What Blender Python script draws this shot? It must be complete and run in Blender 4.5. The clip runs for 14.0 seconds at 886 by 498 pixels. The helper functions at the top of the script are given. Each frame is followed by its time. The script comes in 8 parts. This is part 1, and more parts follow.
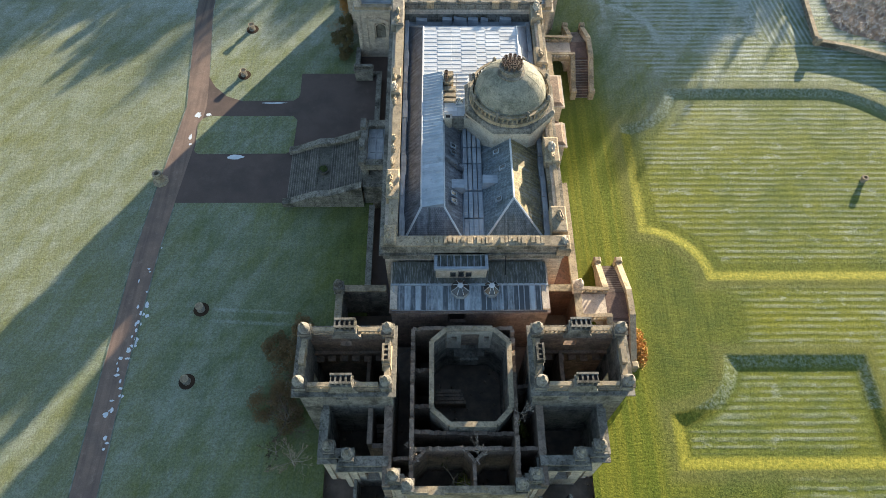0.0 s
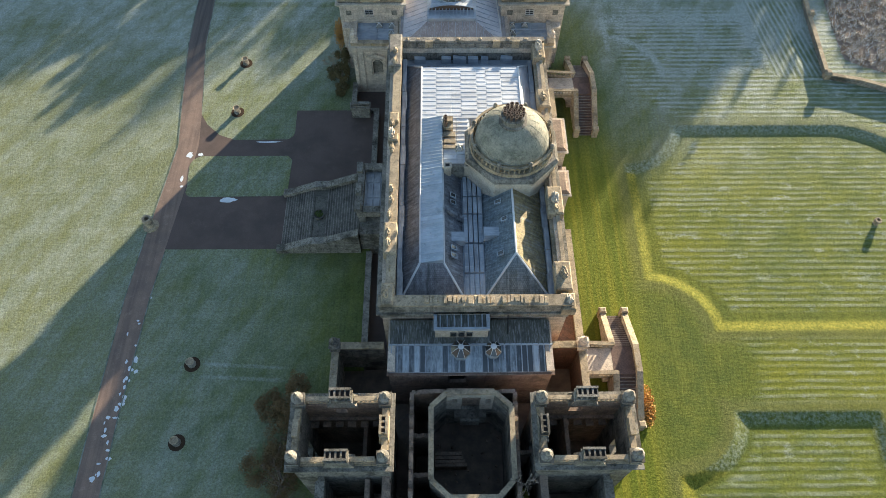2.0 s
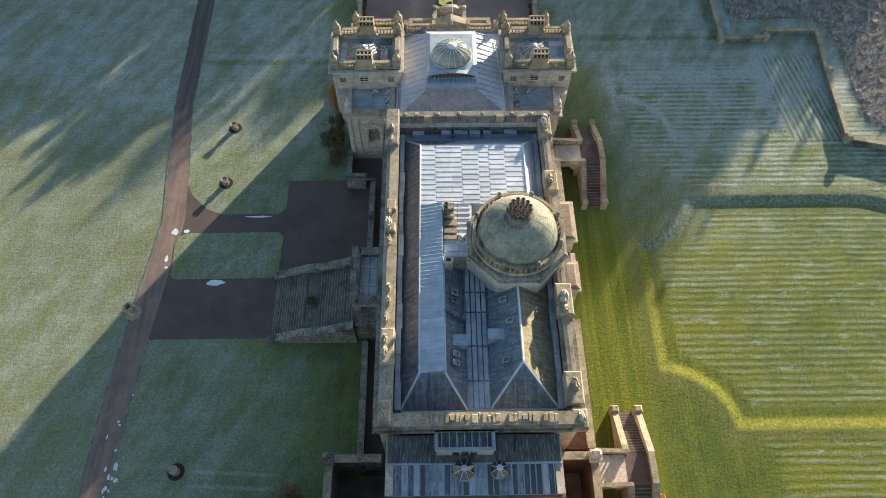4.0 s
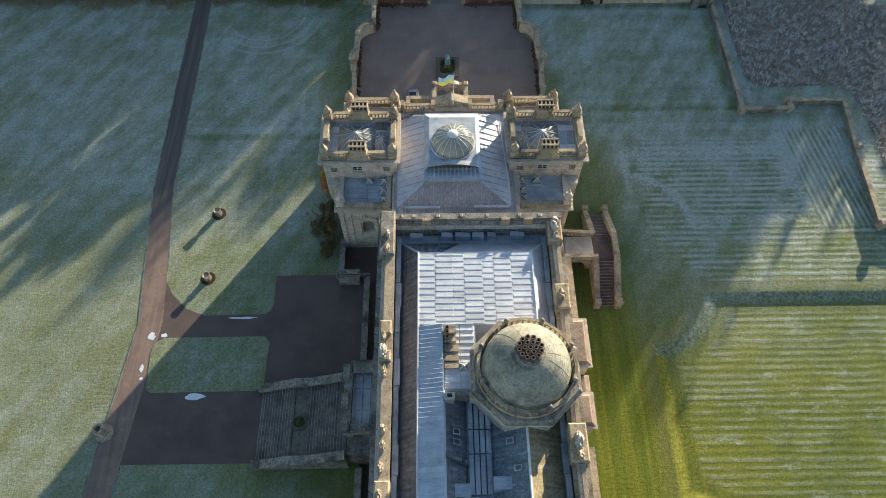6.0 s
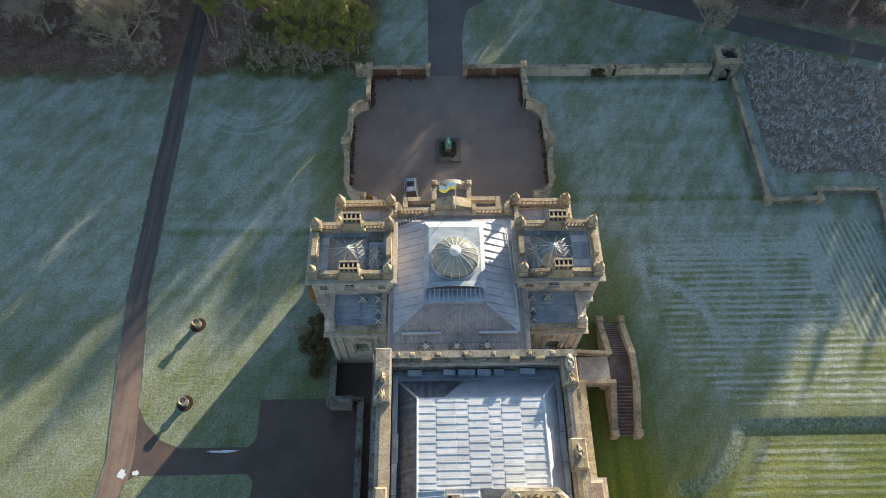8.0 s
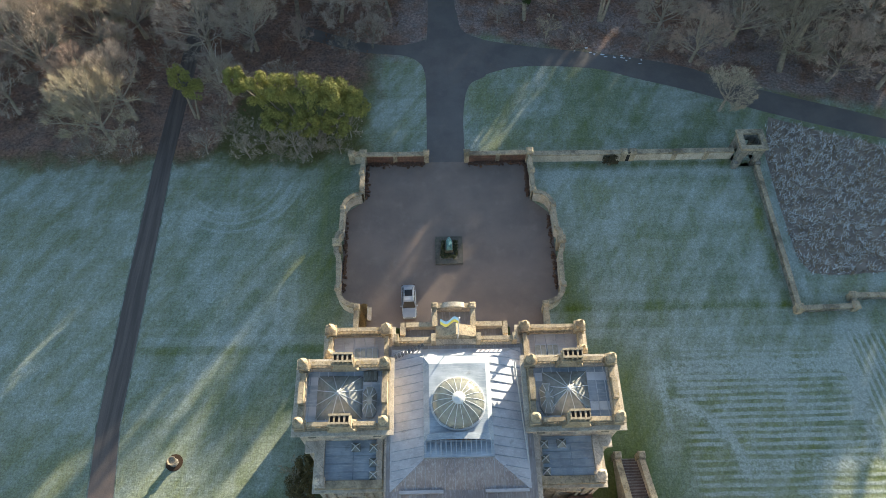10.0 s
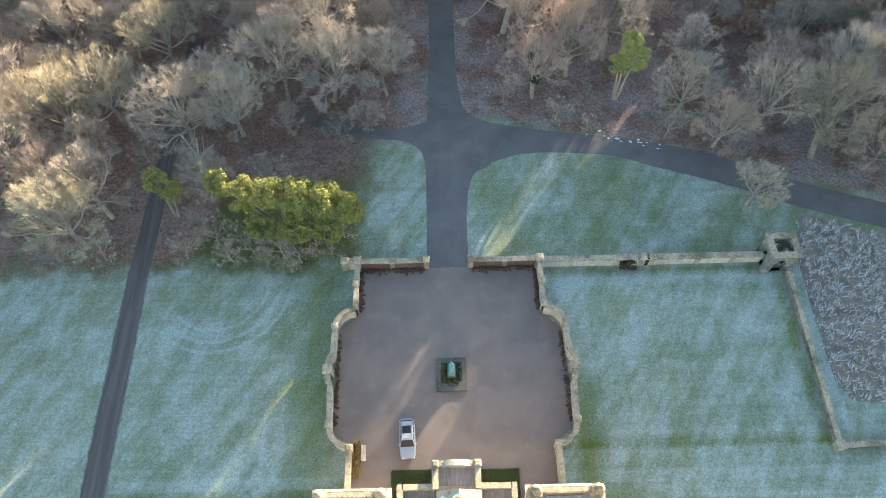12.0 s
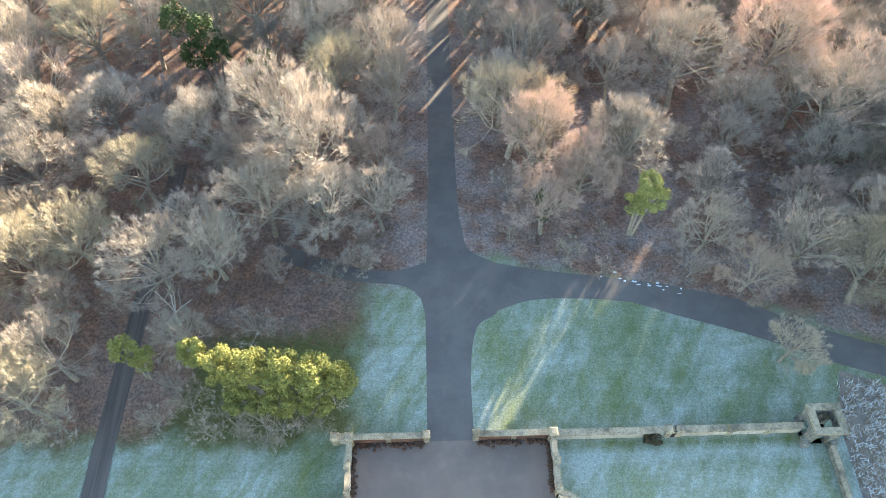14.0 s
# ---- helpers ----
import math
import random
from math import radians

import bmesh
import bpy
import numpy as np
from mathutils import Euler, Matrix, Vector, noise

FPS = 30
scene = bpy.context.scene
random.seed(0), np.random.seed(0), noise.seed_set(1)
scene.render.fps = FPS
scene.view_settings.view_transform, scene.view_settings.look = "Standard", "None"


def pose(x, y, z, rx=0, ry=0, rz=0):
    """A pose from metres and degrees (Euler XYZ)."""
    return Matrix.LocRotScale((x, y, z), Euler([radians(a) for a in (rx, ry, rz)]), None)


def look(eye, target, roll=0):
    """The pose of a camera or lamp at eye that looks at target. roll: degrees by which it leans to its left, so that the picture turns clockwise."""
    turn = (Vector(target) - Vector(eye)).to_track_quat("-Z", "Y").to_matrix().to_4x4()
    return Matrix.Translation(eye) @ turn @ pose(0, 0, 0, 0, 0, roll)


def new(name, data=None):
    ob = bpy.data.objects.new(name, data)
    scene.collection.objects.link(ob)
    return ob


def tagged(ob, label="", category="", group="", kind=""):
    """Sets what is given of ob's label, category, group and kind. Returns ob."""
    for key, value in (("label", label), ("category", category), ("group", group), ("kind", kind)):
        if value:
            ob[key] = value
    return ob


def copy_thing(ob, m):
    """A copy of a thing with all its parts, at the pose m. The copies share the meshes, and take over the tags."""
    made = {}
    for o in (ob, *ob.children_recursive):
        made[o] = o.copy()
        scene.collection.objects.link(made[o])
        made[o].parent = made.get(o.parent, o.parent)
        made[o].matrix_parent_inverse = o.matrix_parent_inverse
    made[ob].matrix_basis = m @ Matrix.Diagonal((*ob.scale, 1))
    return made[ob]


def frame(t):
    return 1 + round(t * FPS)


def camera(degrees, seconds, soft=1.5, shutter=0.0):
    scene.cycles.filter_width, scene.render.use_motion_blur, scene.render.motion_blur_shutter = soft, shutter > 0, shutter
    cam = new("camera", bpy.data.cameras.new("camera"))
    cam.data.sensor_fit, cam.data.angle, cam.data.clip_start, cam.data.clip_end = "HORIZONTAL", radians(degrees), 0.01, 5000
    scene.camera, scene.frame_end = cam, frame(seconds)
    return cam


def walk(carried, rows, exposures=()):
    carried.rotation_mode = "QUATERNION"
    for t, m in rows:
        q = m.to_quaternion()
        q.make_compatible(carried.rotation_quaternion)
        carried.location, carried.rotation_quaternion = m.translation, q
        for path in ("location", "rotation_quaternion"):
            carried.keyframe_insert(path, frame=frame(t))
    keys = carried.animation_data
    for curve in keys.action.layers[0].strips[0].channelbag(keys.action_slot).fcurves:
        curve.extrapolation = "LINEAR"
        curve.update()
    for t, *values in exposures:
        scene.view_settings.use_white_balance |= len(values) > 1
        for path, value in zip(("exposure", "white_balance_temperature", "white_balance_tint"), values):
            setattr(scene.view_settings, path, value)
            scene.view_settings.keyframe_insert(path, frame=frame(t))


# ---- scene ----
cam = camera(65.9, 14.0, soft=0.8)
PATH = [
    (0, (-2.325, -0.282, 78.759), (-2.308, 0.728, 77.033), 0.7),
    (0.5, (-2.282, 0.731, 78.762), (-2.265, 1.739, 77.035), 0.7),
    (1, (-2.26, 2.27, 78.839), (-2.243, 3.279, 77.113), 0.6),
    (1.5, (-2.246, 4.329, 79.042), (-2.228, 5.339, 77.315), 0.6),
    (2, (-2.265, 6.755, 79.308), (-2.247, 7.765, 77.582), 0.6),
    (2.5, (-2.383, 9.434, 79.616), (-2.361, 10.445, 77.891), 0.7),
    (5, (-2.148, 26.659, 80.227), (-2.13, 27.669, 78.501), 0.3),
    (5.5, (-2.074, 30.581, 80.222), (-2.056, 31.591, 78.496), 0.3),
    (6, (-2.101, 34.639, 80.266), (-2.082, 35.648, 78.539), 0.3),
    (6.5, (-2.127, 38.722, 80.338), (-2.106, 39.731, 78.611), 0.4),
    (7, (-2.1, 42.91, 80.337), (-2.08, 43.92, 78.611), 0.4),
    (7.5, (-2.153, 47.186, 80.403), (-2.13, 48.193, 78.676), 0.4),
    (8, (-2.279, 51.613, 80.435), (-2.253, 52.619, 78.706), 0.6),
    (8.5, (-2.376, 55.836, 80.528), (-2.346, 56.842, 78.799), 0.6),
    (9, (-2.516, 60.08, 80.618), (-2.482, 61.086, 78.89), 0.8),
    (11.5, (-1.843, 81.566, 81.088), (-1.818, 82.574, 79.361), 0.1),
    (12, (-1.74, 86.23, 81.217), (-1.717, 87.233, 79.487), 0.0),
    (12.5, (-1.645, 90.773, 81.361), (-1.621, 91.778, 79.632), -0.1),
    (13, (-1.531, 95.318, 81.467), (-1.509, 96.343, 79.75), -0.2),
    (13.5, (-1.534, 99.813, 81.531), (-1.509, 100.875, 79.836), -0.2),
    (14, (-1.783, 104.37, 81.611), (-1.751, 105.47, 79.942), 0.1),
]
walk(cam, [(t, look(eye, target, roll)) for t, eye, target, roll in PATH],
     ((0, 1.95, 6700, 12), (2.5, 1.89, 6650, 12), (5, 1.65, 6500, 12), (9, 1.82, 6600, 11), (11.5, 2.82, 6750, 8.5), (12.5, 3.3, 6900, 9.5), (14, 3.46, 6700, 8.5)))

# ---- light ----
SUN_AZ, SUN_EL = 33.4, 9.5
world = bpy.data.worlds.new("winter_sky")
scene.world = world
world.use_nodes = True
_wn = world.node_tree
_sky = _wn.nodes.new("ShaderNodeTexSky")
_sky.sky_type = "NISHITA"
_sky.sun_disc = False
_sky.sun_elevation, _sky.sun_rotation = radians(SUN_EL), radians(SUN_AZ)
_sky.air_density, _sky.dust_density, _sky.ozone_density = 1.0, 0.4, 1.4
_bg = _wn.nodes["Background"]
_bg.inputs["Strength"].default_value = 0.09
_wn.links.new(_sky.outputs[0], _bg.inputs["Color"])

sun = new("sun", bpy.data.lights.new("sun", "SUN"))
sun.data.energy, sun.data.angle, sun.data.color = 5.0, radians(0.6), (1.0, 0.86, 0.64)
_s = Vector((math.sin(radians(SUN_AZ)) * math.cos(radians(SUN_EL)), math.cos(radians(SUN_AZ)) * math.cos(radians(SUN_EL)), math.sin(radians(SUN_EL))))
sun.matrix_world = look(_s * 100, (0, 0, 0))


# ---- materials ----
class Nodes:
    """Short hand for building a node material round one Principled BSDF."""

    def __init__(self, name):
        self.mat = bpy.data.materials.new(name)
        self.mat.use_nodes = True
        self.nt = self.mat.node_tree
        self.bsdf = self.nt.nodes["Principled BSDF"]
        self.pos = self.nt.nodes.new("ShaderNodeNewGeometry").outputs["Position"]

    def put(self, value, socket):
        if isinstance(value, bpy.types.NodeSocket):
            self.nt.links.new(value, socket)
        else:
            socket.default_value = value

    def add(self, kind, *values, out=0, **props):
        n = self.nt.nodes.new(kind)
        if "operation" in props:
            n.operation = props["operation"]
        for v, s in zip(values, n.inputs):
            if v is not None:
                self.put(v, s)
        return n.outputs[out]

    def math(self, op, a, b=0.0, c=0.0):
        return self.add("ShaderNodeMath", a, b, c, operation=op)

    def noise(self, scale, detail=4.0, rough=0.55, vec=None):
        n = self.nt.nodes.new("ShaderNodeTexNoise")
        self.put(vec or self.pos, n.inputs["Vector"])
        n.inputs["Scale"].default_value, n.inputs["Detail"].default_value = scale, detail
        n.inputs["Roughness"].default_value = rough
        return n.outputs[0]

    def step(self, v, lo, hi):
        n = self.nt.nodes.new("ShaderNodeMapRange")
        n.interpolation_type = "SMOOTHSTEP"
        self.put(v, n.inputs[0])
        n.inputs[1].default_value, n.inputs[2].default_value = lo, hi
        return n.outputs[0]

    def mix(self, fac, a, b, blend="MIX"):
        n = self.nt.nodes.new("ShaderNodeMix")
        n.data_type, n.blend_type = "RGBA", blend
        self.put(fac, n.inputs[0])
        self.put(a if isinstance(a, bpy.types.NodeSocket) else (*a, 1), n.inputs[6])
        self.put(b if isinstance(b, bpy.types.NodeSocket) else (*b, 1), n.inputs[7])
        return n.outputs[2]

    def xyz(self):
        n = self.nt.nodes.new("ShaderNodeSeparateXYZ")
        self.nt.links.new(self.pos, n.inputs[0])
        return n.outputs

    def vec(self, x, y, z=0.0):
        return self.add("ShaderNodeCombineXYZ", x, y, z)

    def random(self):
        return self.nt.nodes.new("ShaderNodeObjectInfo").outputs["Random"]

    def island(self):
        return self.nt.nodes.new("ShaderNodeNewGeometry").outputs["Random Per Island"]

    def done(self, colour, rough=0.8, height=None, bump=0.3, dist=0.05, spec=0.3, metal=0.0):
        self.put(colour if isinstance(colour, bpy.types.NodeSocket) else (*colour, 1), self.bsdf.inputs["Base Color"])
        self.put(rough, self.bsdf.inputs["Roughness"])
        self.bsdf.inputs["Specular IOR Level"].default_value = spec
        self.bsdf.inputs["Metallic"].default_value = metal
        if height is not None:
            b = self.nt.nodes.new("ShaderNodeBump")
            b.inputs["Strength"].default_value, b.inputs["Distance"].default_value = bump, dist
            self.nt.links.new(height, b.inputs["Height"])
            self.nt.links.new(b.outputs[0], self.bsdf.inputs["Normal"])
        return self.mat


def stone(name, a, b, stain, moss=None, courses=True, amount=0.5, vary=0.0):
    n = Nodes(name)
    o = n.xyz()
    col = n.mix(n.step(n.noise(0.9, 5), 0.35, 0.7), a, b)
    col = n.mix(n.math("MULTIPLY", n.step(n.noise(0.35, 6, 0.65), 0.48, 0.68), amount), col, stain)
    drip = n.vec(n.math("MULTIPLY", o[0], 2.2), n.math("MULTIPLY", o[1], 2.2), n.math("MULTIPLY", o[2], 0.45))
    col = n.mix(n.math("MULTIPLY", n.step(n.noise(1.0, 6, 0.75, drip), 0.5, 0.72), 0.8 * amount + 0.15), col, stain)
    if moss:
        col = n.mix(n.math("MULTIPLY", n.step(n.noise(1.7, 6, 0.7), 0.55, 0.7), 0.7), col, moss)
    fine = n.noise(6.0, 6, 0.78)
    col = n.mix(1.0, col, n.mix(n.step(fine, 0.3, 0.7), (0.72, 0.72, 0.73), (1.2, 1.19, 1.17)), "MULTIPLY")
    col = n.mix(n.math("MULTIPLY", n.step(n.noise(2.6, 7, 0.8), 0.56, 0.7), 0.75 * amount), col, tuple(0.7 * c for c in stain))
    blotch = n.noise(3.4, 8, 0.85)
    col = n.mix(n.math("MULTIPLY", n.step(blotch, 0.52, 0.6), 0.7 * amount), col, tuple(0.8 * c for c in stain))
    col = n.mix(n.math("MULTIPLY", n.step(n.noise(4.6, 6, 0.8), 0.58, 0.66), 0.4 * amount), col, tuple(min(0.75, 1.5 * c) for c in a))
    if vary:
        col = n.mix(1.0, col, n.mix(n.random(), (1 - vary,) * 3, (1 + vary,) * 3), "MULTIPLY")
    height = fine
    if courses:
        br = n.nt.nodes.new("ShaderNodeTexBrick")
        n.put(n.vec(n.math("ADD", o[0], o[1]), o[2]), br.inputs["Vector"])
        for key, v in (("Scale", 1.0), ("Mortar Size", 0.018), ("Brick Width", 0.95), ("Row Height", 0.42), ("Bias", -0.2)):
            br.inputs[key].default_value = v
        br.inputs["Color1"].default_value, br.inputs["Color2"].default_value = (0.8, 0.8, 0.8, 1), (1.12, 1.1, 1.06, 1)
        br.inputs["Mortar"].default_value = (0.55, 0.52, 0.5, 1)
        col = n.mix(0.85, col, br.outputs[0], "MULTIPLY")
        height = n.math("SUBTRACT", n.math("MULTIPLY", fine, 0.3), br.outputs[1])
    return n.done(col, 0.88, height, 0.5, 0.03, 0.2)


def plain(name, a, b, scale=3.0, rough=0.7, bump=0.25, spec=0.3, metal=0.0, vary=0.0, fine=14.0):
    n = Nodes(name)
    col = n.mix(n.step(n.noise(scale, 5), 0.3, 0.7), a, b)
    f = n.noise(fine, 5, 0.65)
    col = n.mix(1.0, col, n.mix(f, (0.75, 0.75, 0.75), (1.2, 1.2, 1.2)), "MULTIPLY")
    if vary:
        r = n.random()
        col = n.mix(1.0, col, n.mix(r, (1 - vary,) * 3, (1 + vary,) * 3), "MULTIPLY")
    return n.done(col, rough, f, bump, 0.02, spec, metal)


BUFF = stone("buff_stone", (0.70, 0.615, 0.52), (0.57, 0.495, 0.415), (0.20, 0.18, 0.155), amount=0.4)
COPING = stone("lichened_coping", (0.45, 0.375, 0.265), (0.33, 0.275, 0.2), (0.10, 0.09, 0.07), (0.40, 0.285, 0.105), courses=False, amount=0.75)
PALE = stone("pale_carved_stone", (0.56, 0.51, 0.43), (0.46, 0.40, 0.32), (0.19, 0.17, 0.14), courses=False, amount=0.4)
RED = stone("red_rubble_stone", (0.22, 0.12, 0.085), (0.17, 0.105, 0.08), (0.08, 0.06, 0.055), amount=0.6)
GREY = stone("weathered_grey_stone", (0.33, 0.315, 0.28), (0.21, 0.20, 0.175), (0.06, 0.058, 0.048), (0.11, 0.125, 0.07), amount=0.9)
RUIN = stone("sooted_ruin_stone", (0.37, 0.285, 0.225), (0.26, 0.20, 0.16), (0.11, 0.09, 0.075), (0.14, 0.145, 0.08), amount=0.6)
DOME = stone("dome_stone", (0.36, 0.35, 0.285), (0.26, 0.265, 0.22), (0.12, 0.13, 0.105), (0.15, 0.175, 0.115), courses=False, amount=0.65)
RUBBLE = plain("damp_rubble_floor", (0.24, 0.185, 0.15), (0.15, 0.125, 0.10), 0.8, 0.9, 0.8, 0.15, fine=3.0)
STEP = stone("mossy_step_stone", (0.16, 0.15, 0.13), (0.11, 0.105, 0.09), (0.05, 0.05, 0.04), (0.09, 0.11, 0.05), courses=False, amount=0.6, vary=0.15)
STEP_BROWN = stone("brown_step_stone", (0.17, 0.12, 0.105), (0.12, 0.088, 0.08), (0.06, 0.05, 0.045), courses=False, amount=0.5, vary=0.12)
NOSING = stone("worn_step_nosing", (0.30, 0.265, 0.235), (0.22, 0.195, 0.175), (0.10, 0.09, 0.08), courses=False, amount=0.5)


def lead(name, a, b, rough, along=0, streak=6.0):
    """Weathered sheet lead with frost and run-off streaks along one axis."""
    n = Nodes(name)
    o = n.xyz()
    v = n.vec(n.math("MULTIPLY", o[0], 1.0 if along == 1 else 0.12), n.math("MULTIPLY", o[1], 0.12 if along == 1 else 1.0), o[2])
    col = n.mix(n.step(n.noise(0.5, 5, 0.6), 0.35, 0.65), a, b)
    col = n.mix(n.math("MULTIPLY", n.step(n.noise(streak, 4, 0.7, v), 0.45, 0.75), 0.55), col, (0.56, 0.59, 0.62))
    col = n.mix(n.math("MULTIPLY", n.step(n.noise(0.8, 6, 0.7), 0.55, 0.75), 0.5), col, (0.12, 0.12, 0.115))
    f = n.noise(5.0, 5)
    col = n.mix(1.0, col, n.mix(n.random(), (0.86, 0.86, 0.86), (1.12, 1.12, 1.12)), "MULTIPLY")
    return n.done(col, n.mix(f, (rough - 0.08,) * 3, (rough + 0.15,) * 3), f, 0.25, 0.03, 0.6)


def lead_bays():
    """Lead in narrow bays, some frosted white, some dark and wet, streaked down the fall."""
    n = Nodes("striped_lead_bays")
    o = n.xyz()
    r = n.random()
    run = n.noise(4.5, 5, 0.75, n.vec(o[0], n.math("MULTIPLY", o[1], 0.12)))
    low = n.noise(0.9, 5, 0.7)
    k = n.math("ADD", n.math("MULTIPLY", r, 0.55), n.math("ADD", n.math("MULTIPLY", run, 0.9), n.math("MULTIPLY", low, 0.5)))
    col = n.mix(n.step(k, 0.78, 1.36), (0.075, 0.092, 0.105), (0.50, 0.58, 0.63))
    f = n.noise(5.0, 5)
    return n.done(col, 0.45, f, 0.25, 0.03, 0.6)


LEAD_BAY = lead_bays()
LEAD = lead("blue_grey_lead", (0.35, 0.40, 0.45), (0.23, 0.275, 0.32), 0.42)
LEAD_BLUE = lead("frosted_blue_lead", (0.43, 0.50, 0.56), (0.33, 0.40, 0.46), 0.42)
LEAD_Y = lead("blue_grey_lead_runs", (0.36, 0.39, 0.43), (0.21, 0.235, 0.26), 0.45, along=1)
LEAD_PALE = lead("frosted_pale_lead", (0.60, 0.63, 0.66), (0.48, 0.51, 0.54), 0.38)
LEAD_WARM = lead("brownish_old_lead", (0.30, 0.275, 0.27), (0.215, 0.195, 0.195), 0.5, along=1)
LEAD_MOSS = lead("mossy_dark_lead", (0.115, 0.12, 0.095), (0.065, 0.075, 0.065), 0.6, along=1)
LEAD_MAUVE = lead("mauve_grey_lead", (0.46, 0.465, 0.50), (0.35, 0.355, 0.39), 0.45)


def slate(name, a, b, lichen=0.3, sx=0.24, sy=0.2):
    """Small slates in courses that follow each slope; yellow lichen, pale worn patches."""
    n = Nodes(name)
    o = n.xyz()
    nn = n.nt.nodes.new("ShaderNodeSeparateXYZ")
    n.nt.links.new(n.nt.nodes.new("ShaderNodeNewGeometry").outputs["True Normal"], nn.inputs[0])
    side = n.math("GREATER_THAN", n.math("ABSOLUTE", nn.outputs[0]), n.math("ABSOLUTE", nn.outputs[1]))
    u = n.math("ADD", n.math("MULTIPLY", o[1], side), n.math("MULTIPLY", o[0], n.math("SUBTRACT", 1.0, side)))
    br = n.nt.nodes.new("ShaderNodeTexBrick")
    n.put(n.vec(u, n.math("MULTIPLY", o[2], 1.45)), br.inputs["Vector"])
    for key, v in (("Scale", 1.0), ("Mortar Size", 0.012), ("Brick Width", sx), ("Row Height", sy), ("Bias", 0.0)):
        br.inputs[key].default_value = v
    br.inputs["Color1"].default_value, br.inputs["Color2"].default_value = (*a, 1), (*b, 1)
    br.inputs["Mortar"].default_value = tuple(0.5 * v for v in b) + (1,)
    col = n.mix(n.math("MULTIPLY", n.step(n.noise(0.7, 6, 0.7), 0.5, 0.7), lichen), br.outputs[0], (0.16, 0.15, 0.07))
    col = n.mix(n.math("MULTIPLY", n.step(n.noise(0.45, 5, 0.6), 0.5, 0.7), 0.35), col, (0.27, 0.29, 0.31))
    col = n.mix(n.math("MULTIPLY", n.step(n.noise(3.0, 5, 0.7), 0.66, 0.72), 0.6), col, (0.5, 0.5, 0.46))
    down = n.noise(1.0, 6, 0.7, n.vec(n.math("MULTIPLY", u, 2.6), n.math("MULTIPLY", o[2], 0.35)))
    col = n.mix(n.math("MULTIPLY", n.step(down, 0.5, 0.68), 0.6), col, (0.05, 0.06, 0.055))
    col = n.mix(n.math("MULTIPLY", n.step(down, 0.5, 0.34), 0.45), col, (0.34, 0.38, 0.41))
    f = n.noise(9.0, 4)
    col = n.mix(1.0, col, n.mix(n.step(n.noise(1.6, 6, 0.75), 0.3, 0.7), (0.7, 0.7, 0.7), (1.2, 1.2, 1.2)), "MULTIPLY")
    return n.done(col, 0.7, n.math("SUBTRACT", n.math("MULTIPLY", f, 0.25), br.outputs[1]), 0.5, 0.03, 0.35)


SLATE = slate("grey_slate", (0.235, 0.285, 0.31), (0.155, 0.195, 0.22))
SLATE_WARM = slate("lichened_slate", (0.225, 0.235, 0.26), (0.165, 0.172, 0.195), 0.16)
SLATE_GOLD = slate("yellow_slate", (0.33, 0.27, 0.13), (0.23, 0.19, 0.11))
TIMBER = plain("white_painted_timber", (0.7, 0.7, 0.68), (0.6, 0.6, 0.58), 5, 0.5)
DARK = plain("dark_void_and_timber", (0.035, 0.03, 0.028), (0.02, 0.02, 0.02), 2, 0.9)
TERRACOTTA = plain("sooty_terracotta", (0.13, 0.09, 0.068), (0.085, 0.068, 0.058), 4, 0.85)
IRON = plain("black_iron", (0.03, 0.03, 0.032), (0.05, 0.05, 0.05), 6, 0.55, metal=0.6)
BRONZE = plain("verdigris_bronze", (0.16, 0.33, 0.33), (0.10, 0.20, 0.21), 3, 0.6, metal=0.2)


def glass(name, tint, rough=0.12):
    n = Nodes(name)
    n.bsdf.inputs["Transmission Weight"].default_value = 0.55
    n.bsdf.inputs["IOR"].default_value = 1.45
    c = n.mix(n.step(n.noise(2.5, 4), 0.35, 0.7), tint, tuple(0.7 * v for v in tint))
    return n.done(c, rough, None, spec=0.6)


PANE = plain("dark_window_glass", (0.03, 0.035, 0.04), (0.05, 0.055, 0.06), 1.2, 0.12, 0.02, 0.8)
SKYLIGHT = glass("dusty_skylight_glass", (0.62, 0.64, 0.60), 0.22)
DOME_GLASS = glass("yellowed_dome_glass", (0.40, 0.42, 0.37), 0.16)


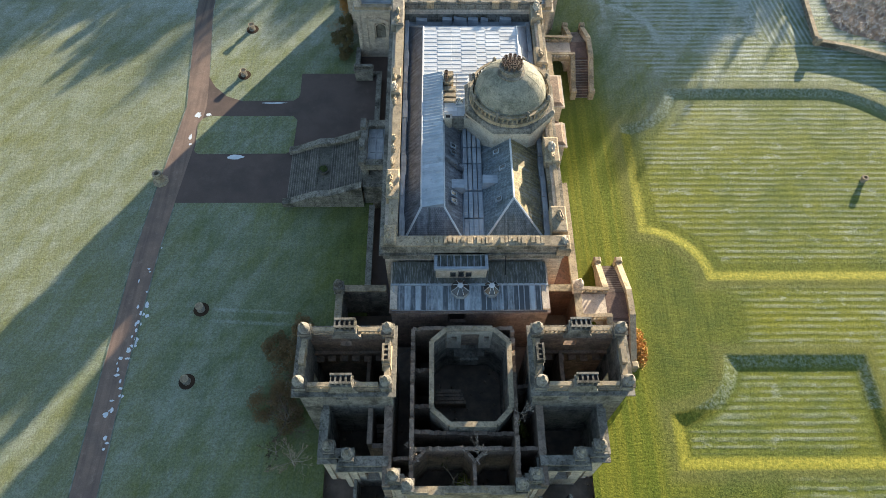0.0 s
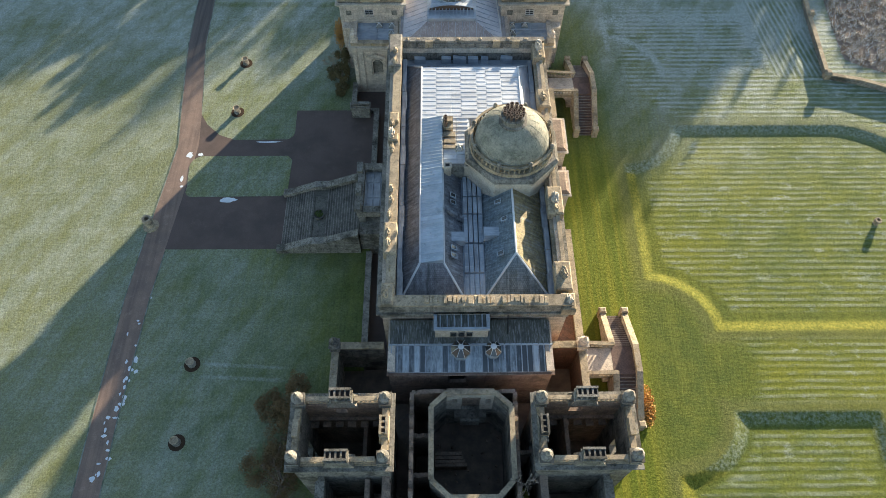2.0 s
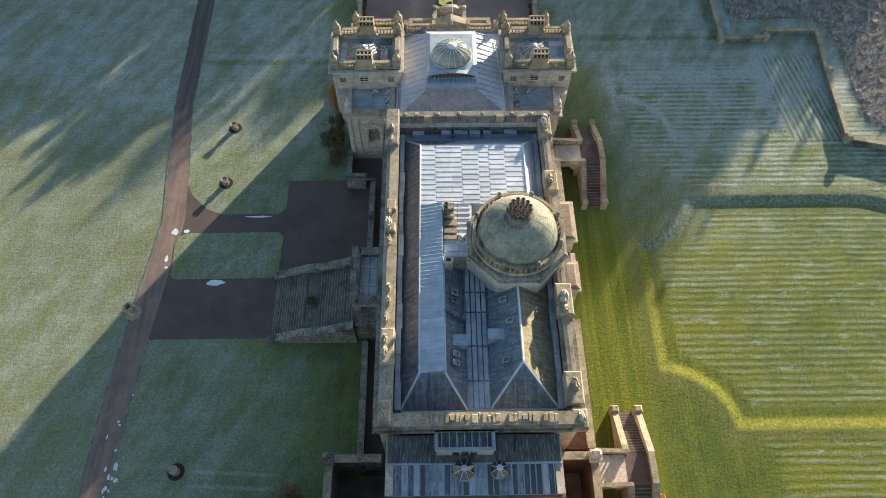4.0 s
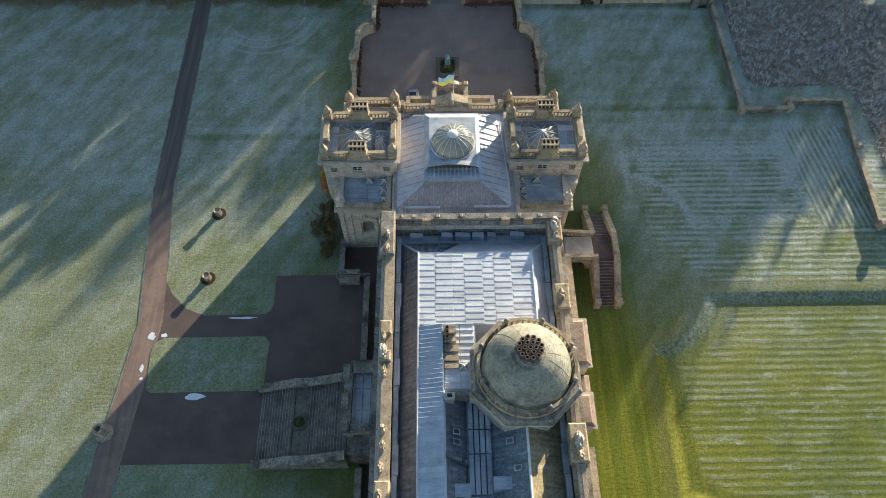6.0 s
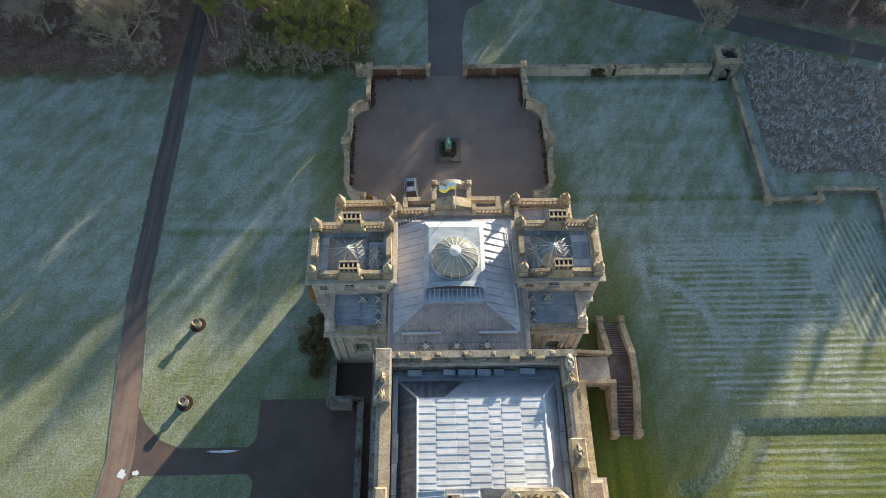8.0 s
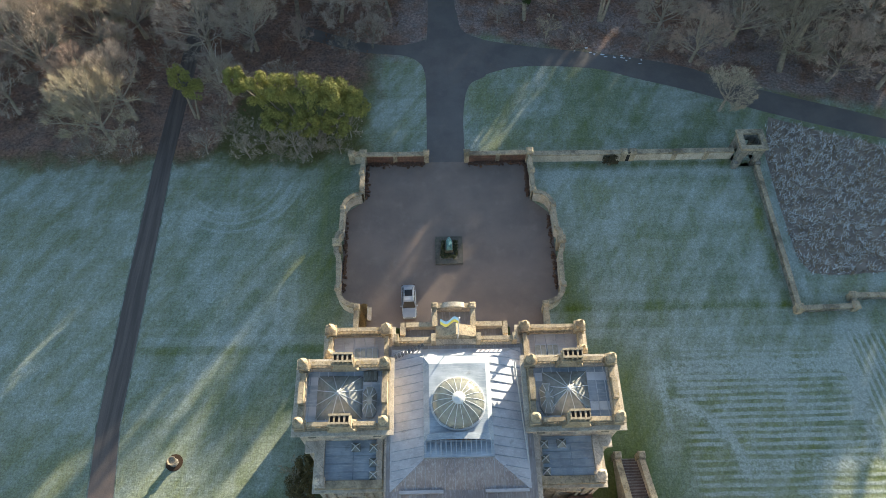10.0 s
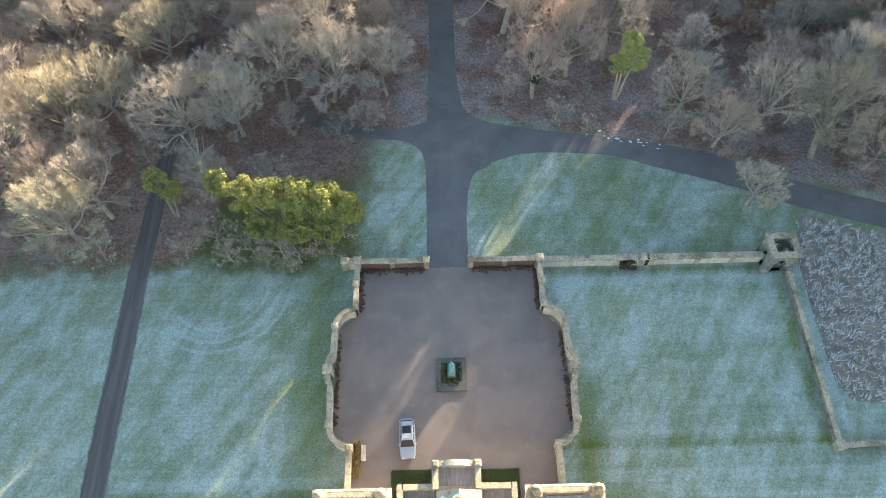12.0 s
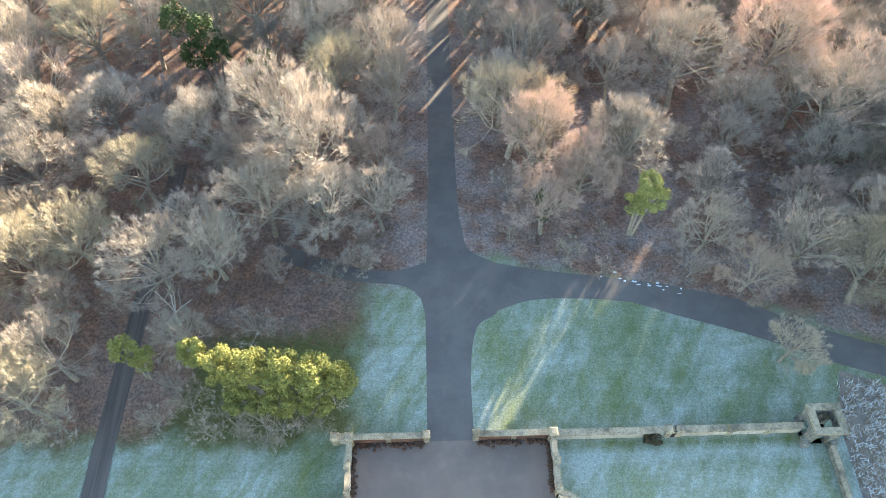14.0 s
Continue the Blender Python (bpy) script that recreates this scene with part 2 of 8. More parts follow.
def grass_material():
    """Mown frosty lawn; thawed banks painted sunlit yellow round the sunken panels; leaf litter and a shaded edge under
    the woods.
    """
    n = Nodes("frosty_grass")
    x, y, z = n.xyz()
    M, A, S = (lambda a, b: n.math("MULTIPLY", a, b)), (lambda a, b: n.math("ADD", a, b)), (lambda a, b: n.math("SUBTRACT", a, b))
    no = lambda a: n.math("SUBTRACT", 1.0, a)

    def field(name):
        at = n.nt.nodes.new("ShaderNodeAttribute")
        at.attribute_name = name
        return at.outputs["Fac"]

    def band(v, lo, hi, soft):
        return M(n.step(v, lo - soft, lo + soft), no(n.step(v, hi - soft, hi + soft)))

    bank, rows_x, rows_y, worn = field("bank"), field("rows_x"), field("rows_y"), field("worn")
    big, mid, fine = n.noise(0.045, 5, 0.6), n.noise(0.35, 6, 0.65), n.noise(5.0, 6, 0.8)
    clump, tuft = n.noise(1.5, 6, 0.75), n.noise(2.6, 5, 0.7)
    green = n.mix(n.step(mid, 0.32, 0.68), (0.098, 0.13, 0.03), (0.15, 0.172, 0.034))
    green = n.mix(n.step(big, 0.42, 0.66), green, (0.165, 0.18, 0.026))
    green = n.mix(M(n.step(clump, 0.5, 0.75), 0.45), green, (0.05, 0.08, 0.016))
    garden = n.step(x, 13.0, 15.0)
    # frost lies thick to the north and west, thin on the garden lawns to the south
    north = n.step(A(y, M(big, 30.0)), 72.0, 116.0)
    west = no(n.step(x, -30.0, -6.0))
    base = n.math("MAXIMUM", M(north, 0.80), M(west, 0.48))
    u, v = n.math("SUBTRACT", M(x, 0.835), M(y, 0.55)), A(M(x, 0.55), M(y, 0.835))
    drift = n.step(n.noise(0.42, 6, 0.66, n.vec(u, M(v, 0.2))), 0.34, 0.66)
    patch = n.step(n.noise(0.13, 6, 0.66), 0.32, 0.68)
    frost = M(base, A(0.36, A(M(drift, 0.5), M(patch, 0.25))))
    # passes of the mower: pale and dark runs along y on the open lawns
    run_y = n.noise(1.0, 3, 0.6, n.vec(x, M(y, 0.025)))
    run_x = n.noise(1.0, 3, 0.6, n.vec(M(x, 0.025), y))
    frost = A(frost, M(base, A(M(S(run_y, 0.5), 0.55), M(S(run_x, 0.5), 0.45))))
    # mown rows of the garden, along x and along y
    warp = M(n.noise(0.2, 3), 0.45)
    wave = n.math("SINE", M(A(y, warp), 2 * math.pi / 0.93))
    wave_y = n.math("SINE", M(A(x, M(y, 0.12)), 2 * math.pi / 0.85))
    comb = n.step(A(M(n.noise(1.9, 2, 0.5, n.vec(M(x, 0.012), y)), 1.4), M(wave, 0.32)), 0.55, 0.95)
    broken = n.step(n.noise(0.5, 5, 0.7, n.vec(M(x, 0.35), M(y, 0.6))), 0.36, 0.62)
    dots = M(n.step(n.noise(0.95, 6, 0.75, n.vec(M(x, 0.42), y)), 0.52, 0.66), n.step(n.noise(0.16, 4), 0.40, 0.6))
    thick = n.math("MULTIPLY_ADD", n.step(y, 62.0, 92.0), 0.38, 0.30)
    rime_rows = M(rows_x, A(M(M(comb, broken), thick), M(dots, 0.46)))
    rime_rows = A(rime_rows, M(rows_y, M(n.step(wave_y, -0.1, 0.7), 0.42)))
    frost = A(frost, rime_rows)
    frost = A(frost, M(M(n.step(x, 27.0, 36.0), band(y, 75.5, 101.0, 2.0)), M(patch, 0.16)))
    frost = S(frost, M(M(no(comb), rows_x), M(north, 0.16)))
    frost = S(frost, M(M(no(n.step(wave_y, -0.5, 0.3)), rows_y), 0.12))
    frost = M(frost, n.math("MULTIPLY_ADD", n.step(mid, 0.36, 0.64), 0.3, 0.8))
    frost = M(frost, n.math("MULTIPLY_ADD", n.step(clump, 0.3, 0.72), 0.3, 0.83))
    frost = M(frost, n.math("MULTIPLY_ADD", n.step(fine, 0.25, 0.75), 0.25, 0.88))
    # the strip below the terrace and the wall foots thaw first
    foot = M(band(x, 14.0, 23.5, 2.2), no(n.step(y, 96.0, 104.0)))
    frost = M(frost, no(M(foot, 0.72)))
    thaw = M(n.step(y, 130.0, 134.0), M(n.step(x, 3.0, 9.0), n.step(n.noise(0.1, 5, 0.65), 0.35, 0.6)))
    frost = M(frost, no(M(thaw, 0.5)))
    # sheltered turf along the court walls stays green
    lee = n.math("MAXIMUM", M(band(x, -19.5, -14.0, 2.4), band(y, 98.0, 131.5, 2.0)), M(band(x, 14.2, 18.0, 1.6), band(y, 96.0, 116.0, 3.0)))
    frost = M(frost, no(M(lee, 0.55)))
    # an old path shows as a pale strip across both lawns
    old = M(band(A(y, M(S(mid, 0.5), 0.5)), 102.0, 103.3, 0.25), n.math("MAXIMUM", band(x, -39.5, -14.0, 0.6), band(x, 17.0, 62.0, 2.0)))
    frost = A(frost, M(old, 0.16))
    frost = A(frost, M(band(y, 100.8, 101.9, 0.3), M(band(x, -39.0, -14.0, 0.6), -0.14)))
    # curved tyre marks by the court and straight ones on the west lawn
    ring_d = n.math("SQRT", A(n.math("POWER", S(x, -30.5), 2.0), n.math("POWER", S(y, 128.5), 2.0)))
    for rad in (6.6, 8.2, 9.6):
        tyre = no(n.step(n.math("ABSOLUTE", S(ring_d, rad)), 0.1, 0.35))
        tyre = M(tyre, M(no(n.step(y, 126.5, 128.0)), n.step(x, -37.5, -34.0)))
        frost = A(frost, M(tyre, 0.22))
    for ty in (35.4, 37.0):
        mark = M(band(A(y, M(x, 0.06)), ty - 2.0, ty - 1.55, 0.16), band(x, -30.6, -21.0, 1.5))
        frost = A(frost, M(mark, M(n.step(clump, 0.3, 0.6), 0.28)))
    # walled garden: a white border inside the north wall, dark feet of the walls
    walled = M(band(x, 12.6, 44.6, 0.3), band(y, 105.8, 130.0, 0.4))
    frost = A(frost, M(walled, M(A(band(y, 127.2, 128.6, 0.4), M(band(x, 14.2, 18.0, 0.8), n.step(y, 114.0, 120.0))), 0.18)))
    frost = S(frost, M(walled, M(A(A(n.step(y, 128.8, 129.6), n.step(x, 42.6, 44.2)), no(n.step(y, 106.0, 107.6))), 0.2)))
    frost = A(frost, M(band(x, 45.2, 47.6, 0.2), M(band(y, 108.0, 130.0, 1.0), 0.22)))
    # curved pale tracks left by older earthworks
    frost = A(frost, M(field("track"), M(n.step(clump, 0.25, 0.65), 0.5)))
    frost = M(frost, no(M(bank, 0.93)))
    edge = n.math("MULTIPLY_ADD", n.noise(0.22, 5, 0.65), 9.0, -4.5)
    yw = A(y, edge)
    under = M(n.step(yw, 129.0, 133.0), no(n.step(A(x, edge), -14.0, -9.0)))
    frost = M(frost, no(M(under, 0.88)))
    frost = A(frost, M(field("cold_bank"), M(n.step(tuft, 0.35, 0.65), 0.34)))
    frost = n.math("MINIMUM", n.math("MAXIMUM", frost, 0.0), 0.85)
    # dark mower lines in the green itself
    lines = M(A(M(run_y, 0.5), M(n.step(n.noise(2.6, 3, 0.6, n.vec(x, M(y, 0.02))), 0.45, 0.62), 0.22)), no(rows_x))
    lines = A(lines, M(rows_x, M(no(comb), M(broken, 0.26))))
    green = n.mix(n.math("MINIMUM", n.math("MAXIMUM", lines, 0.0), 0.6), green, (0.05, 0.078, 0.013))
    green = n.mix(M(no(n.step(x, -38.0, -34.0)), n.math("MULTIPLY_ADD", drift, -0.4, 0.6)), green, (0.165, 0.165, 0.048))
    green = n.mix(M(foot, M(no(north), 0.75)), green, n.mix(n.step(run_y, 0.36, 0.62), (0.10, 0.135, 0.014), (0.185, 0.195, 0.022)))
    # thawed sun-facing banks; their yellow also carries part of the sunlit brightness
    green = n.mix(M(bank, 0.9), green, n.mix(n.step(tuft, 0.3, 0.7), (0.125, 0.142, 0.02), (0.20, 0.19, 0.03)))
    green = n.mix(M(worn, n.math("MULTIPLY_ADD", n.step(mid, 0.3, 0.7), 0.2, 0.22)), green, (0.165, 0.16, 0.07))
    col = n.mix(frost, green, (0.365, 0.415, 0.395))
    # leaf litter; the wood's dark edge has its shade mixed into the colour
    col = n.mix(M(under, 0.6), col, n.mix(n.step(clump, 0.35, 0.65), (0.06, 0.062, 0.02), (0.12, 0.085, 0.05)))
    glade = M(band(x, -33.0, -9.0, 2.5), 13.0)
    w1 = M(n.step(S(yw, glade), 129.5, 135.0), no(n.step(A(x, edge), -15.0, -9.0)))
    ne = A(A(yw, M(n.math("MAXIMUM", S(x, 6.0), 0.0), 0.27)), M(no(n.step(x, -5.0, -2.5)), 4.5))
    wood = n.math("MAXIMUM", w1, n.step(ne, 154.5, 158.5))
    leaf = n.mix(n.step(n.noise(0.5, 6, 0.7), 0.35, 0.65), (0.245, 0.142, 0.102), (0.15, 0.103, 0.083))
    rime = M(n.step(n.noise(0.14, 5, 0.65), 0.38, 0.62), n.math("MULTIPLY_ADD", n.step(x, -14.0, -4.0), 0.3, 0.14))
    leaf = n.mix(rime, leaf, (0.33, 0.315, 0.32))
    leaf = n.mix(1.0, leaf, n.mix(n.step(n.noise(2.2, 6, 0.85), 0.3, 0.7), (0.45, 0.45, 0.45), (1.6, 1.6, 1.6)), "MULTIPLY")
    col = n.mix(wood, col, leaf)
    col = n.mix(1.0, col, n.mix(n.step(fine, 0.28, 0.72), (0.7, 0.7, 0.7), (1.28, 1.28, 1.28)), "MULTIPLY")
    col = n.mix(1.0, col, n.mix(n.step(tuft, 0.3, 0.7), (0.82, 0.82, 0.82), (1.16, 1.16, 1.16)), "MULTIPLY")
    h = A(M(fine, 0.38), A(M(tuft, 0.45), A(M(M(wave, rows_x), 0.07), M(M(wave_y, rows_y), 0.08))))
    return n.done(col, 0.9, h, 0.8, 0.2, 0.15)


GRASS = grass_material()


def gravel(name, a, b, c, wet=0.75):
    n = Nodes(name)
    col = n.mix(n.step(n.noise(0.22, 5, 0.6), 0.35, 0.68), a, b)
    col = n.mix(n.math("MULTIPLY", n.step(n.noise(0.55, 6, 0.7), 0.5, 0.75), 0.5), col, c)
    f = n.noise(11.0, 4, 0.8)
    col = n.mix(1.0, col, n.mix(f, (0.7, 0.7, 0.7), (1.3, 1.3, 1.3)), "MULTIPLY")
    return n.done(col, wet, f, 0.35, 0.03, 0.3)


GRAVEL = gravel("pinkish_gravel", (0.205, 0.162, 0.140), (0.165, 0.134, 0.118), (0.255, 0.208, 0.182))
TARMAC = gravel("worn_tarmac", (0.118, 0.086, 0.075), (0.085, 0.065, 0.058), (0.155, 0.115, 0.098))


def drive_material():
    """Pinkish gravel with wheel runs, passing into dark tarmac towards the wood."""
    n = Nodes("brown_gravel_drive")
    x, y, z = n.xyz()
    col = n.mix(n.step(n.noise(0.3, 5, 0.65), 0.35, 0.66), (0.25, 0.178, 0.142), (0.185, 0.138, 0.115))
    run = n.noise(1.5, 4, 0.65, n.vec(x, n.math("MULTIPLY", y, 0.04)))
    col = n.mix(n.math("MULTIPLY", n.step(run, 0.42, 0.66), 0.55), col, (0.125, 0.094, 0.082))
    col = n.mix(n.math("MULTIPLY", n.step(n.noise(0.9, 6, 0.75), 0.52, 0.72), 0.6), col, (0.33, 0.255, 0.205))
    far = n.step(n.math("ADD", y, n.math("MULTIPLY", n.noise(0.2, 4), 10.0)), 84.0, 98.0)
    tar = n.mix(n.step(run, 0.35, 0.65), (0.085, 0.073, 0.068), (0.135, 0.112, 0.1))
    col = n.mix(far, col, tar)
    f = n.noise(9.0, 5, 0.8)
    col = n.mix(1.0, col, n.mix(f, (0.6, 0.6, 0.6), (1.4, 1.4, 1.4)), "MULTIPLY")
    return n.done(col, 0.8, f, 0.4, 0.03, 0.25)


PATH = drive_material()
ROAD = gravel("grey_estate_road", (0.14, 0.128, 0.122), (0.11, 0.10, 0.098), (0.18, 0.155, 0.145))
SOIL = plain("bare_soil", (0.07, 0.045, 0.03), (0.045, 0.032, 0.024), 1.5, 0.95, 0.6, 0.1, fine=6.0)
ICE = plain("frozen_puddle", (0.72, 0.76, 0.80), (0.60, 0.66, 0.70), 1.5, 0.3, 0.1, 0.5)
REED = plain("frosted_reed_bed", (0.30, 0.25, 0.205), (0.19, 0.16, 0.14), 0.6, 0.9, 0.8, 0.15, fine=4.0)


# ---- mesh helpers ----
ORIG = {}


def thing(name, label, category, at=(0, 0, 0), group="", kind=""):
    ob = new(name)
    ob.location = at
    ob.empty_display_size = 0.5
    ORIG[ob.name] = Vector(at)
    return tagged(ob, label, category, group, kind)


def part(name, bm, material, parent=None, label="", smooth=False, kind=""):
    """Links a bmesh, drawn in world coordinates, as one mesh object under a thing or a part."""
    me = bpy.data.meshes.new(name)
    o = ORIG[parent.name] if parent else Vector()
    if o.length:
        bmesh.ops.translate(bm, verts=bm.verts, vec=-o)
    bm.to_mesh(me)
    bm.free()
    me.materials.append(material)
    if smooth:
        for p in me.polygons:
            p.use_smooth = True
    ob = new(name, me)
    ob.parent = parent
    ORIG[ob.name] = o
    return tagged(ob, label, kind=kind)


def piece(name, me, at, parent, rz=0.0):
    ob = new(name, me)
    ob.parent = parent
    ob.location = Vector(at) - ORIG[parent.name]
    ob.rotation_euler = (0, 0, rz)
    return ob


def mesh_of(name, bm, material):
    me = bpy.data.meshes.new(name)
    bm.to_mesh(me)
    bm.free()
    me.materials.append(material)
    return me


def step_mesh(x0, x1, y0, y1, z0, z1, material, edge):
    """One step; edge (x0, x1, y0, y1) is its paler worn nosing."""
    bm = bmesh.new()
    box(bm, x0, x1, y0, y1, z0, z1)
    n = len(bm.faces)
    box(bm, *edge, z1 - 0.05, z1 + 0.006)
    me = mesh_of("step", bm, material)
    me.materials.append(NOSING)
    for p in me.polygons[n:]:
        p.material_index = 1
    return me


def frustum(bm, a, b):
    """A solid between two rectangles (x0, x1, y0, y1, z), the lower first."""
    v = []
    for x0, x1, y0, y1, z in (a, b):
        v += [bm.verts.new(p) for p in ((x0, y0, z), (x1, y0, z), (x1, y1, z), (x0, y1, z))]
    for f in ((3, 2, 1, 0), (4, 5, 6, 7), (0, 1, 5, 4), (1, 2, 6, 5), (2, 3, 7, 6), (3, 0, 4, 7)):
        bm.faces.new([v[i] for i in f])


def box(bm, x0, x1, y0, y1, z0, z1):
    frustum(bm, (x0, x1, y0, y1, z0), (x0, x1, y0, y1, z1))


def prism(bm, pts, z0, z1, k=1.0):
    """A polygon, anticlockwise, drawn up from z0 to z1; k shrinks the top about its middle."""
    cx, cy = sum(p[0] for p in pts) / len(pts), sum(p[1] for p in pts) / len(pts)
    lo = [bm.verts.new((x, y, z0)) for x, y in pts]
    hi = [bm.verts.new((cx + (x - cx) * k, cy + (y - cy) * k, z1)) for x, y in pts]
    n = len(pts)
    bm.faces.new(lo[::-1])
    bm.faces.new(hi)
    for i in range(n):
        bm.faces.new((lo[i], lo[(i + 1) % n], hi[(i + 1) % n], hi[i]))


def lathe(bm, cx, cy, profile, n=16, turn=0.0):
    rings = []
    for r, z in profile:
        rings.append([bm.verts.new((cx + r * math.cos(turn + 2 * math.pi * i / n), cy + r * math.sin(turn + 2 * math.pi * i / n), z)) for i in range(n)])
    for a, b in zip(rings, rings[1:]):
        for i in range(n):
            bm.faces.new((a[i], a[(i + 1) % n], b[(i + 1) % n], b[i]))
    bm.faces.new(rings[0][::-1])
    bm.faces.new(rings[-1])


def hoop(bm, cx, cy, profile, n=56):
    """A closed ring turned about an upright axis."""
    rings = [[bm.verts.new((cx + r * math.cos(2 * math.pi * i / n), cy + r * math.sin(2 * math.pi * i / n), z)) for i in range(n)] for r, z in profile]
    for a, b in zip(rings, rings[1:] + rings[:1]):
        for i in range(n):
            bm.faces.new((a[i], a[(i + 1) % n], b[(i + 1) % n], b[i]))


def tube(bm, p, q, r0, r1, n=5):
    p, q = Vector(p), Vector(q)
    d = (q - p).normalized()
    a = d.orthogonal().normalized()
    b = d.cross(a)
    lo = [bm.verts.new(p + r0 * (a * math.cos(2 * math.pi * i / n) + b * math.sin(2 * math.pi * i / n))) for i in range(n)]
    hi = [bm.verts.new(q + r1 * (a * math.cos(2 * math.pi * i / n) + b * math.sin(2 * math.pi * i / n))) for i in range(n)]
    for i in range(n):
        bm.faces.new((lo[i], lo[(i + 1) % n], hi[(i + 1) % n], hi[i]))
    bm.faces.new(lo[::-1])
    bm.faces.new(hi)


def ring(bm, outer, inner, z0, z1):
    """A closed rectangular band between two rectangles (x0, x1, y0, y1)."""
    def corners(r, z):
        return [bm.verts.new((x, y, z)) for x, y in ((r[0], r[2]), (r[1], r[2]), (r[1], r[3]), (r[0], r[3]))]
    a, b, c, d = corners(outer, z0), corners(outer, z1), corners(inner, z0), corners(inner, z1)
    for i in range(4):
        k = (i + 1) % 4
        bm.faces.new((a[i], a[k], b[k], b[i]))
        bm.faces.new((c[k], c[i], d[i], d[k]))
        bm.faces.new((b[i], b[k], d[k], d[i]))
        bm.faces.new((a[k], a[i], c[i], c[k]))


def bar(bm, p, q, half, z0, z1):
    """An upright slab along the plan line p to q, 2 * half thick."""
    d = Vector((q[0] - p[0], q[1] - p[1]))
    s = Vector((-d.y, d.x)).normalized() * half
    prism(bm, [(p[0] - s.x, p[1] - s.y), (q[0] - s.x, q[1] - s.y), (q[0] + s.x, q[1] + s.y), (p[0] + s.x, p[1] + s.y)], z0, z1)


def wedge(bm, p, q, half, zp, zq, low=None, thick=0.3):
    """A slab along p to q whose top slopes from zp to zq."""
    d = Vector((q[0] - p[0], q[1] - p[1]))
    s = Vector((-d.y, d.x)).normalized() * half
    c = [(p[0] - s.x, p[1] - s.y, zp), (q[0] - s.x, q[1] - s.y, zq), (q[0] + s.x, q[1] + s.y, zq), (p[0] + s.x, p[1] + s.y, zp)]
    hi = [bm.verts.new(v) for v in c]
    lo = [bm.verts.new((x, y, z - thick if low is None else low)) for x, y, z in c]
    bm.faces.new(hi)
    bm.faces.new(lo[::-1])
    for i in range(4):
        bm.faces.new((lo[i], lo[(i + 1) % 4], hi[(i + 1) % 4], hi[i]))


def wall_run(bm, along, at, s0, s1, thick, z0, z1, columns=()):
    """A wall along 'x' or 'y' from s0 to s1, its outer face at 'at', growing by thick; columns: (start, end, ((sill, head), ...))."""
    def slab(a, b, lo, hi):
        if b - a > 1e-3 and hi - lo > 1e-3:
            t0, t1 = min(at, at + thick), max(at, at + thick)
            box(bm, *((a, b, t0, t1) if along == "x" else (t0, t1, a, b)), lo, hi)
    s = s0
    for a, b, holes in sorted(columns):
        slab(s, a, z0, z1)
        z = z0
        for lo, hi in holes:
            slab(a, b, z, lo)
            z = hi
        slab(a, b, z, z1)
        s = b
    slab(s, s1, z0, z1)


def window(parent, along, at, a, b, lo, hi, inward, bars=(2, 3)):
    """A sash window set back in its opening; inward: +1 or -1 along the wall's normal."""
    def slab(bm, s0, s1, d0, d1, z0, z1):
        t0, t1 = sorted((at + inward * d0, at + inward * d1))
        box(bm, *((s0, s1, t0, t1) if along == "x" else (t0, t1, s0, s1)), z0, z1)
    bm = bmesh.new()
    w = 0.09
    for s0, s1, z0, z1 in ((a, a + w, lo, hi), (b - w, b, lo, hi), (a + w, b - w, lo, lo + w), (a + w, b - w, hi - w, hi)):
        slab(bm, s0, s1, 0.22, 0.34, z0, z1)
    for i in range(1, bars[0] + 1):
        s = a + (b - a) * i / (bars[0] + 1)
        slab(bm, s - 0.025, s + 0.025, 0.25, 0.31, lo + w, hi - w)
    for i in range(1, bars[1] + 1):
        z = lo + (hi - lo) * i / (bars[1] + 1)
        slab(bm, a + w, b - w, 0.252, 0.308, z - 0.025, z + 0.025)
    win = part("window", bm, TIMBER, parent, "white painted sash window")
    bm = bmesh.new()
    slab(bm, a + w, b - w, 0.275, 0.285, lo + w, hi - w)
    part("pane", bm, PANE, win)
    bm = bmesh.new()
    slab(bm, a - 0.12, b + 0.12, -0.14, 0.2, lo - 0.16, lo - 0.004)
    part("sill", bm, BUFF, win)
    return win


def balustrade(parent, p, q, z, h=0.95, label="", material=None):
    """Plinth, balusters and rail between two plan points."""
    bm = bmesh.new()
    bar(bm, p, q, 0.2, z, z + 0.18)
    bar(bm, p, q, 0.22, z + h - 0.17, z + h)
    d = Vector((q[0] - p[0], q[1] - p[1]))
    n = max(1, int(d.length / 0.44))
    for i in range(n):
        c = Vector(p) + d * ((i + 0.5) / n)
        frustum(bm, (c.x - 0.06, c.x + 0.06, c.y - 0.06, c.y + 0.06, z + 0.18), (c.x - 0.085, c.x + 0.085, c.y - 0.085, c.y + 0.085, z + h * 0.45))
        frustum(bm, (c.x - 0.085, c.x + 0.085, c.y - 0.085, c.y + 0.085, z + h * 0.45), (c.x - 0.05, c.x + 0.05, c.y - 0.05, c.y + 0.05, z + h - 0.17))
    return part("balustrade", bm, material or COPING, parent, label)


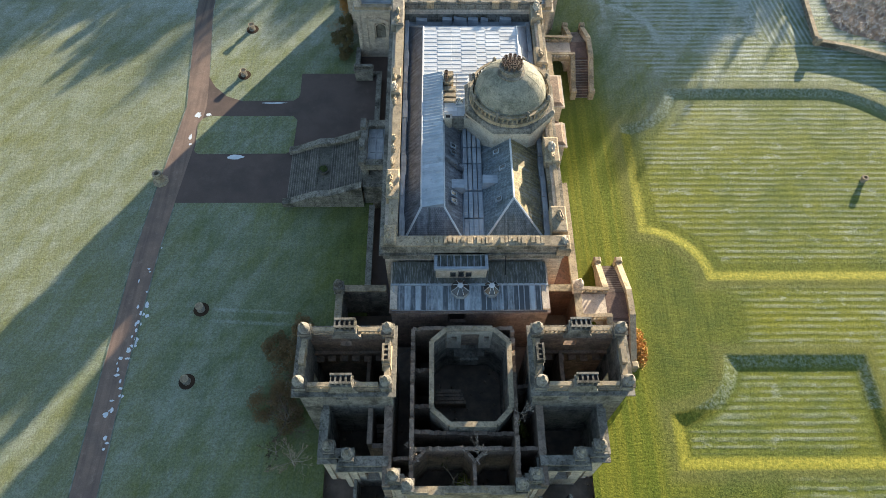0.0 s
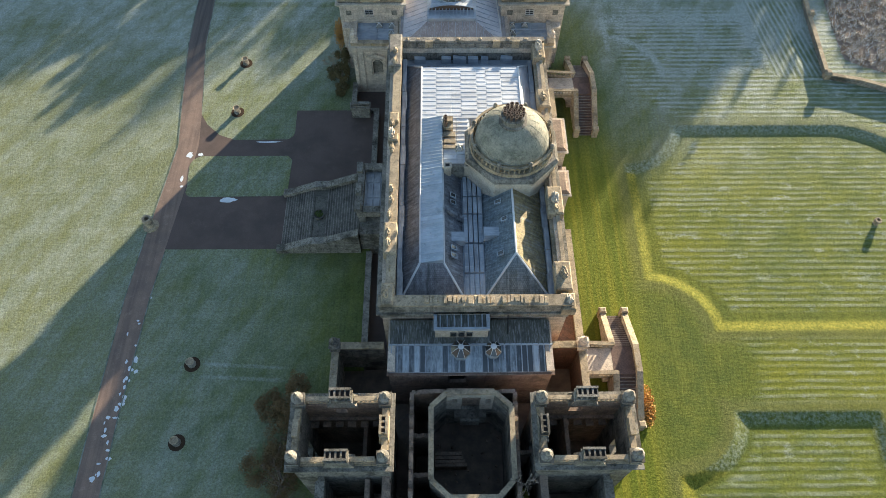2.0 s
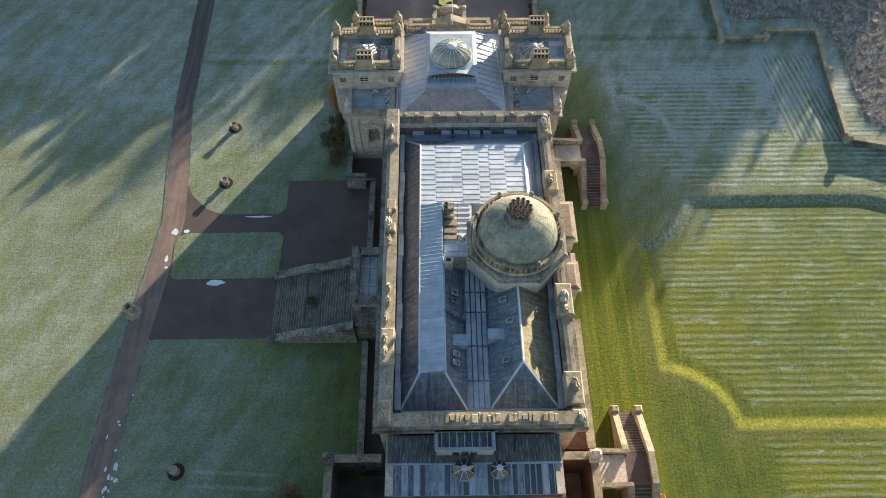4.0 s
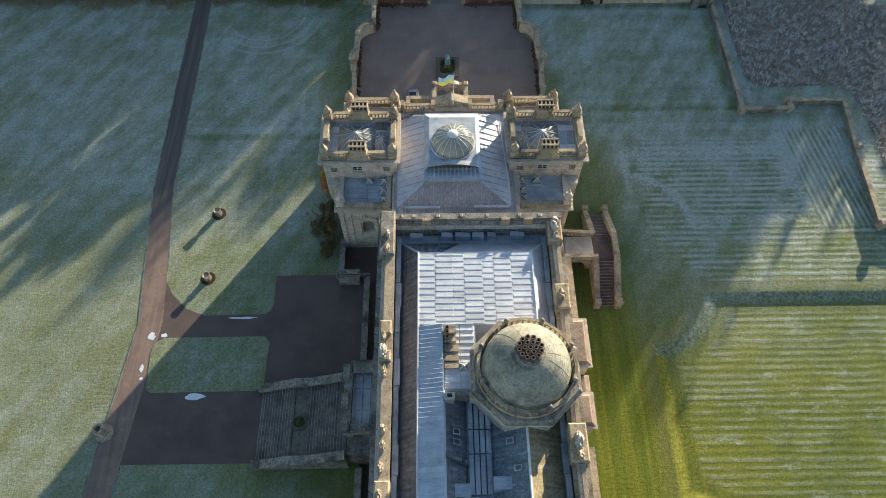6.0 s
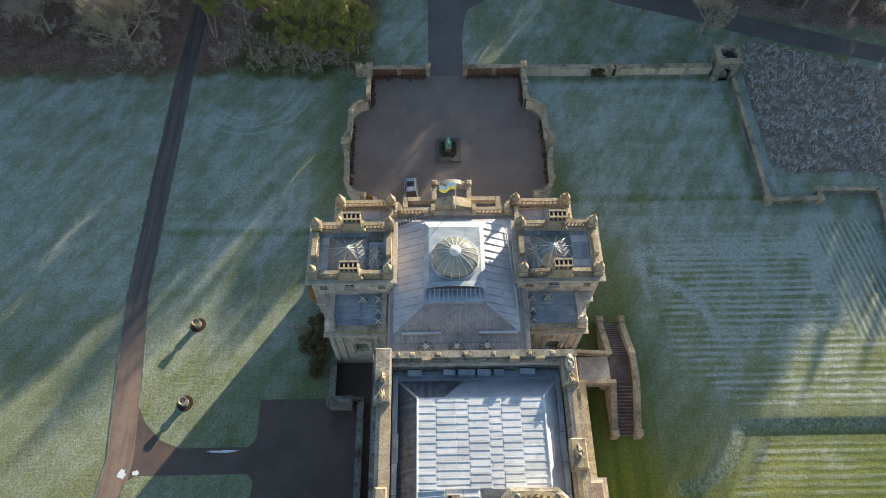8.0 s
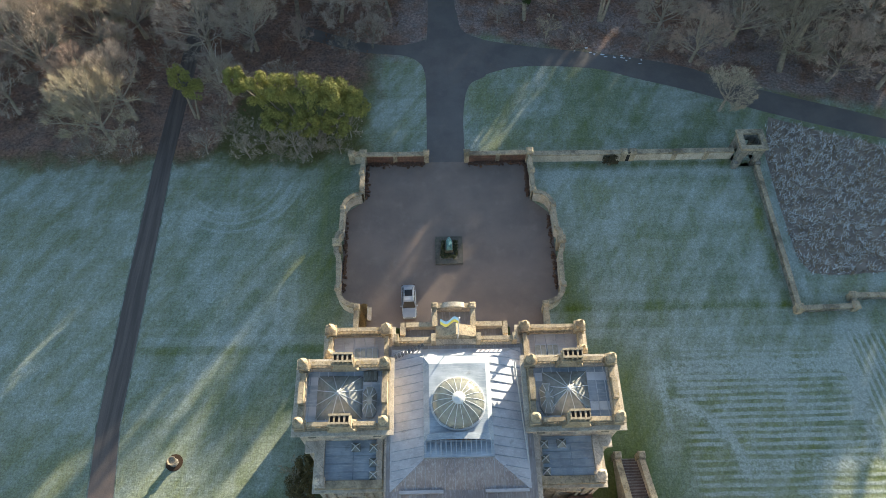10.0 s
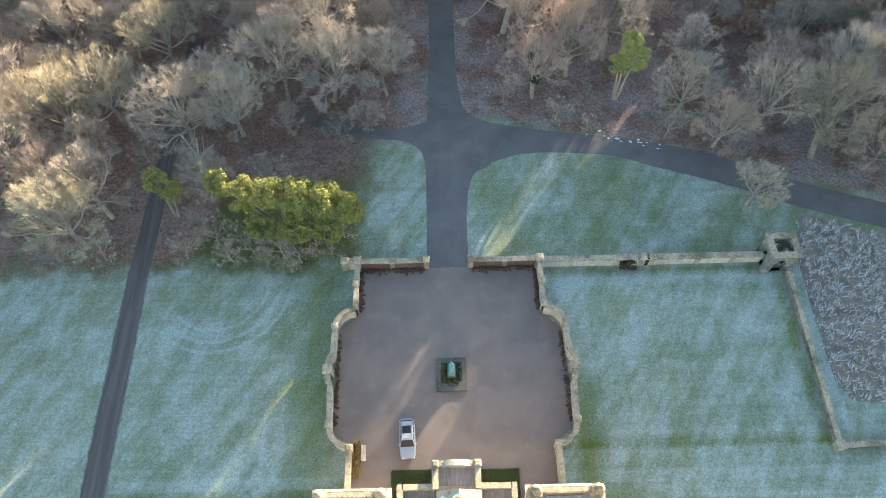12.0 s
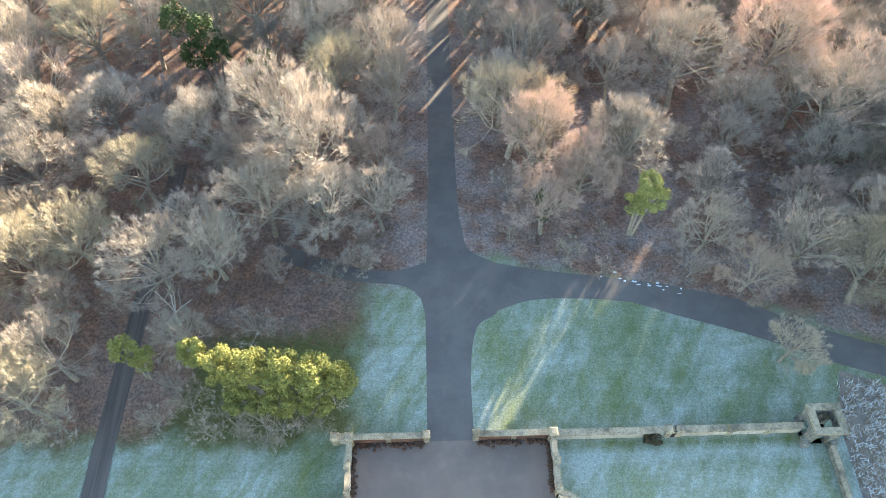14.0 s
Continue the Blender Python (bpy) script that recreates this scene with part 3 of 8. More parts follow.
def finial(parent, x, y, z, size=1.0, material=None):
    """A square pedestal with a stepped, domed cap."""
    m = material or GREY
    bm = bmesh.new()
    s = 0.62 * size
    box(bm, x - s, x + s, y - s, y + s, z, z + 0.22)
    box(bm, x - s * 0.88, x + s * 0.88, y - s * 0.88, y + s * 0.88, z + 0.22, z + 1.0 * size)
    box(bm, x - s * 1.04, x + s * 1.04, y - s * 1.04, y + s * 1.04, z + 1.0 * size, z + 1.2 * size)
    ob = part("pinnacle", bm, m, parent)
    bm = bmesh.new()
    b = z + 1.2 * size
    prof = [(0.58, 0), (0.60, 0.1), (0.50, 0.16), (0.56, 0.3), (0.60, 0.46), (0.54, 0.62), (0.38, 0.74), (0.28, 0.84), (0.22, 1.02), (0.17, 1.2), (0.21, 1.28), (0.19, 1.38), (0.09, 1.5), (0.02, 1.72)]
    lathe(bm, x, y, [(r * size, b + h * size) for r, h in prof], 12)
    part("cap", bm, m, ob, smooth=False)
    return ob


def chimney(parent, x, y, z, along="x", w=1.9, d=0.85, h=1.9, n=4, material=None):
    """A flared stack with a row of open arches under its top slab."""
    m = material or COPING

    def rect(bm, u0, u1, v0, v1, z0, z1):
        box(bm, *((x + u0, x + u1, y + v0, y + v1) if along == "x" else (x + v0, x + v1, y + u0, y + u1)), z0, z1)
    bm = bmesh.new()
    a, b = (w / 2 + 0.5, d / 2 + 0.15) if along == "x" else (d / 2 + 0.15, w / 2 + 0.5)
    a2, b2 = (w / 2, d / 2) if along == "x" else (d / 2, w / 2)
    frustum(bm, (x - a, x + a, y - b, y + b, z), (x - a2, x + a2, y - b2, y + b2, z + h * 0.45))
    stack = part("chimney", bm, m, parent, "stone chimney stack with arched top")
    bm = bmesh.new()
    rect(bm, -w / 2, w / 2, -d / 2, d / 2, z + h * 0.45, z + h * 0.7)
    part("shaft", bm, m, stack)
    bm = bmesh.new()
    rect(bm, -w / 2 - 0.1, w / 2 + 0.1, -d / 2 - 0.1, d / 2 + 0.1, z + h * 0.7, z + h * 0.78)
    part("collar", bm, m, stack)
    bm = bmesh.new()
    for i in range(n + 1):
        u = -w / 2 + w * i / n
        rect(bm, max(-w / 2, u - 0.09), min(w / 2, u + 0.09), -d / 2, d / 2, z + h * 0.78, z + h + 0.18)
    rect(bm, -w / 2, w / 2, -0.05, 0.05, z + h * 0.78, z + h + 0.1)
    part("arcade", bm, m, stack)
    bm = bmesh.new()
    for s0, s1 in ((-d / 2 - 0.06, -d / 2 + 0.16), (d / 2 - 0.16, d / 2 + 0.06)):
        rect(bm, -w / 2 - 0.06, w / 2 + 0.06, s0, s1, z + h + 0.18, z + h + 0.34)
    for i in range(n + 1):
        u = -w / 2 + w * i / n
        rect(bm, max(-w / 2, u - 0.09), min(w / 2, u + 0.09), -d / 2 + 0.16, d / 2 - 0.16, z + h + 0.18, z + h + 0.3)
    part("top_slab", bm, m, stack)
    # a solid dark block stands in for the shade inside the openings
    bm = bmesh.new()
    rect(bm, -w / 2 + 0.1, w / 2 - 0.1, -d / 2 + 0.13, d / 2 - 0.13, z + h * 0.79, z + h + 0.13)
    part("flue", bm, DARK, stack)
    return stack


# ---- ground ----
def smooth01(v):
    v = np.clip(v, 0, 1)
    return v * v * (3 - 2 * v)


PANELS = ((25, 78, 41.0, 74.6, (41.0, 74.6)), (25, 50.4, 16.9, 30.7, (30.7,)), (25, 50.4, 85.2, 98.6, (85.2,)))


def panel_depth(x, y, panel):
    """Distance inward from a sunken panel's outline, with its concave round corners."""
    x0, x1, y0, y1, corners = panel
    top = y1 - 0.045 * np.clip(x - 57, 0, None) ** 2 if x1 > 60 else y1
    d = np.minimum(np.minimum(x - x0, x1 - x), np.minimum(y - y0, top - y))
    for cy in corners:
        d = np.minimum(d, np.hypot((x - 24.6) / 1.12, y - cy) - 7.3)
    return d


def lawn_height(x, y):
    """Sunken lawn panels with concave corners on the garden side, and a faint unevenness."""
    z = np.zeros_like(x)
    for panel in PANELS:
        k = np.clip(panel_depth(x, y, panel) / 1.5, 0, 1)
        z -= (0.42 if panel[2] < 80 else 0.24) * (0.75 * k + 0.25 * smooth01(k))
    d = np.abs(np.hypot(x - 68, y - 92) - 13)
    z += 0.18 * smooth01(1 - d / 2.5) * (x < 62)
    return z


def lawn_fields(x, y):
    """Where the turf differs: banks (sunlit yellow or cold), mown rows, worn edges, old tracks."""
    bank, cold, worn = np.zeros_like(x), np.zeros_like(x), np.zeros_like(x)
    rows_x = smooth01((x - 33 + 6.5 * smooth01((y - 76) / 6) + 3.0 * np.sin(y * 0.31) * (y < 76)) / 2.5) * smooth01((y + 60) / 5) * smooth01((101 - y) / 3)
    for panel in PANELS:
        x0, x1, y0, y1, corners = panel
        d = panel_depth(x, y, panel)
        on = smooth01((d + 0.25) / 0.5) * smooth01((1.75 - d) / 0.5)
        # sun-facing sides of each panel, thawed and painted as sunlit
        sunlit_thaw = np.maximum(smooth01((x0 + 2.6 - x) / 0.8), smooth01((y0 + 9.5 - y) / 0.8)) * (y < (y0 + y1) / 2 + (8 if y0 > 30 else 0)) * (y0 < 80)
        bank = np.maximum(bank, on * sunlit_thaw)
        cold = np.maximum(cold, on * (1 - sunlit_thaw))
        worn = np.maximum(worn, smooth01((d + 2.2) / 1.5) * smooth01((0.2 - d) / 0.4) * (y0 < 80))
        inside_rows = smooth01((d - (2.6 if y0 > 30 else 1.7)) / 0.8)
        near = smooth01((d + 2.0) / 1.5) if y0 < 80 else 0.6 * smooth01((d + 0.4) / 0.4) * smooth01((1.6 - d) / 0.4)
        rows_x = rows_x * (1 - near) + inside_rows * near
    ring_n = np.hypot((x - 25) / 1.0, y - 85.2)
    track = smooth01((0.75 - np.abs(ring_n - 8.6)) / 0.5) * (x > 25.5) * (y > 84.0)
    track = np.maximum(track, 0.8 * smooth01((0.5 - np.abs(x - 25.6)) / 0.3) * (y > 90) * (y < 98))
    track = np.maximum(track, 0.35 * smooth01((0.6 - np.abs(y - 98.8)) / 0.4) * (x > 25) * (x < 50))
    rows_y = smooth01((x - 50.5 + 0.08 * (y - 90)) / 0.8) * smooth01((y - 83.5) / 2) * smooth01((103 - y) / 1.5) * smooth01((60 - x) / 1.5)
    rows_x = rows_x * (1 - rows_y) * (1 - bank)
    return dict(bank=bank, cold_bank=cold, worn=worn, rows_x=rows_x, rows_y=rows_y, track=np.clip(track, 0, 1))


def ruled(stops):
    out = []
    for a, b, n in stops:
        out += list(np.linspace(a, b, n, endpoint=False))
    return np.array(out + [stops[-1][1]])


HOLES = ((-14.6, -8, 77.5, 83), (-11.2, 14, 36, 77.5), (-15, 15, 13.5, 36), (-16, 16.4, 21.9, 28.2), (-13.8, 14.3, 78, 101))
gx = ruled(((-1500, -300, 6), (-300, -90, 14), (-90, -16, 50), (-16, -15, 2), (-15, -14.6, 1), (-14.6, -13.8, 1), (-13.8, -11.2, 2), (-11.2, -8, 3), (-8, 14, 12),
            (14, 14.3, 1), (14.3, 15, 1), (15, 16.4, 2), (16.4, 22, 8), (22, 60, 126), (60, 80, 40), (80, 300, 15), (300, 1500, 6)))
gy = ruled(((-900, -150, 5), (-150, 13.5, 20), (13.5, 21.9, 26), (21.9, 28.2, 20), (28.2, 36, 25), (36, 77.5, 126), (77.5, 78, 1), (78, 83, 12), (83, 101, 45),
            (101, 160, 30), (160, 300, 20), (300, 1800, 8)))
GX, GY = np.meshgrid(gx, gy)
GZ = lawn_height(GX, GY)
nx, ny = len(gx), len(gy)
cx, cy = (gx[:-1] + gx[1:]) / 2, (gy[:-1] + gy[1:]) / 2
CX, CY = np.meshgrid(cx, cy)
keep = np.ones_like(CX, bool)
for x0, x1, y0, y1 in HOLES:
    keep &= ~((CX > x0) & (CX < x1) & (CY > y0) & (CY < y1))
J, I = np.nonzero(keep)
quads = np.stack((J * nx + I, J * nx + I + 1, (J + 1) * nx + I + 1, (J + 1) * nx + I), 1)
me = bpy.data.meshes.new("ground")
me.from_pydata(np.stack((GX.ravel(), GY.ravel(), GZ.ravel()), 1).tolist(), [], quads.tolist())
me.materials.append(GRASS)
for p in me.polygons:
    p.use_smooth = True
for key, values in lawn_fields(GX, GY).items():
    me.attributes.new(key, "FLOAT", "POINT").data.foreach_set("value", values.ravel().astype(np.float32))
tagged(new("ground", me), "frosty mown parkland lawn with sunken panels and leaf litter", "lawn", kind="structure")


def sheet(name, pts, z, material, label, category, h=0.05):
    """A thin paved sheet with the plan outline pts."""
    bm = bmesh.new()
    a = sum(p[0] * q[1] - q[0] * p[1] for p, q in zip(pts, pts[1:] + pts[:1]))
    pts = pts if a > 0 else pts[::-1]
    prism(bm, pts, z - h, z)
    bmesh.ops.triangulate(bm, faces=[f for f in bm.faces if len(f.verts) > 4])
    return tagged(part(name, bm, material), label, category, kind="structure")


def ribbon(left, right):
    return list(left) + list(right)[::-1]


def arc(cx, cy, r, a0, a1, n=8):
    return [(cx + r * math.cos(radians(a0 + (a1 - a0) * i / n)), cy + r * math.sin(radians(a0 + (a1 - a0) * i / n))) for i in range(n + 1)]


# west drive, with its widening at the forecourt
sheet("west_drive", ribbon([(-43.2, -60), (-42.8, 14), (-42.7, 30), (-42.4, 46), (-41.7, 55), (-40.8, 64), (-40.2, 71), (-41.0, 78), (-42.4, 92), (-42.8, 112), (-43.0, 131), (-42.6, 150), (-42.0, 175)],
                           [(-40.2, -60), (-39.8, 14), (-39.8, 30), (-39.3, 46), (-38.7, 53.2), (-37.9, 62), (-37.2, 71), (-37.8, 77), (-39.7, 92), (-40.0, 112), (-40.4, 131), (-40.0, 150), (-39.4, 175)]),
      0.03, PATH, "pinkish gravel drive across the frosty lawn", "drive")
RIME = plain("rimed_turf_edge", (0.24, 0.275, 0.25), (0.10, 0.125, 0.085), 0.8, 0.9, 0.5, 0.15)
for edge_pts, off in (([(-43.2, -60), (-42.8, 14), (-42.7, 30), (-42.4, 46), (-41.7, 55), (-40.8, 64), (-40.2, 71), (-41.0, 78), (-42.4, 92), (-42.8, 112), (-43.0, 131)], -0.08), ([(-40.2, -60), (-39.8, 14), (-39.8, 30), (-39.3, 46), (-38.7, 53.0)], 0.08), ([(-38.0, 78.6), (-39.7, 92), (-40.0, 112), (-40.4, 131)], 0.08)):
    bm = bmesh.new()
    for p, q in zip(edge_pts, edge_pts[1:]):
        bar(bm, (p[0] + off, p[1]), (q[0] + off, q[1]), 0.07, -0.02, 0.046)
    tagged(part("drive_edging", bm, RIME), "rimed turf edge along the gravel drive", "edging", kind="structure")
sheet("forecourt", [(-39.5, 53.3), (-11.3, 53.3), (-11.3, 77.7), (-23.4, 77.7), (-23.3, 73.4), (-23.5, 72.7), (-24.2, 72.1), (-32.0, 72.0), (-34.5, 73.0), (-36.6, 75.0), (-38.4, 78), (-40.0, 72), (-40.2, 62)],
      0.026, TARMAC, "dark brown gravel forecourt beside the steps", "forecourt")
isl = arc(-36.0, 67.1, 1.9, 100, 180, 5) + [(-37.6, 63.6)] + arc(-36.6, 62.9, 1.1, 200, 270, 3) + [(-24.2, 61.9), (-23.3, 62.5), (-23.2, 68.2), (-23.9, 69.0)]
lawn_island = sheet("lawn_island", isl, 0.07, GRASS, "frosty grass island with rounded corners in the forecourt", "lawn")
# north court and roads
sheet("north_court", [(-11.9, 99), (11.9, 99), (11.9, 106.6), (14.5, 108.6), (14.5, 121), (12.0, 123.4), (12.0, 130.2), (2.8, 130.4), (-2.8, 130.4), (-12.0, 130.2), (-12.0, 123.5), (-14.4, 121.7), (-14.5, 108.4), (-11.9, 106.6)],
      0.026, GRAVEL, "pinkish gravel entrance court inside stone walls", "courtyard")
def eased(pts, k=6):
    """A smooth line through plan points."""
    out = []
    for i in range(len(pts) - 1):
        a, b, c, d = (Vector(pts[max(0, min(len(pts) - 1, i + o))]) for o in (-1, 0, 1, 2))
        for j in range(k):
            t = j / k
            out.append(tuple(0.5 * (2 * b + (c - a) * t + (2 * a - 5 * b + 4 * c - d) * t * t + (3 * b - a - 3 * c + d) * t ** 3)))
    return out + [tuple(pts[-1])]


def strip(name, left, right, z, material, label, category, h=0.05):
    """A road of quads between two edges with equally many points."""
    bm = bmesh.new()
    left, right = eased(left), eased(right)
    rows_ = [[bm.verts.new((*p, zz)) for p in (l, r) for zz in (z, z - h)] for l, r in zip(left, right)]
    for a, b in zip(rows_, rows_[1:]):
        for i, j in ((0, 2), (2, 3), (3, 1), (1, 0)):
            bm.faces.new((a[i], a[j], b[j], b[i]))
    for e in (rows_[0], rows_[-1]):
        bm.faces.new((e[0], e[2], e[3], e[1]))
    bmesh.ops.recalc_face_normals(bm, faces=bm.faces)
    return tagged(part(name, bm, material), label, category, kind="structure")


strip("north_road", [(-2.85, 130.41), (-2.85, 140), (-2.9, 147.2), (-3.5, 150.6), (-3.3, 154.2), (-2.6, 157), (-2.3, 168), (-2.0, 185), (-1.6, 300)],
      [(2.8, 130.41), (2.85, 139.6), (4.0, 145.6), (7.0, 148.2), (7.4, 154.9), (3.8, 157.6), (2.6, 162), (2.1, 180), (2.2, 300)], 0.026, ROAD, "grey estate road running north into the woods", "road")
strip("east_road", [(5.6, 156.0), (13.6, 154.2), (27.0, 152.1), (34, 150.5), (39.6, 148.9), (45, 146.2), (51.5, 143.4), (61.8, 139.8), (76, 135), (121, 122)],
      [(6.4, 147.8), (12.6, 149.6), (24, 149.0), (31, 146.6), (38, 144.2), (44.5, 141.6), (50, 139.2), (60.3, 135.6), (75, 131.3), (120, 118)], 0.031, ROAD, "grey estate road curving along the edge of the woods", "road")
strip("west_track", [(-2.8, 156.0), (-7.2, 154.7), (-14, 155.8), (-24, 160)], [(-3.2, 149.8), (-6.0, 152.2), (-14, 153.4), (-24, 157)], 0.021, ROAD, "narrow track turning into the wood", "road")

# ---- the main block ----
MB = thing("mansion_main_block", "long buff stone mansion block with lead and slate roofs", "mansion", (1.7, 57.7, 0))
W0, W1, S0, S1 = -8.3, 12.0, 38.3, 77.8
TOP, GUT, DECK = 14.15, 12.0, 13.3


def long_columns(y0, y1, n, w, rows):
    pitch = (y1 - y0) / n
    return [(y0 + pitch * (i + 0.5) - w / 2, y0 + pitch * (i + 0.5) + w / 2, rows) for i in range(n)]


ROWS2 = ((1.2, 4.0), (6.0, 9.6))
west_cols = [c for c in long_columns(S0 + 1, S1 - 1, 11, 1.3, ROWS2) if not (c[1] > 54.5 and c[0] < 63)]
east_cols = [c for c in long_columns(S0 + 1, S1 - 1, 11, 1.3, ROWS2) if not (c[1] > 53 and c[0] < 66)]
bm = bmesh.new()
wall_run(bm, "y", W0, S0, S1, 0.8, -3.0, 13.0, west_cols)
part("wall", bm, BUFF, MB)
bm = bmesh.new()
wall_run(bm, "y", W1, S0, S1, -0.8, -3.0, 13.0, east_cols)
part("wall", bm, BUFF, MB)
bm = bmesh.new()
wall_run(bm, "x", S0, W0 + 0.8, W1 - 0.8, 0.8, -3.0, 13.0, [(-4.6, -3.2, ((10.6, 11.6),)), (7.0, 8.4, ((10.6, 11.6),))])
part("wall", bm, BUFF, MB, "pale south wall above the lower lead roof")
bm = bmesh.new()
wall_run(bm, "x", S1, W0 + 0.8, W1 - 0.8, -0.8, -3.0, 13.0)
part("wall", bm, BUFF, MB)
for a, b, rows in west_cols:
    for lo, hi in rows:
        window(MB, "y", W0, a, b, lo, hi, 1)
for a, b, rows in east_cols:
    for lo, hi in rows:
        window(MB, "y", W1, a, b, lo, hi, -1)
for x0 in (-4.6, 7.0):
    bm = bmesh.new()
    box(bm, x0, x0 + 1.4, S0 + 0.12, S0 + 0.3, 10.6, 11.6)
    part("blind_panel", bm, GREY, MB)
for nm, z0, z1, o in (("cornice_bed", 11.9, 12.2, 0.32), ("cornice", 12.2, 12.5, 0.55)):
    bm = bmesh.new()
    ring(bm, (W0 - o, W1 + o, S0 - o, S1 + o), (W0 + 0.2, W1 - 0.2, S0 + 0.2, S1 - 0.2), z0, z1)
    part(nm, bm, GREY, MB, "projecting stone cornice")
# parapets: broad blocking courses, lichened on top
for nm, (x0, x1, y0, y1) in (("west", (-7.8, -6.74, 39.25, 77.3)), ("east", (10.8, 12.15, 39.25, 77.3)), ("south", (-8.56, 12.15, 37.95, 39.25)), ("north", (-8.56, 12.35, 77.3, 78.05))):
    bm = bmesh.new()
    top = 12.6 if nm == "east" else TOP
    box(bm, x0 + 0.12, x1 - 0.12, y0 + 0.02, y1 - 0.02, 11.2, top - 0.22)
    w = part("parapet_wall", bm, GREY if nm in ("south", "north") else COPING, MB)
    bm = bmesh.new()
    box(bm, x0, x1, y0, y1, top - 0.22, top)
    part("parapet", bm, GREY if nm == "north" else COPING, MB, "broad lichened stone parapet")
for y0, y1 in ((43.6, 49.7), (53.7, 57), (61, 65.9), (69.1, 74.4)):
    balustrade(MB, (11.7, y0), (11.7, y1), 12.6, 0.9, "lichened stone balustrade")
random.seed(4)
for x0, x1, y0, y1 in ((-8.5, -6.8, 72.5, 78.3), (-8.2, -6.7, 44.2, 48.2), (-8.1, -6.9, 63.0, 64.5), (-8.1, -6.9, 60.0, 61.2), (10.7, 12.3, 74.5, 77.5), (10.6, 12.4, 49.8, 53.6), (10.7, 12.3, 66.0, 69.0), (10.6, 12.4, 40.0, 43.5), (-8.2, -6.9, 38.0, 40.5), (11.0, 12.5, 37.6, 39.6)):
    bm = bmesh.new()
    t = TOP if x0 < 0 else TOP - 0.75
    box(bm, x0, x1, y0, y1, t - 1.0, t + 0.25)
    frustum(bm, (x0, x1, y0, y1, t + 0.25), (x0 + 0.15, x1 - 0.15, y0 + 0.15, y1 - 0.15, t + 0.38))
    part("pedestal_block", bm, GREY if y0 > 72 and x0 < 0 else COPING, MB)


def carved_lump(parent, x, y, z, s, seed):
    """A weathered carved group: a pile of rounded, tilted masses."""
    rnd = random.Random(seed)
    bm = bmesh.new()
    bmesh.ops.create_icosphere(bm, subdivisions=3, radius=1.0)
    for v in bm.verts:
        d = v.co.normalized()
        k = 0.72 + 0.4 * abs(noise.noise(d * 1.6 + Vector((seed * 3.1, 0, 0)))) + 0.2 * noise.noise(d * 3.7 + Vector((0, seed * 2.3, 0)))
        v.co = Vector((x + d.x * k * s * 0.45, y + d.y * k * s * 0.9, max(z - 0.02, z + (d.z + 0.5) * k * s * 0.5)))
    return part("statue", bm, PALE if seed in (3, 13, 15, 19) else COPING, parent, "weathered carved stone trophy")


for i, (x, y, s) in enumerate(((-7.7, 61.0, 1.3), (-7.7, 62.6, 0.9), (-7.6, 58.9, 1.0), (-7.5, 53.0, 0.9), (-7.5, 51.4, 0.9), (-7.6, 49.4, 0.9), (-7.7, 45.5, 1.0), (-7.7, 46.9, 0.9), (-7.6, 73.2, 1.0), (-7.6, 75.0, 0.9), (11.5, 76.6, 1.5), (11.5, 75.0, 1.0), (11.5, 51.8, 1.4), (11.5, 50.5, 1.1), (11.4, 67.6, 1.1), (11.6, 42.0, 1.2), (11.8, 38.7, 1.2), (-7.7, 39.2, 0.9))):
    carved_lump(MB, x, y, (TOP if x < 0 else TOP - 0.75) + (0.36 if i not in (2, 3, 4, 5) else 0.0), s * 0.85, i + 3)
# fallen and stacked stones along the south parapet
rnd = random.Random(9)
for x0, x1, h in ((-3.6, -1.9, 0.5), (-1.6, -0.4, 0.45), (-0.2, 0.3, 0.7), (1.0, 3.4, 0.35), (4.6, 7.4, 0.42), (8.0, 9.4, 0.3)):
    x = x0
    while x < x1:
        w = rnd.uniform(0.35, 0.7)
        y0, y1, top = 38.3 + rnd.uniform(-0.2, 0.1), 38.95 + rnd.uniform(-0.1, 0.25), TOP + h * rnd.uniform(0.12, 0.55)
        bm = bmesh.new()
        frustum(bm, (x, x + w * 0.9, y0, y1, TOP), (x + 0.06, x + w * 0.85, y0 + 0.05, y1 - 0.07, top))
        part("loose_stone", bm, COPING, MB)
        x += w
for x in (-6.2, -4.9, -2.2, 0.6, 3.6, 7.3, 9.6):
    w, top = rnd.uniform(0.25, 0.6), TOP + rnd.uniform(0.04, 0.14)
    bm = bmesh.new()
    frustum(bm, (x, x + w, 77.45 + rnd.uniform(-0.05, 0.1), 77.9, TOP), (x + 0.05, x + w * 0.85, 77.55, 77.85, top))
    part("loose_stone", bm, COPING, MB)
# inner face of the north parapet: panelled, with short balustraded openings
for i in range(9):
    x = -6.6 + i * 1.95
    bm = bmesh.new()
    box(bm, x, x + 1.72, 77.16, 77.31, 12.55, 13.75)
    part("wall_panel", bm, GREY, MB)
bm = bmesh.new()
box(bm, -6.8, 10.8, 76.95, 77.31, 11.0, 12.3)
part("plinth_course", bm, GREY, MB)
for x0 in (-3.7, 5.4, 8.0):
    bm = bmesh.new()
    box(bm, x0, x0 + 1.0, 77.0, 77.32, 13.2, 14.3)
    for i in range(3):
        box(bm, x0 + 0.12 + i * 0.3, x0 + 0.26 + i * 0.3, 76.94, 77.02, 13.3, 14.2)
    part("vent_grille", bm, COPING, MB)
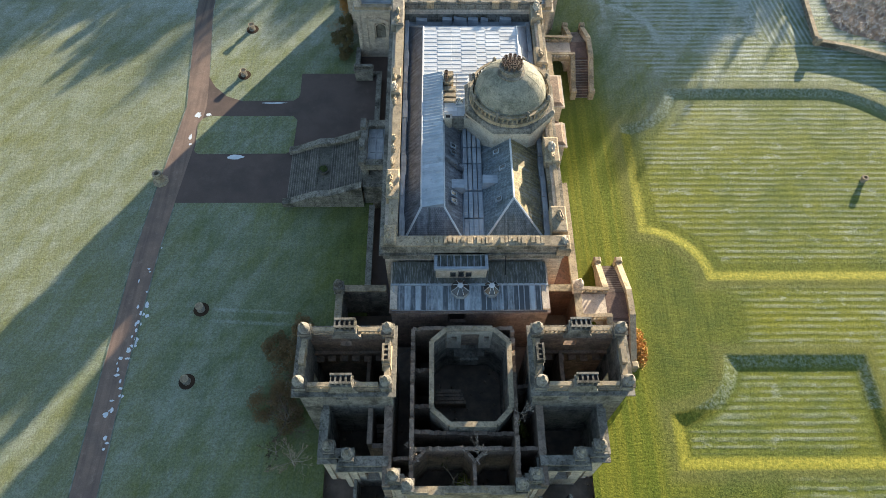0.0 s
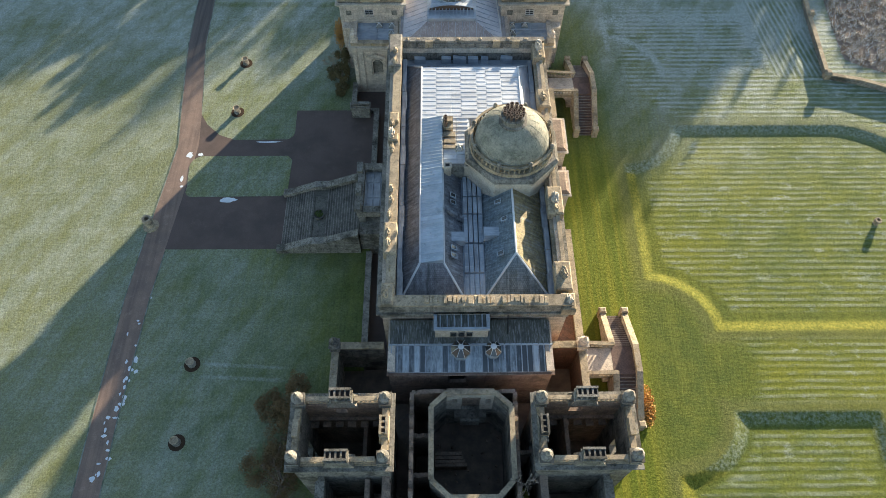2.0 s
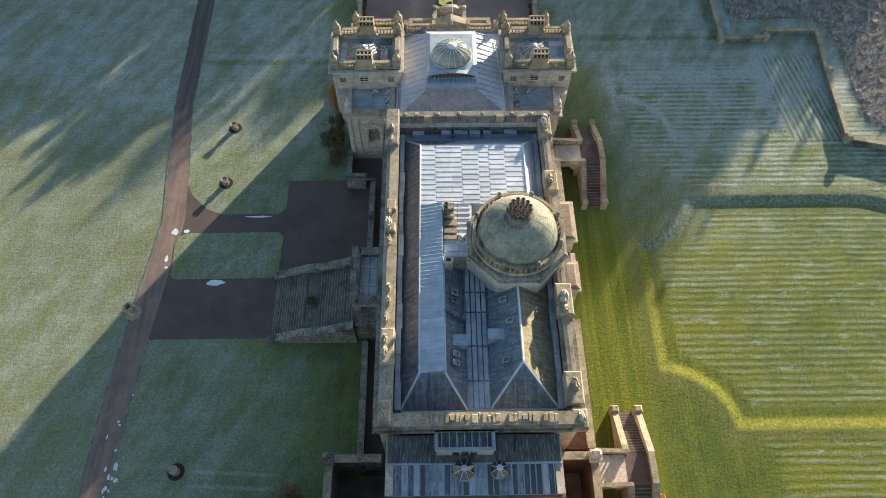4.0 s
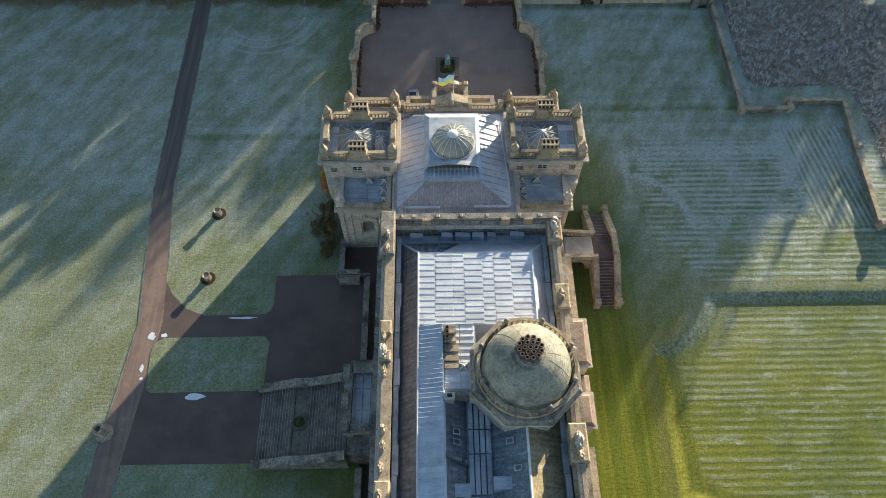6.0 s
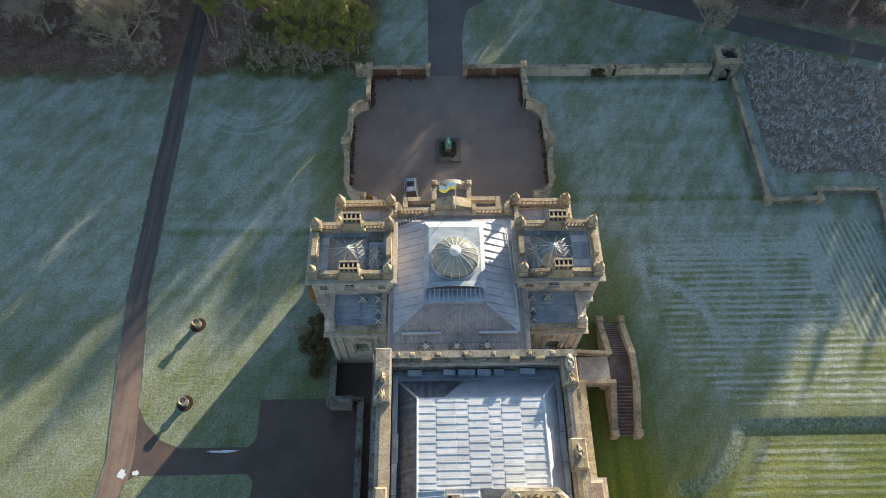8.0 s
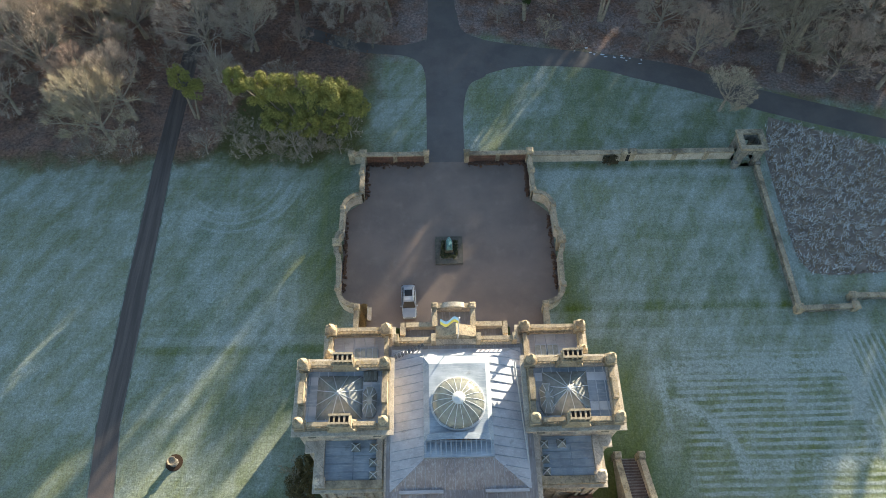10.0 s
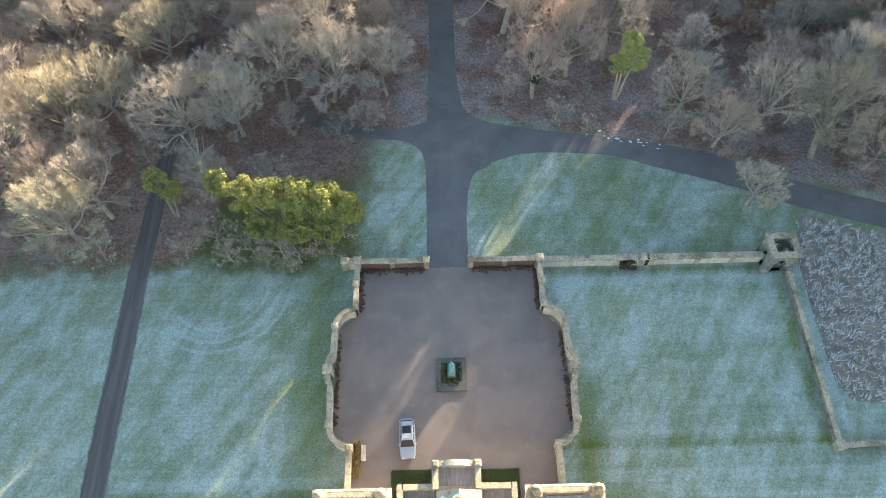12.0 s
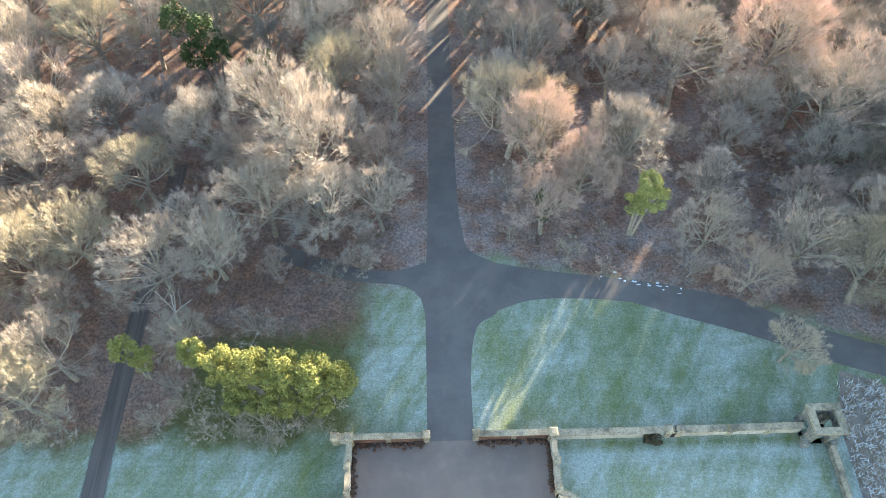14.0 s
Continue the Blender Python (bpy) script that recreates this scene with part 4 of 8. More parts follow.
for i, (x0, w) in enumerate(((-5.2, 1.5), (-1.5, 1.3), (0.1, 1.8), (2.1, 1.4), (3.9, 1.0), (6.6, 1.6))):
    bm = bmesh.new()
    wedge(bm, (x0, 76.5), (x0 + w, 76.5), 0.3, 11.9 + 0.1 * (i % 3), 11.8 + 0.1 * (i % 2), low=10.98)
    part("lead_cover", bm, LEAD, MB)
# roof deck and gutters
bm = bmesh.new()
box(bm, -7.5, 11.2, 38.8, 77.29, 10.6, 10.98)
part("roof_deck", bm, LEAD, MB)
for i in range(12):
    y = 40.2 + i * 3.0
    bm = bmesh.new()
    box(bm, -6.72, -6.2 + 0.12 * (i % 3 == 0), y, y + 2.96, 10.98, GUT + 0.06 - 0.06 * (i % 2))
    part("gutter_length", bm, LEAD_Y, MB)
    bm = bmesh.new()
    box(bm, 10.2 - 0.1 * (i % 3 == 0), 10.75, y, y + 2.96, 10.98, GUT - 0.25 - 0.06 * (i % 2))
    part("gutter_length", bm, LEAD_Y, MB)
# west range: slate slopes, flat lead ridge
bm = bmesh.new()
frustum(bm, (-6.2, 0.75, 40.4, 75.9, 10.98), (-4.15, -1.5, 43.6, 73.3, DECK))
part("slate_roof", bm, SLATE_WARM, MB, "lichened slate slopes of the west range")
# east range
bm = bmesh.new()
frustum(bm, (3.2, 10.2, 40.5, 56.5, 10.98), (6.45, 6.65, 44.6, 56.4, 13.75))
part("slate_roof", bm, SLATE, MB, "grey slate slopes of the east range")
bm = bmesh.new()
q = [bm.verts.new(p) for p in ((10.23, 40.9, 10.98), (10.23, 56.4, 10.98), (6.68, 56.35, 13.77), (6.68, 44.7, 13.77), (10.15, 40.9, 10.9), (10.15, 56.4, 10.9), (6.6, 56.35, 13.69), (6.6, 44.7, 13.69))]
for f in ((0, 1, 2, 3), (7, 6, 5, 4), (0, 4, 5, 1), (1, 5, 6, 2), (2, 6, 7, 3), (3, 7, 4, 0)):
    bm.faces.new([q[i] for i in f])
part("slate_slope", bm, SLATE_GOLD, MB, "yellow slate east slope")
bm = bmesh.new()
frustum(bm, (-2.0, 10.6, 62.6, 75.9, 10.98), (-1.6, 8.6, 64.6, 73.3, DECK))
part("slate_roof", bm, LEAD_MAUVE, MB)
# lead hips and ridges
for p, q in (((-6.2, 40.4, 11.05), (-4.15, 43.6, 13.34)), ((0.75, 40.4, 11.05), (-1.5, 43.6, 13.34)), ((-6.2, 75.9, 11.05), (-4.15, 73.3, 13.34)), ((10.6, 75.9, 11.05), (8.6, 73.3, 13.34)),
             ((3.2, 40.5, 11.05), (6.55, 44.6, 13.8)), ((10.2, 40.5, 11.05), (6.55, 44.6, 13.8)), ((6.55, 44.6, 13.8), (6.55, 55.0, 13.8)), ((-4.15, 43.6, 13.34), (-4.15, 73.3, 13.34)), ((-1.5, 43.6, 13.34), (-1.5, 57.2, 13.34)), ((8.6, 64.6, 13.34), (8.6, 73.3, 13.34))):
    bm = bmesh.new()
    tube(bm, p, q, 0.13, 0.13, 6)
    part("lead_hip", bm, LEAD_PALE, MB)
# sheets of the flat lead roof, staggered in columns of unlike width
bm = bmesh.new()
frustum(bm, (0.0, 1.0, -0.37, 0.37, 0.0), (0.01, 0.99, -0.36, 0.36, 0.03))
frustum(bm, (0.02, 0.98, 0.16, 0.37, 0.028), (0.03, 0.97, 0.2, 0.36, 0.065))
lead_flat = mesh_of("lead_sheet", bm, LEAD_PALE)
flat = part("flat_roof", (lambda b: (box(b, -4.2, 8.62, 64.4, 73.35, DECK, DECK + 0.02), b)[1])(bmesh.new()), LEAD_PALE, MB, "frosted flat lead roof with rolls and drips")
edges = (-4.1, -2.25, -0.3, 0.95, 3.0, 4.25, 6.2, 8.5)
for c, (xa, xb) in enumerate(zip(edges, edges[1:])):
    for r in range(12):
        y = 64.85 + r * 0.745 + (0.37 if c in (1, 2, 4, 6) else 0.0)
        if y < 73.0:
            ob = piece("lead_sheet", lead_flat, (xa, y, DECK + 0.02 + 0.012 * (c % 2)), flat)
            ob.scale.x = xb - xa
# strip of lead along the west ridge, in short sheets with a cross roll each
bm = bmesh.new()
frustum(bm, (-1.32, 1.32, -0.25, 0.25, 0.0), (-1.3, 1.3, -0.23, 0.23, 0.03))
tube(bm, (-1.31, 0.235, 0.045), (1.27, 0.25, 0.045), 0.062, 0.05, 6)
strip_me = mesh_of("lead_sheet", bm, LEAD_BLUE)
ridge_rnd = random.Random(14)
for i in range(42):
    ob = piece("lead_sheet", strip_me, (-2.82 + ridge_rnd.uniform(-0.02, 0.02), 43.85 + i * 0.49, DECK + 0.38 + 0.004 * (i % 2)), flat)
    ob.rotation_euler = (0, -0.26, ridge_rnd.uniform(-0.01, 0.01))
bm = bmesh.new()
wedge(bm, (-4.14, 53.9), (-1.52, 53.9), 10.3, DECK + 0.0, DECK + 0.70, low=DECK - 0.02)
part("ridge_fillet", bm, LEAD, MB)
# short lead flat by the dome with its own chimney
bm = bmesh.new()
box(bm, -1.5, 1.9, 57.0, 64.6, 10.9, DECK)
part("flat_roof", bm, LEAD, MB)
for x0, x1 in ((-1.4, 0.2), (0.25, 1.75)):
    for i in range(10):
        y = 57.3 + i * 0.72
        if y < 64.3:
            bm = bmesh.new()
            frustum(bm, (x0, x1, y, y + 0.7, DECK), (x0 + 0.03, x1 - 0.03, y + 0.04, y + 0.66, DECK + 0.04))
            box(bm, x0, x1, y + 0.64, y + 0.72, DECK, DECK + 0.12)
            part("lead_sheet", bm, LEAD_PALE, MB)
for y0, y1, h in ((62.2, 62.9, 0.9), (62.95, 63.7, 1.3), (61.2, 61.9, 0.5), (60.2, 60.8, 0.45), (59.4, 59.9, 0.4)):
    bm = bmesh.new()
    box(bm, -1.4, -0.2 + 0.3 * (h < 0.6), y0, y1, DECK + 0.05, DECK + h)
    ch = part("chimney" if h > 0.6 else "stone_kerb", bm, COPING, MB, "low yellow-lichened stone stack")
bm = bmesh.new()
for i in range(3):
    lathe(bm, -1.1, 62.4 + i * 0.5, [(0.17, DECK + 0.9), (0.2, DECK + 1.7), (0.15, DECK + 1.7), (0.13, DECK + 1.2)], 10)
part("chimney_pot", bm, TERRACOTTA, ch)
bm = bmesh.new()
frustum(bm, (0.0, 1.0, 59.1, 60.1, DECK), (0.48, 0.52, 59.58, 59.62, DECK + 0.75))
part("pyramid_skylight", bm, SKYLIGHT, MB)
bm = bmesh.new()
for p in ((0, 59.1), (1, 59.1), (1, 60.1), (0, 60.1)):
    tube(bm, (*p, DECK + 0.04), (0.5, 59.6, DECK + 0.8), 0.05, 0.05, 4)
part("glazing", bm, TIMBER, MB)
# gable wall and small stack at the head of the well
bm = bmesh.new()
box(bm, -1.3, 1.9, 56.6, 57.0, 10.9, 13.7)
part("gable_wall", bm, GREY, MB)
for x0, s in ((-1.4, 0.9), (1.1, 0.8)):
    bm = bmesh.new()
    box(bm, x0, x0 + s, 56.0, 56.6, 12.6, 14.2)
    box(bm, x0 - 0.08, x0 + s + 0.08, 55.95, 56.68, 14.2, 14.36)
    c0 = part("chimney", bm, PALE, MB)
    # dark plate on the top imitates a shaded flue mouth
    bm = bmesh.new()
    box(bm, x0 + 0.2, x0 + s - 0.2, 56.12, 56.5, 14.36, 14.4)
    part("flue", bm, DARK, c0)
# the well between the ranges: lead floor in bays
for i, (y0, y1) in enumerate(((40.6, 43.4), (43.5, 47.2), (47.4, 51.2), (51.3, 53.6), (53.7, 56.5))):
    z = 11.0 + 0.16 * i
    for k in range(4):
        x0 = 0.85 + k * 0.58
        bm = bmesh.new()
        frustum(bm, (x0, x0 + 0.56, y0, y1, 10.98), (x0 + 0.05, x0 + 0.5, y0, y1, z + 0.1))
        part("well_sheet", bm, LEAD if (i + k) % 3 else LEAD_Y, MB)
for x0, x1, y0, y1, z0 in ((-0.9, 1.0, 47.0, 48.3, 12.1), (3.1, 5.2, 47.6, 48.9, 12.2)):
    bm = bmesh.new()
    frustum(bm, (x0, x1, y0, y1, z0 - 1.0), (x0 + 0.05, x1 - 0.05, y0 + 0.05, y1 - 0.05, z0 + 0.25))
    part("dormer_cheek", bm, LEAD, MB)
bm = bmesh.new()
for i in range(9):
    box(bm, -1.35 + i * 0.26, -1.15 + i * 0.26, 50.5 - i * 0.05, 50.85 - i * 0.05, 12.9 - i * 0.22, 13.75 - i * 0.2)
part("crow_steps", bm, SLATE_WARM, MB)
for x, y, z in ((-0.3, 53.2, 12.5), (-0.3, 52.2, 12.5), (-0.3, 46.0, 12.5), (-0.3, 45.0, 12.5), (4.9, 52.2, 12.62), (4.9, 45.2, 12.62), (5.5, 49.5, 13.1)):
    bm = bmesh.new()
    s = 1 if x < 1 else -1
    wedge(bm, (x - 0.35, y), (x + 0.35, y), 0.28, z + 0.28 * s + 0.12, z - 0.28 * s + 0.12)
    part("roof_light", bm, LEAD, MB)
    bm = bmesh.new()
    wedge(bm, (x - 0.25, y), (x + 0.25, y), 0.2, z + 0.2 * s + 0.145, z - 0.2 * s + 0.145, thick=0.04)
    part("roof_light_pane", bm, PANE, MB)
# ---- the stone dome ----
DX, DY = 6.65, 58.55
oct8 = [(DX + 5.62 * math.cos(radians(22.5 + 45 * i)), DY + 5.75 * math.sin(radians(22.5 + 45 * i))) for i in range(8)]
oct9 = [(DX + 5.95 * math.cos(radians(22.5 + 45 * i)), DY + 6.05 * math.sin(radians(22.5 + 45 * i))) for i in range(8)]
bm = bmesh.new()
prism(bm, oct8, 10.9, 14.7)
drum = part("drum", bm, PALE, MB, "octagonal pale stone drum")
bm = bmesh.new()
prism(bm, oct9, 14.7, 15.0)
# paler than the slab above, to imitate sky light on this edge
part("drum_cornice", bm, PALE, drum)
bm = bmesh.new()
prism(bm, oct9, 15.0, 15.45, 0.93)
part("drum_slab", bm, GREY, drum)
bm = bmesh.new()
hoop(bm, DX, DY, [(4.56, 15.4), (5.0, 15.4), (5.0, 16.0), (4.56, 16.02)])
hoop(bm, DX, DY, [(4.64, 16.86), (4.94, 16.86), (4.94, 17.0), (4.64, 17.0)])
for i in range(52):
    a = 2 * math.pi * i / 52
    x, y = DX + 4.78 * math.cos(a), DY + 4.78 * math.sin(a)
    box(bm, x - 0.09, x + 0.09, y - 0.09, y + 0.09, 16.0, 16.87)
bm2 = bmesh.new()
hoop(bm2, DX, DY, [(4.3, 15.4), (4.54, 15.4), (4.54, 15.62), (4.3, 15.64)])
part("ring_gutter", bm2, RUIN, drum)
part("ring_balustrade", bm, COPING, drum, "ring of small stone balusters")
bm = bmesh.new()
prof = [(4.46, 15.45), (4.46, 15.95)]
for i in range(1, 19):
    a = math.pi / 2 * i / 20.5
    r, z = 4.4 * math.cos(a), 15.95 + 4.15 * math.sin(a)
    prof += [(r + 0.04, z - 0.015), (r, z)]
lathe(bm, DX, DY, prof, 48)
shell = part("dome_shell", bm, DOME, drum, "greenish stone-tiled dome in courses")
for i in range(16):
    bm = bmesh.new()
    a = 2 * math.pi * i / 16
    pts = [(DX + (4.42 * math.cos(b)) * math.cos(a), DY + (4.42 * math.cos(b)) * math.sin(a), 15.95 + 4.17 * math.sin(b)) for b in [math.pi / 2 * k / 11 for k in range(9)]]
    for p, q in zip(pts, pts[1:]):
        tube(bm, p, q, 0.014, 0.014, 4)
    part("seam", bm, DOME, shell)
bm = bmesh.new()
lathe(bm, DX - 0.2, DY - 0.1, [(1.62, 19.6), (1.62, 19.95), (1.36, 20.05), (1.32, 20.55), (1.46, 20.64), (1.46, 20.8), (1.3, 20.84), (1.3, 20.92)], 28)
lantern = part("lantern", bm, GREY, drum, "round stone lantern crowned with chimney pots")
rings = [(0, 0, 1)] + [(0.52, 360 / 6 * i, 1) for i in range(6)] + [(1.05, 360 / 12 * i + 10, 1) for i in range(12)]
bm = bmesh.new()
lathe(bm, 0, 0, [(0.15, 0), (0.17, 0.45), (0.23, 0.5), (0.23, 0.62), (0.14, 0.62), (0.13, 0.1)], 10)
pot_me = mesh_of("chimney_pot", bm, TERRACOTTA)
for r, a, _ in rings:
    piece("chimney_pot", pot_me, (DX - 0.2 + r * math.cos(radians(a)), DY - 0.1 + r * math.sin(radians(a)), 20.88), lantern)
for a in (22, 68, 112, 158, 202, 248, 292, 338):
    x, y = DX + 4.8 * math.cos(radians(a)), DY + 4.8 * math.sin(radians(a))
    bm = bmesh.new()
    lathe(bm, x, y, [(0.24, 16.0), (0.24, 17.1), (0.16, 17.16), (0.26, 17.34), (0.2, 17.52), (0.05, 17.62)], 10)
    part("ball_finial", bm, GREY, drum)
# porch-like projections of the east front under the dome
for x0, x1, y0, y1, z in ((11.2, 13.9, 60.2, 65.3, 12.2), (11.2, 14.1, 57.0, 60.2, 9.0), (11.2, 13.6, 53.7, 57.0, 12.2)):
    bm = bmesh.new()
    box(bm, x0, x1, y0, y1, -0.5, z - 0.5)
    box(bm, x0, x1 + 0.3, y0 - 0.25 * (z > 10), y1 + 0.25 * (z > 10), z - 0.5, z - 0.2)
    bay = part("bay_projection", bm, BUFF, MB, "stepped stone bay of the garden front")
    bm = bmesh.new()
    frustum(bm, (x0, x1 + 0.15, y0, y1, z - 0.2), (x0, x1 - 0.3, y0 + 0.3, y1 - 0.3, z + 0.15))
    part("bay_roof", bm, RUIN, bay, "dark weathered stone bay roof")
# terrace along the garden front
ET = thing("east_terrace", "raised stone terrace along the garden front with parapet", "terrace", (13.5, 57.7, 0))
bm = bmesh.new()
box(bm, 12.02, 14.7, 38.2, 53.4, -0.6, 3.2)
part("terrace_floor", bm, RED, ET, "reddish paved terrace")
bm = bmesh.new()
box(bm, 12.02, 14.7, 65.6, 82.4, -0.6, 3.2)
part("terrace_floor", bm, RED, ET, "reddish paved terrace")
for x0, x1, y0, y1 in ((14.3, 15.0, 38.2, 53.5), (12.05, 14.3, 52.8, 53.5), (14.3, 15.0, 65.5, 78.1), (12.05, 14.3, 65.5, 66.2)):
    bm = bmesh.new()
    box(bm, x0, x1, y0, y1, 3.2, 4.0)
    w = part("parapet_wall", bm, COPING, ET, "sandy stone terrace parapet")
    bm = bmesh.new()
    box(bm, x0 - 0.1, x1 + 0.1, y0 - 0.1, y1 + 0.1, 4.0, 4.2)
    part("coping", bm, COPING, w)


def garden_stair(ym):
    """A bridge from the terrace to a landing, and two flights running down along the front."""
    st = thing("garden_staircase", "double stone garden staircase with solid parapets and an arched bridge", "staircase", (19.7, ym, 0), "garden staircases")
    bm = bmesh.new()
    box(bm, 14.72, 18.4, ym - 1.6, ym + 1.6, 2.6, 3.0)
    box(bm, 17.6, 18.4, ym - 1.6, ym + 1.6, -0.4, 2.6)
    for k in range(9):
        x0, x1 = 14.72 + k * 0.32, 15.04 + k * 0.32
        zz = 1.2 + 1.4 * math.sin(math.pi * (k + 0.5) / 9)
        for y0 in (ym - 1.75, ym + 1.45):
            box(bm, x0, x1, y0, y0 + 0.3, min(zz, 2.55), 2.6)
    part("bridge", bm, BUFF, st)
    bm = bmesh.new()
    box(bm, 18.42, 21.0, ym - 1.7, ym + 1.7, -0.4, 3.0)
    part("landing", bm, STEP_BROWN, st)
    n = 15
    for s in (1, -1):
        sm = step_mesh(18.75, 20.95, 0, 0.37, -0.4, 0.19, STEP_BROWN, (18.75, 20.95, *((0.28, 0.385) if s > 0 else (-0.015, 0.09))))
        for i in range(n):
            ob = piece("step", sm, (0, ym + s * (1.72 + 0.36 * i) - (0.36 if s < 0 else 0), 2.8 - 0.195 * (i + 1)), st)
            ob.location.x = -19.7
        bm = bmesh.new()
        box(bm, 18.8, 20.9, *sorted((ym + s * 1.72, ym + s * 4.2)), -0.4, 1.2)
        part("flight_core", bm, BUFF, st)
        for x in (18.45, 21.2):
            bm = bmesh.new()
            wedge(bm, (x, ym + s * 1.7), (x, ym + s * 7.2), 0.25, 3.8, 1.15, low=-0.4)
            p1 = part("stair_parapet", bm, BUFF, st)
            bm = bmesh.new()
            wedge(bm, (x, ym + s * 1.7), (x, ym + s * 7.2), 0.36, 3.98, 1.33, thick=0.17)
            part("coping", bm, COPING, p1)
            bm = bmesh.new()
            box(bm, x - 0.4, x + 0.4, ym + s * 7.2 - 0.35, ym + s * 7.2 + 0.35, -0.4, 1.6)
            frustum(bm, (x - 0.48, x + 0.48, ym + s * 7.2 - 0.43, ym + s * 7.2 + 0.43, 1.6), (x - 0.3, x + 0.3, ym + s * 7.2 - 0.25, ym + s * 7.2 + 0.25, 1.85))
            part("end_pier", bm, COPING, st)
    bm = bmesh.new()
    box(bm, 20.95, 21.45, ym - 1.7, ym + 1.7, -0.4, 3.8)
    box(bm, 20.85, 21.55, ym - 1.7, ym + 1.7, 3.8, 3.98)
    part("stair_parapet", bm, COPING, st)
    for y in (ym - 1.75, ym + 1.75):
        bm = bmesh.new()
        bar(bm, (14.4, y + (0.25 if y > ym else -0.1)), (18.7, y), 0.2, 2.6, 3.0)
        part("bridge_kerb", bm, COPING, st)
        balustrade(st, (14.4, y + (0.25 if y > ym else -0.1)), (18.7, y), 3.0, 1.0)
    return st


garden_stair(79.8)
garden_stair(36.0)

# ---- west porch and steps ----
WP = thing("west_porch", "flat-roofed stone porch with a lead roof above the west steps", "porch", (-10.7, 58.8, 0))
for x0, x1, y0, y1 in ((-12.4, -11.5, 55.1, 56.0), (-12.4, -11.5, 61.6, 62.5), (-12.4, -11.5, 57.3, 57.9), (-12.4, -11.5, 59.7, 60.3)):
    bm = bmesh.new()
    box(bm, x0, x1, y0, y1, 0, 5.2)
    part("column", bm, GREY, WP)
bm = bmesh.new()
for x0, x1, y0, y1 in ((-12.5, -11.7, 55.0, 62.6), (-11.7, -8.55, 55.0, 55.8), (-11.7, -8.55, 61.8, 62.6)):
    box(bm, x0, x1, y0, y1, 5.2, 6.2)
    box(bm, x0 - 0.1, x1 + 0.0, y0 - 0.1, y1 + 0.1, 6.2, 6.4)
part("entablature", bm, GREY, WP)
bm = bmesh.new()
box(bm, -11.7, -8.52, 55.8, 61.8, 5.2, 5.6)
part("roof_deck", bm, LEAD_Y, WP)
for k in range(3):
    for y0, y1 in ((56.0, 57.4), (57.6, 59.9), (60.1, 61.6)):
        bm = bmesh.new()
        frustum(bm, (-11.4 + k * 0.9, -10.55 + k * 0.9, y0, y1, 5.6), (-11.35 + k * 0.9, -10.6 + k * 0.9, y0 + 0.05, y1 - 0.05, 5.72))
        part("lead_sheet", bm, LEAD_Y, WP)
for x0, x1, y0, y1 in ((-12.5, -12.1, 55, 56.2), (-12.5, -12.1, 57.5, 59.2), (-12.5, -12.1, 61.0, 62.6)):
    bm = bmesh.new()
    box(bm, x0 - 0.25, x1 + 0.1, y0, y1, 6.4, 6.9)
    part("attic_block", bm, GREY, WP)
bm = bmesh.new()
box(bm, -12.3, -8.32, 53.2, 64.2, -3, 3.9)
part("podium", bm, GREY, WP)

WS = thing("west_steps", "broad mossy stone steps between low sloping walls", "steps", (-17.9, 57.5, 0))
sm = step_mesh(0, 0.42, -4.25, 4.25, -0.35, 0.155, STEP, (-0.015, 0.07, -4.25, 4.25))
for i in range(12):
    piece("step", sm, (-23.2 + 0.36 * i, 57.5, 0.155 * i), WS)
bm = bmesh.new()
box(bm, -18.9, -17.1, 53.3, 61.7, -0.4, 1.86)
part("half_landing", bm, STEP, WS)
for i in range(13):
    piece("step", sm, (-17.1 + 0.36 * i, 57.5, 1.85 + 0.155 * i), WS)
bm = bmesh.new()
box(bm, -22.6, -12.3, 53.6, 61.4, -0.4, 0.1)
box(bm, -16.0, -12.3, 53.6, 61.4, 0.1, 1.8)
part("core", bm, STEP, WS)
for y, off in ((52.95, -0.5), (62.0, 0.3)):
    for (xa, za), (xb, zb) in zip(((-23.6, 0.7), (-22.4, 0.9), (-18.9, 2.5), (-17.0, 2.6)), ((-22.4, 0.9), (-18.9, 2.5), (-17.0, 2.6), (-12.4, 4.6))):
        bm = bmesh.new()
        wedge(bm, (xa, y), (xb, y), 0.36, za, zb, low=-0.4)
        w = part("side_wall", bm, GREY, WS)
        bm = bmesh.new()
        wedge(bm, (xa, y), (xb, y), 0.5, za + 0.18, zb + 0.18, thick=0.17)
        part("coping", bm, GREY, w)
PL = thing("planter", "round stone planter with a clipped mossy shrub on the half landing", "planter", (-18.1, 57.3, 1.86))
bm = bmesh.new()
lathe(bm, -18.1, 57.3, [(0.62, 1.86), (0.7, 2.3), (0.8, 2.36), (0.8, 2.46), (0.66, 2.46), (0.6, 2.3)], 20)
part("bowl", bm, STEP, PL)
MOSS = plain("mossy_green", (0.06, 0.085, 0.02), (0.04, 0.06, 0.02), 4, 0.9, 0.8)
bm = bmesh.new()
for i in range(60):
    a, r = rnd.uniform(0, 6.28), rnd.uniform(0, 0.5)
    bmesh.ops.create_icosphere(bm, subdivisions=1, radius=rnd.uniform(0.08, 0.16), matrix=Matrix.Translation((-18.1 + r * math.cos(a), 57.3 + r * math.sin(a), 2.5 + 0.2 * (0.5 - r))))
part("shrub", bm, MOSS, PL)

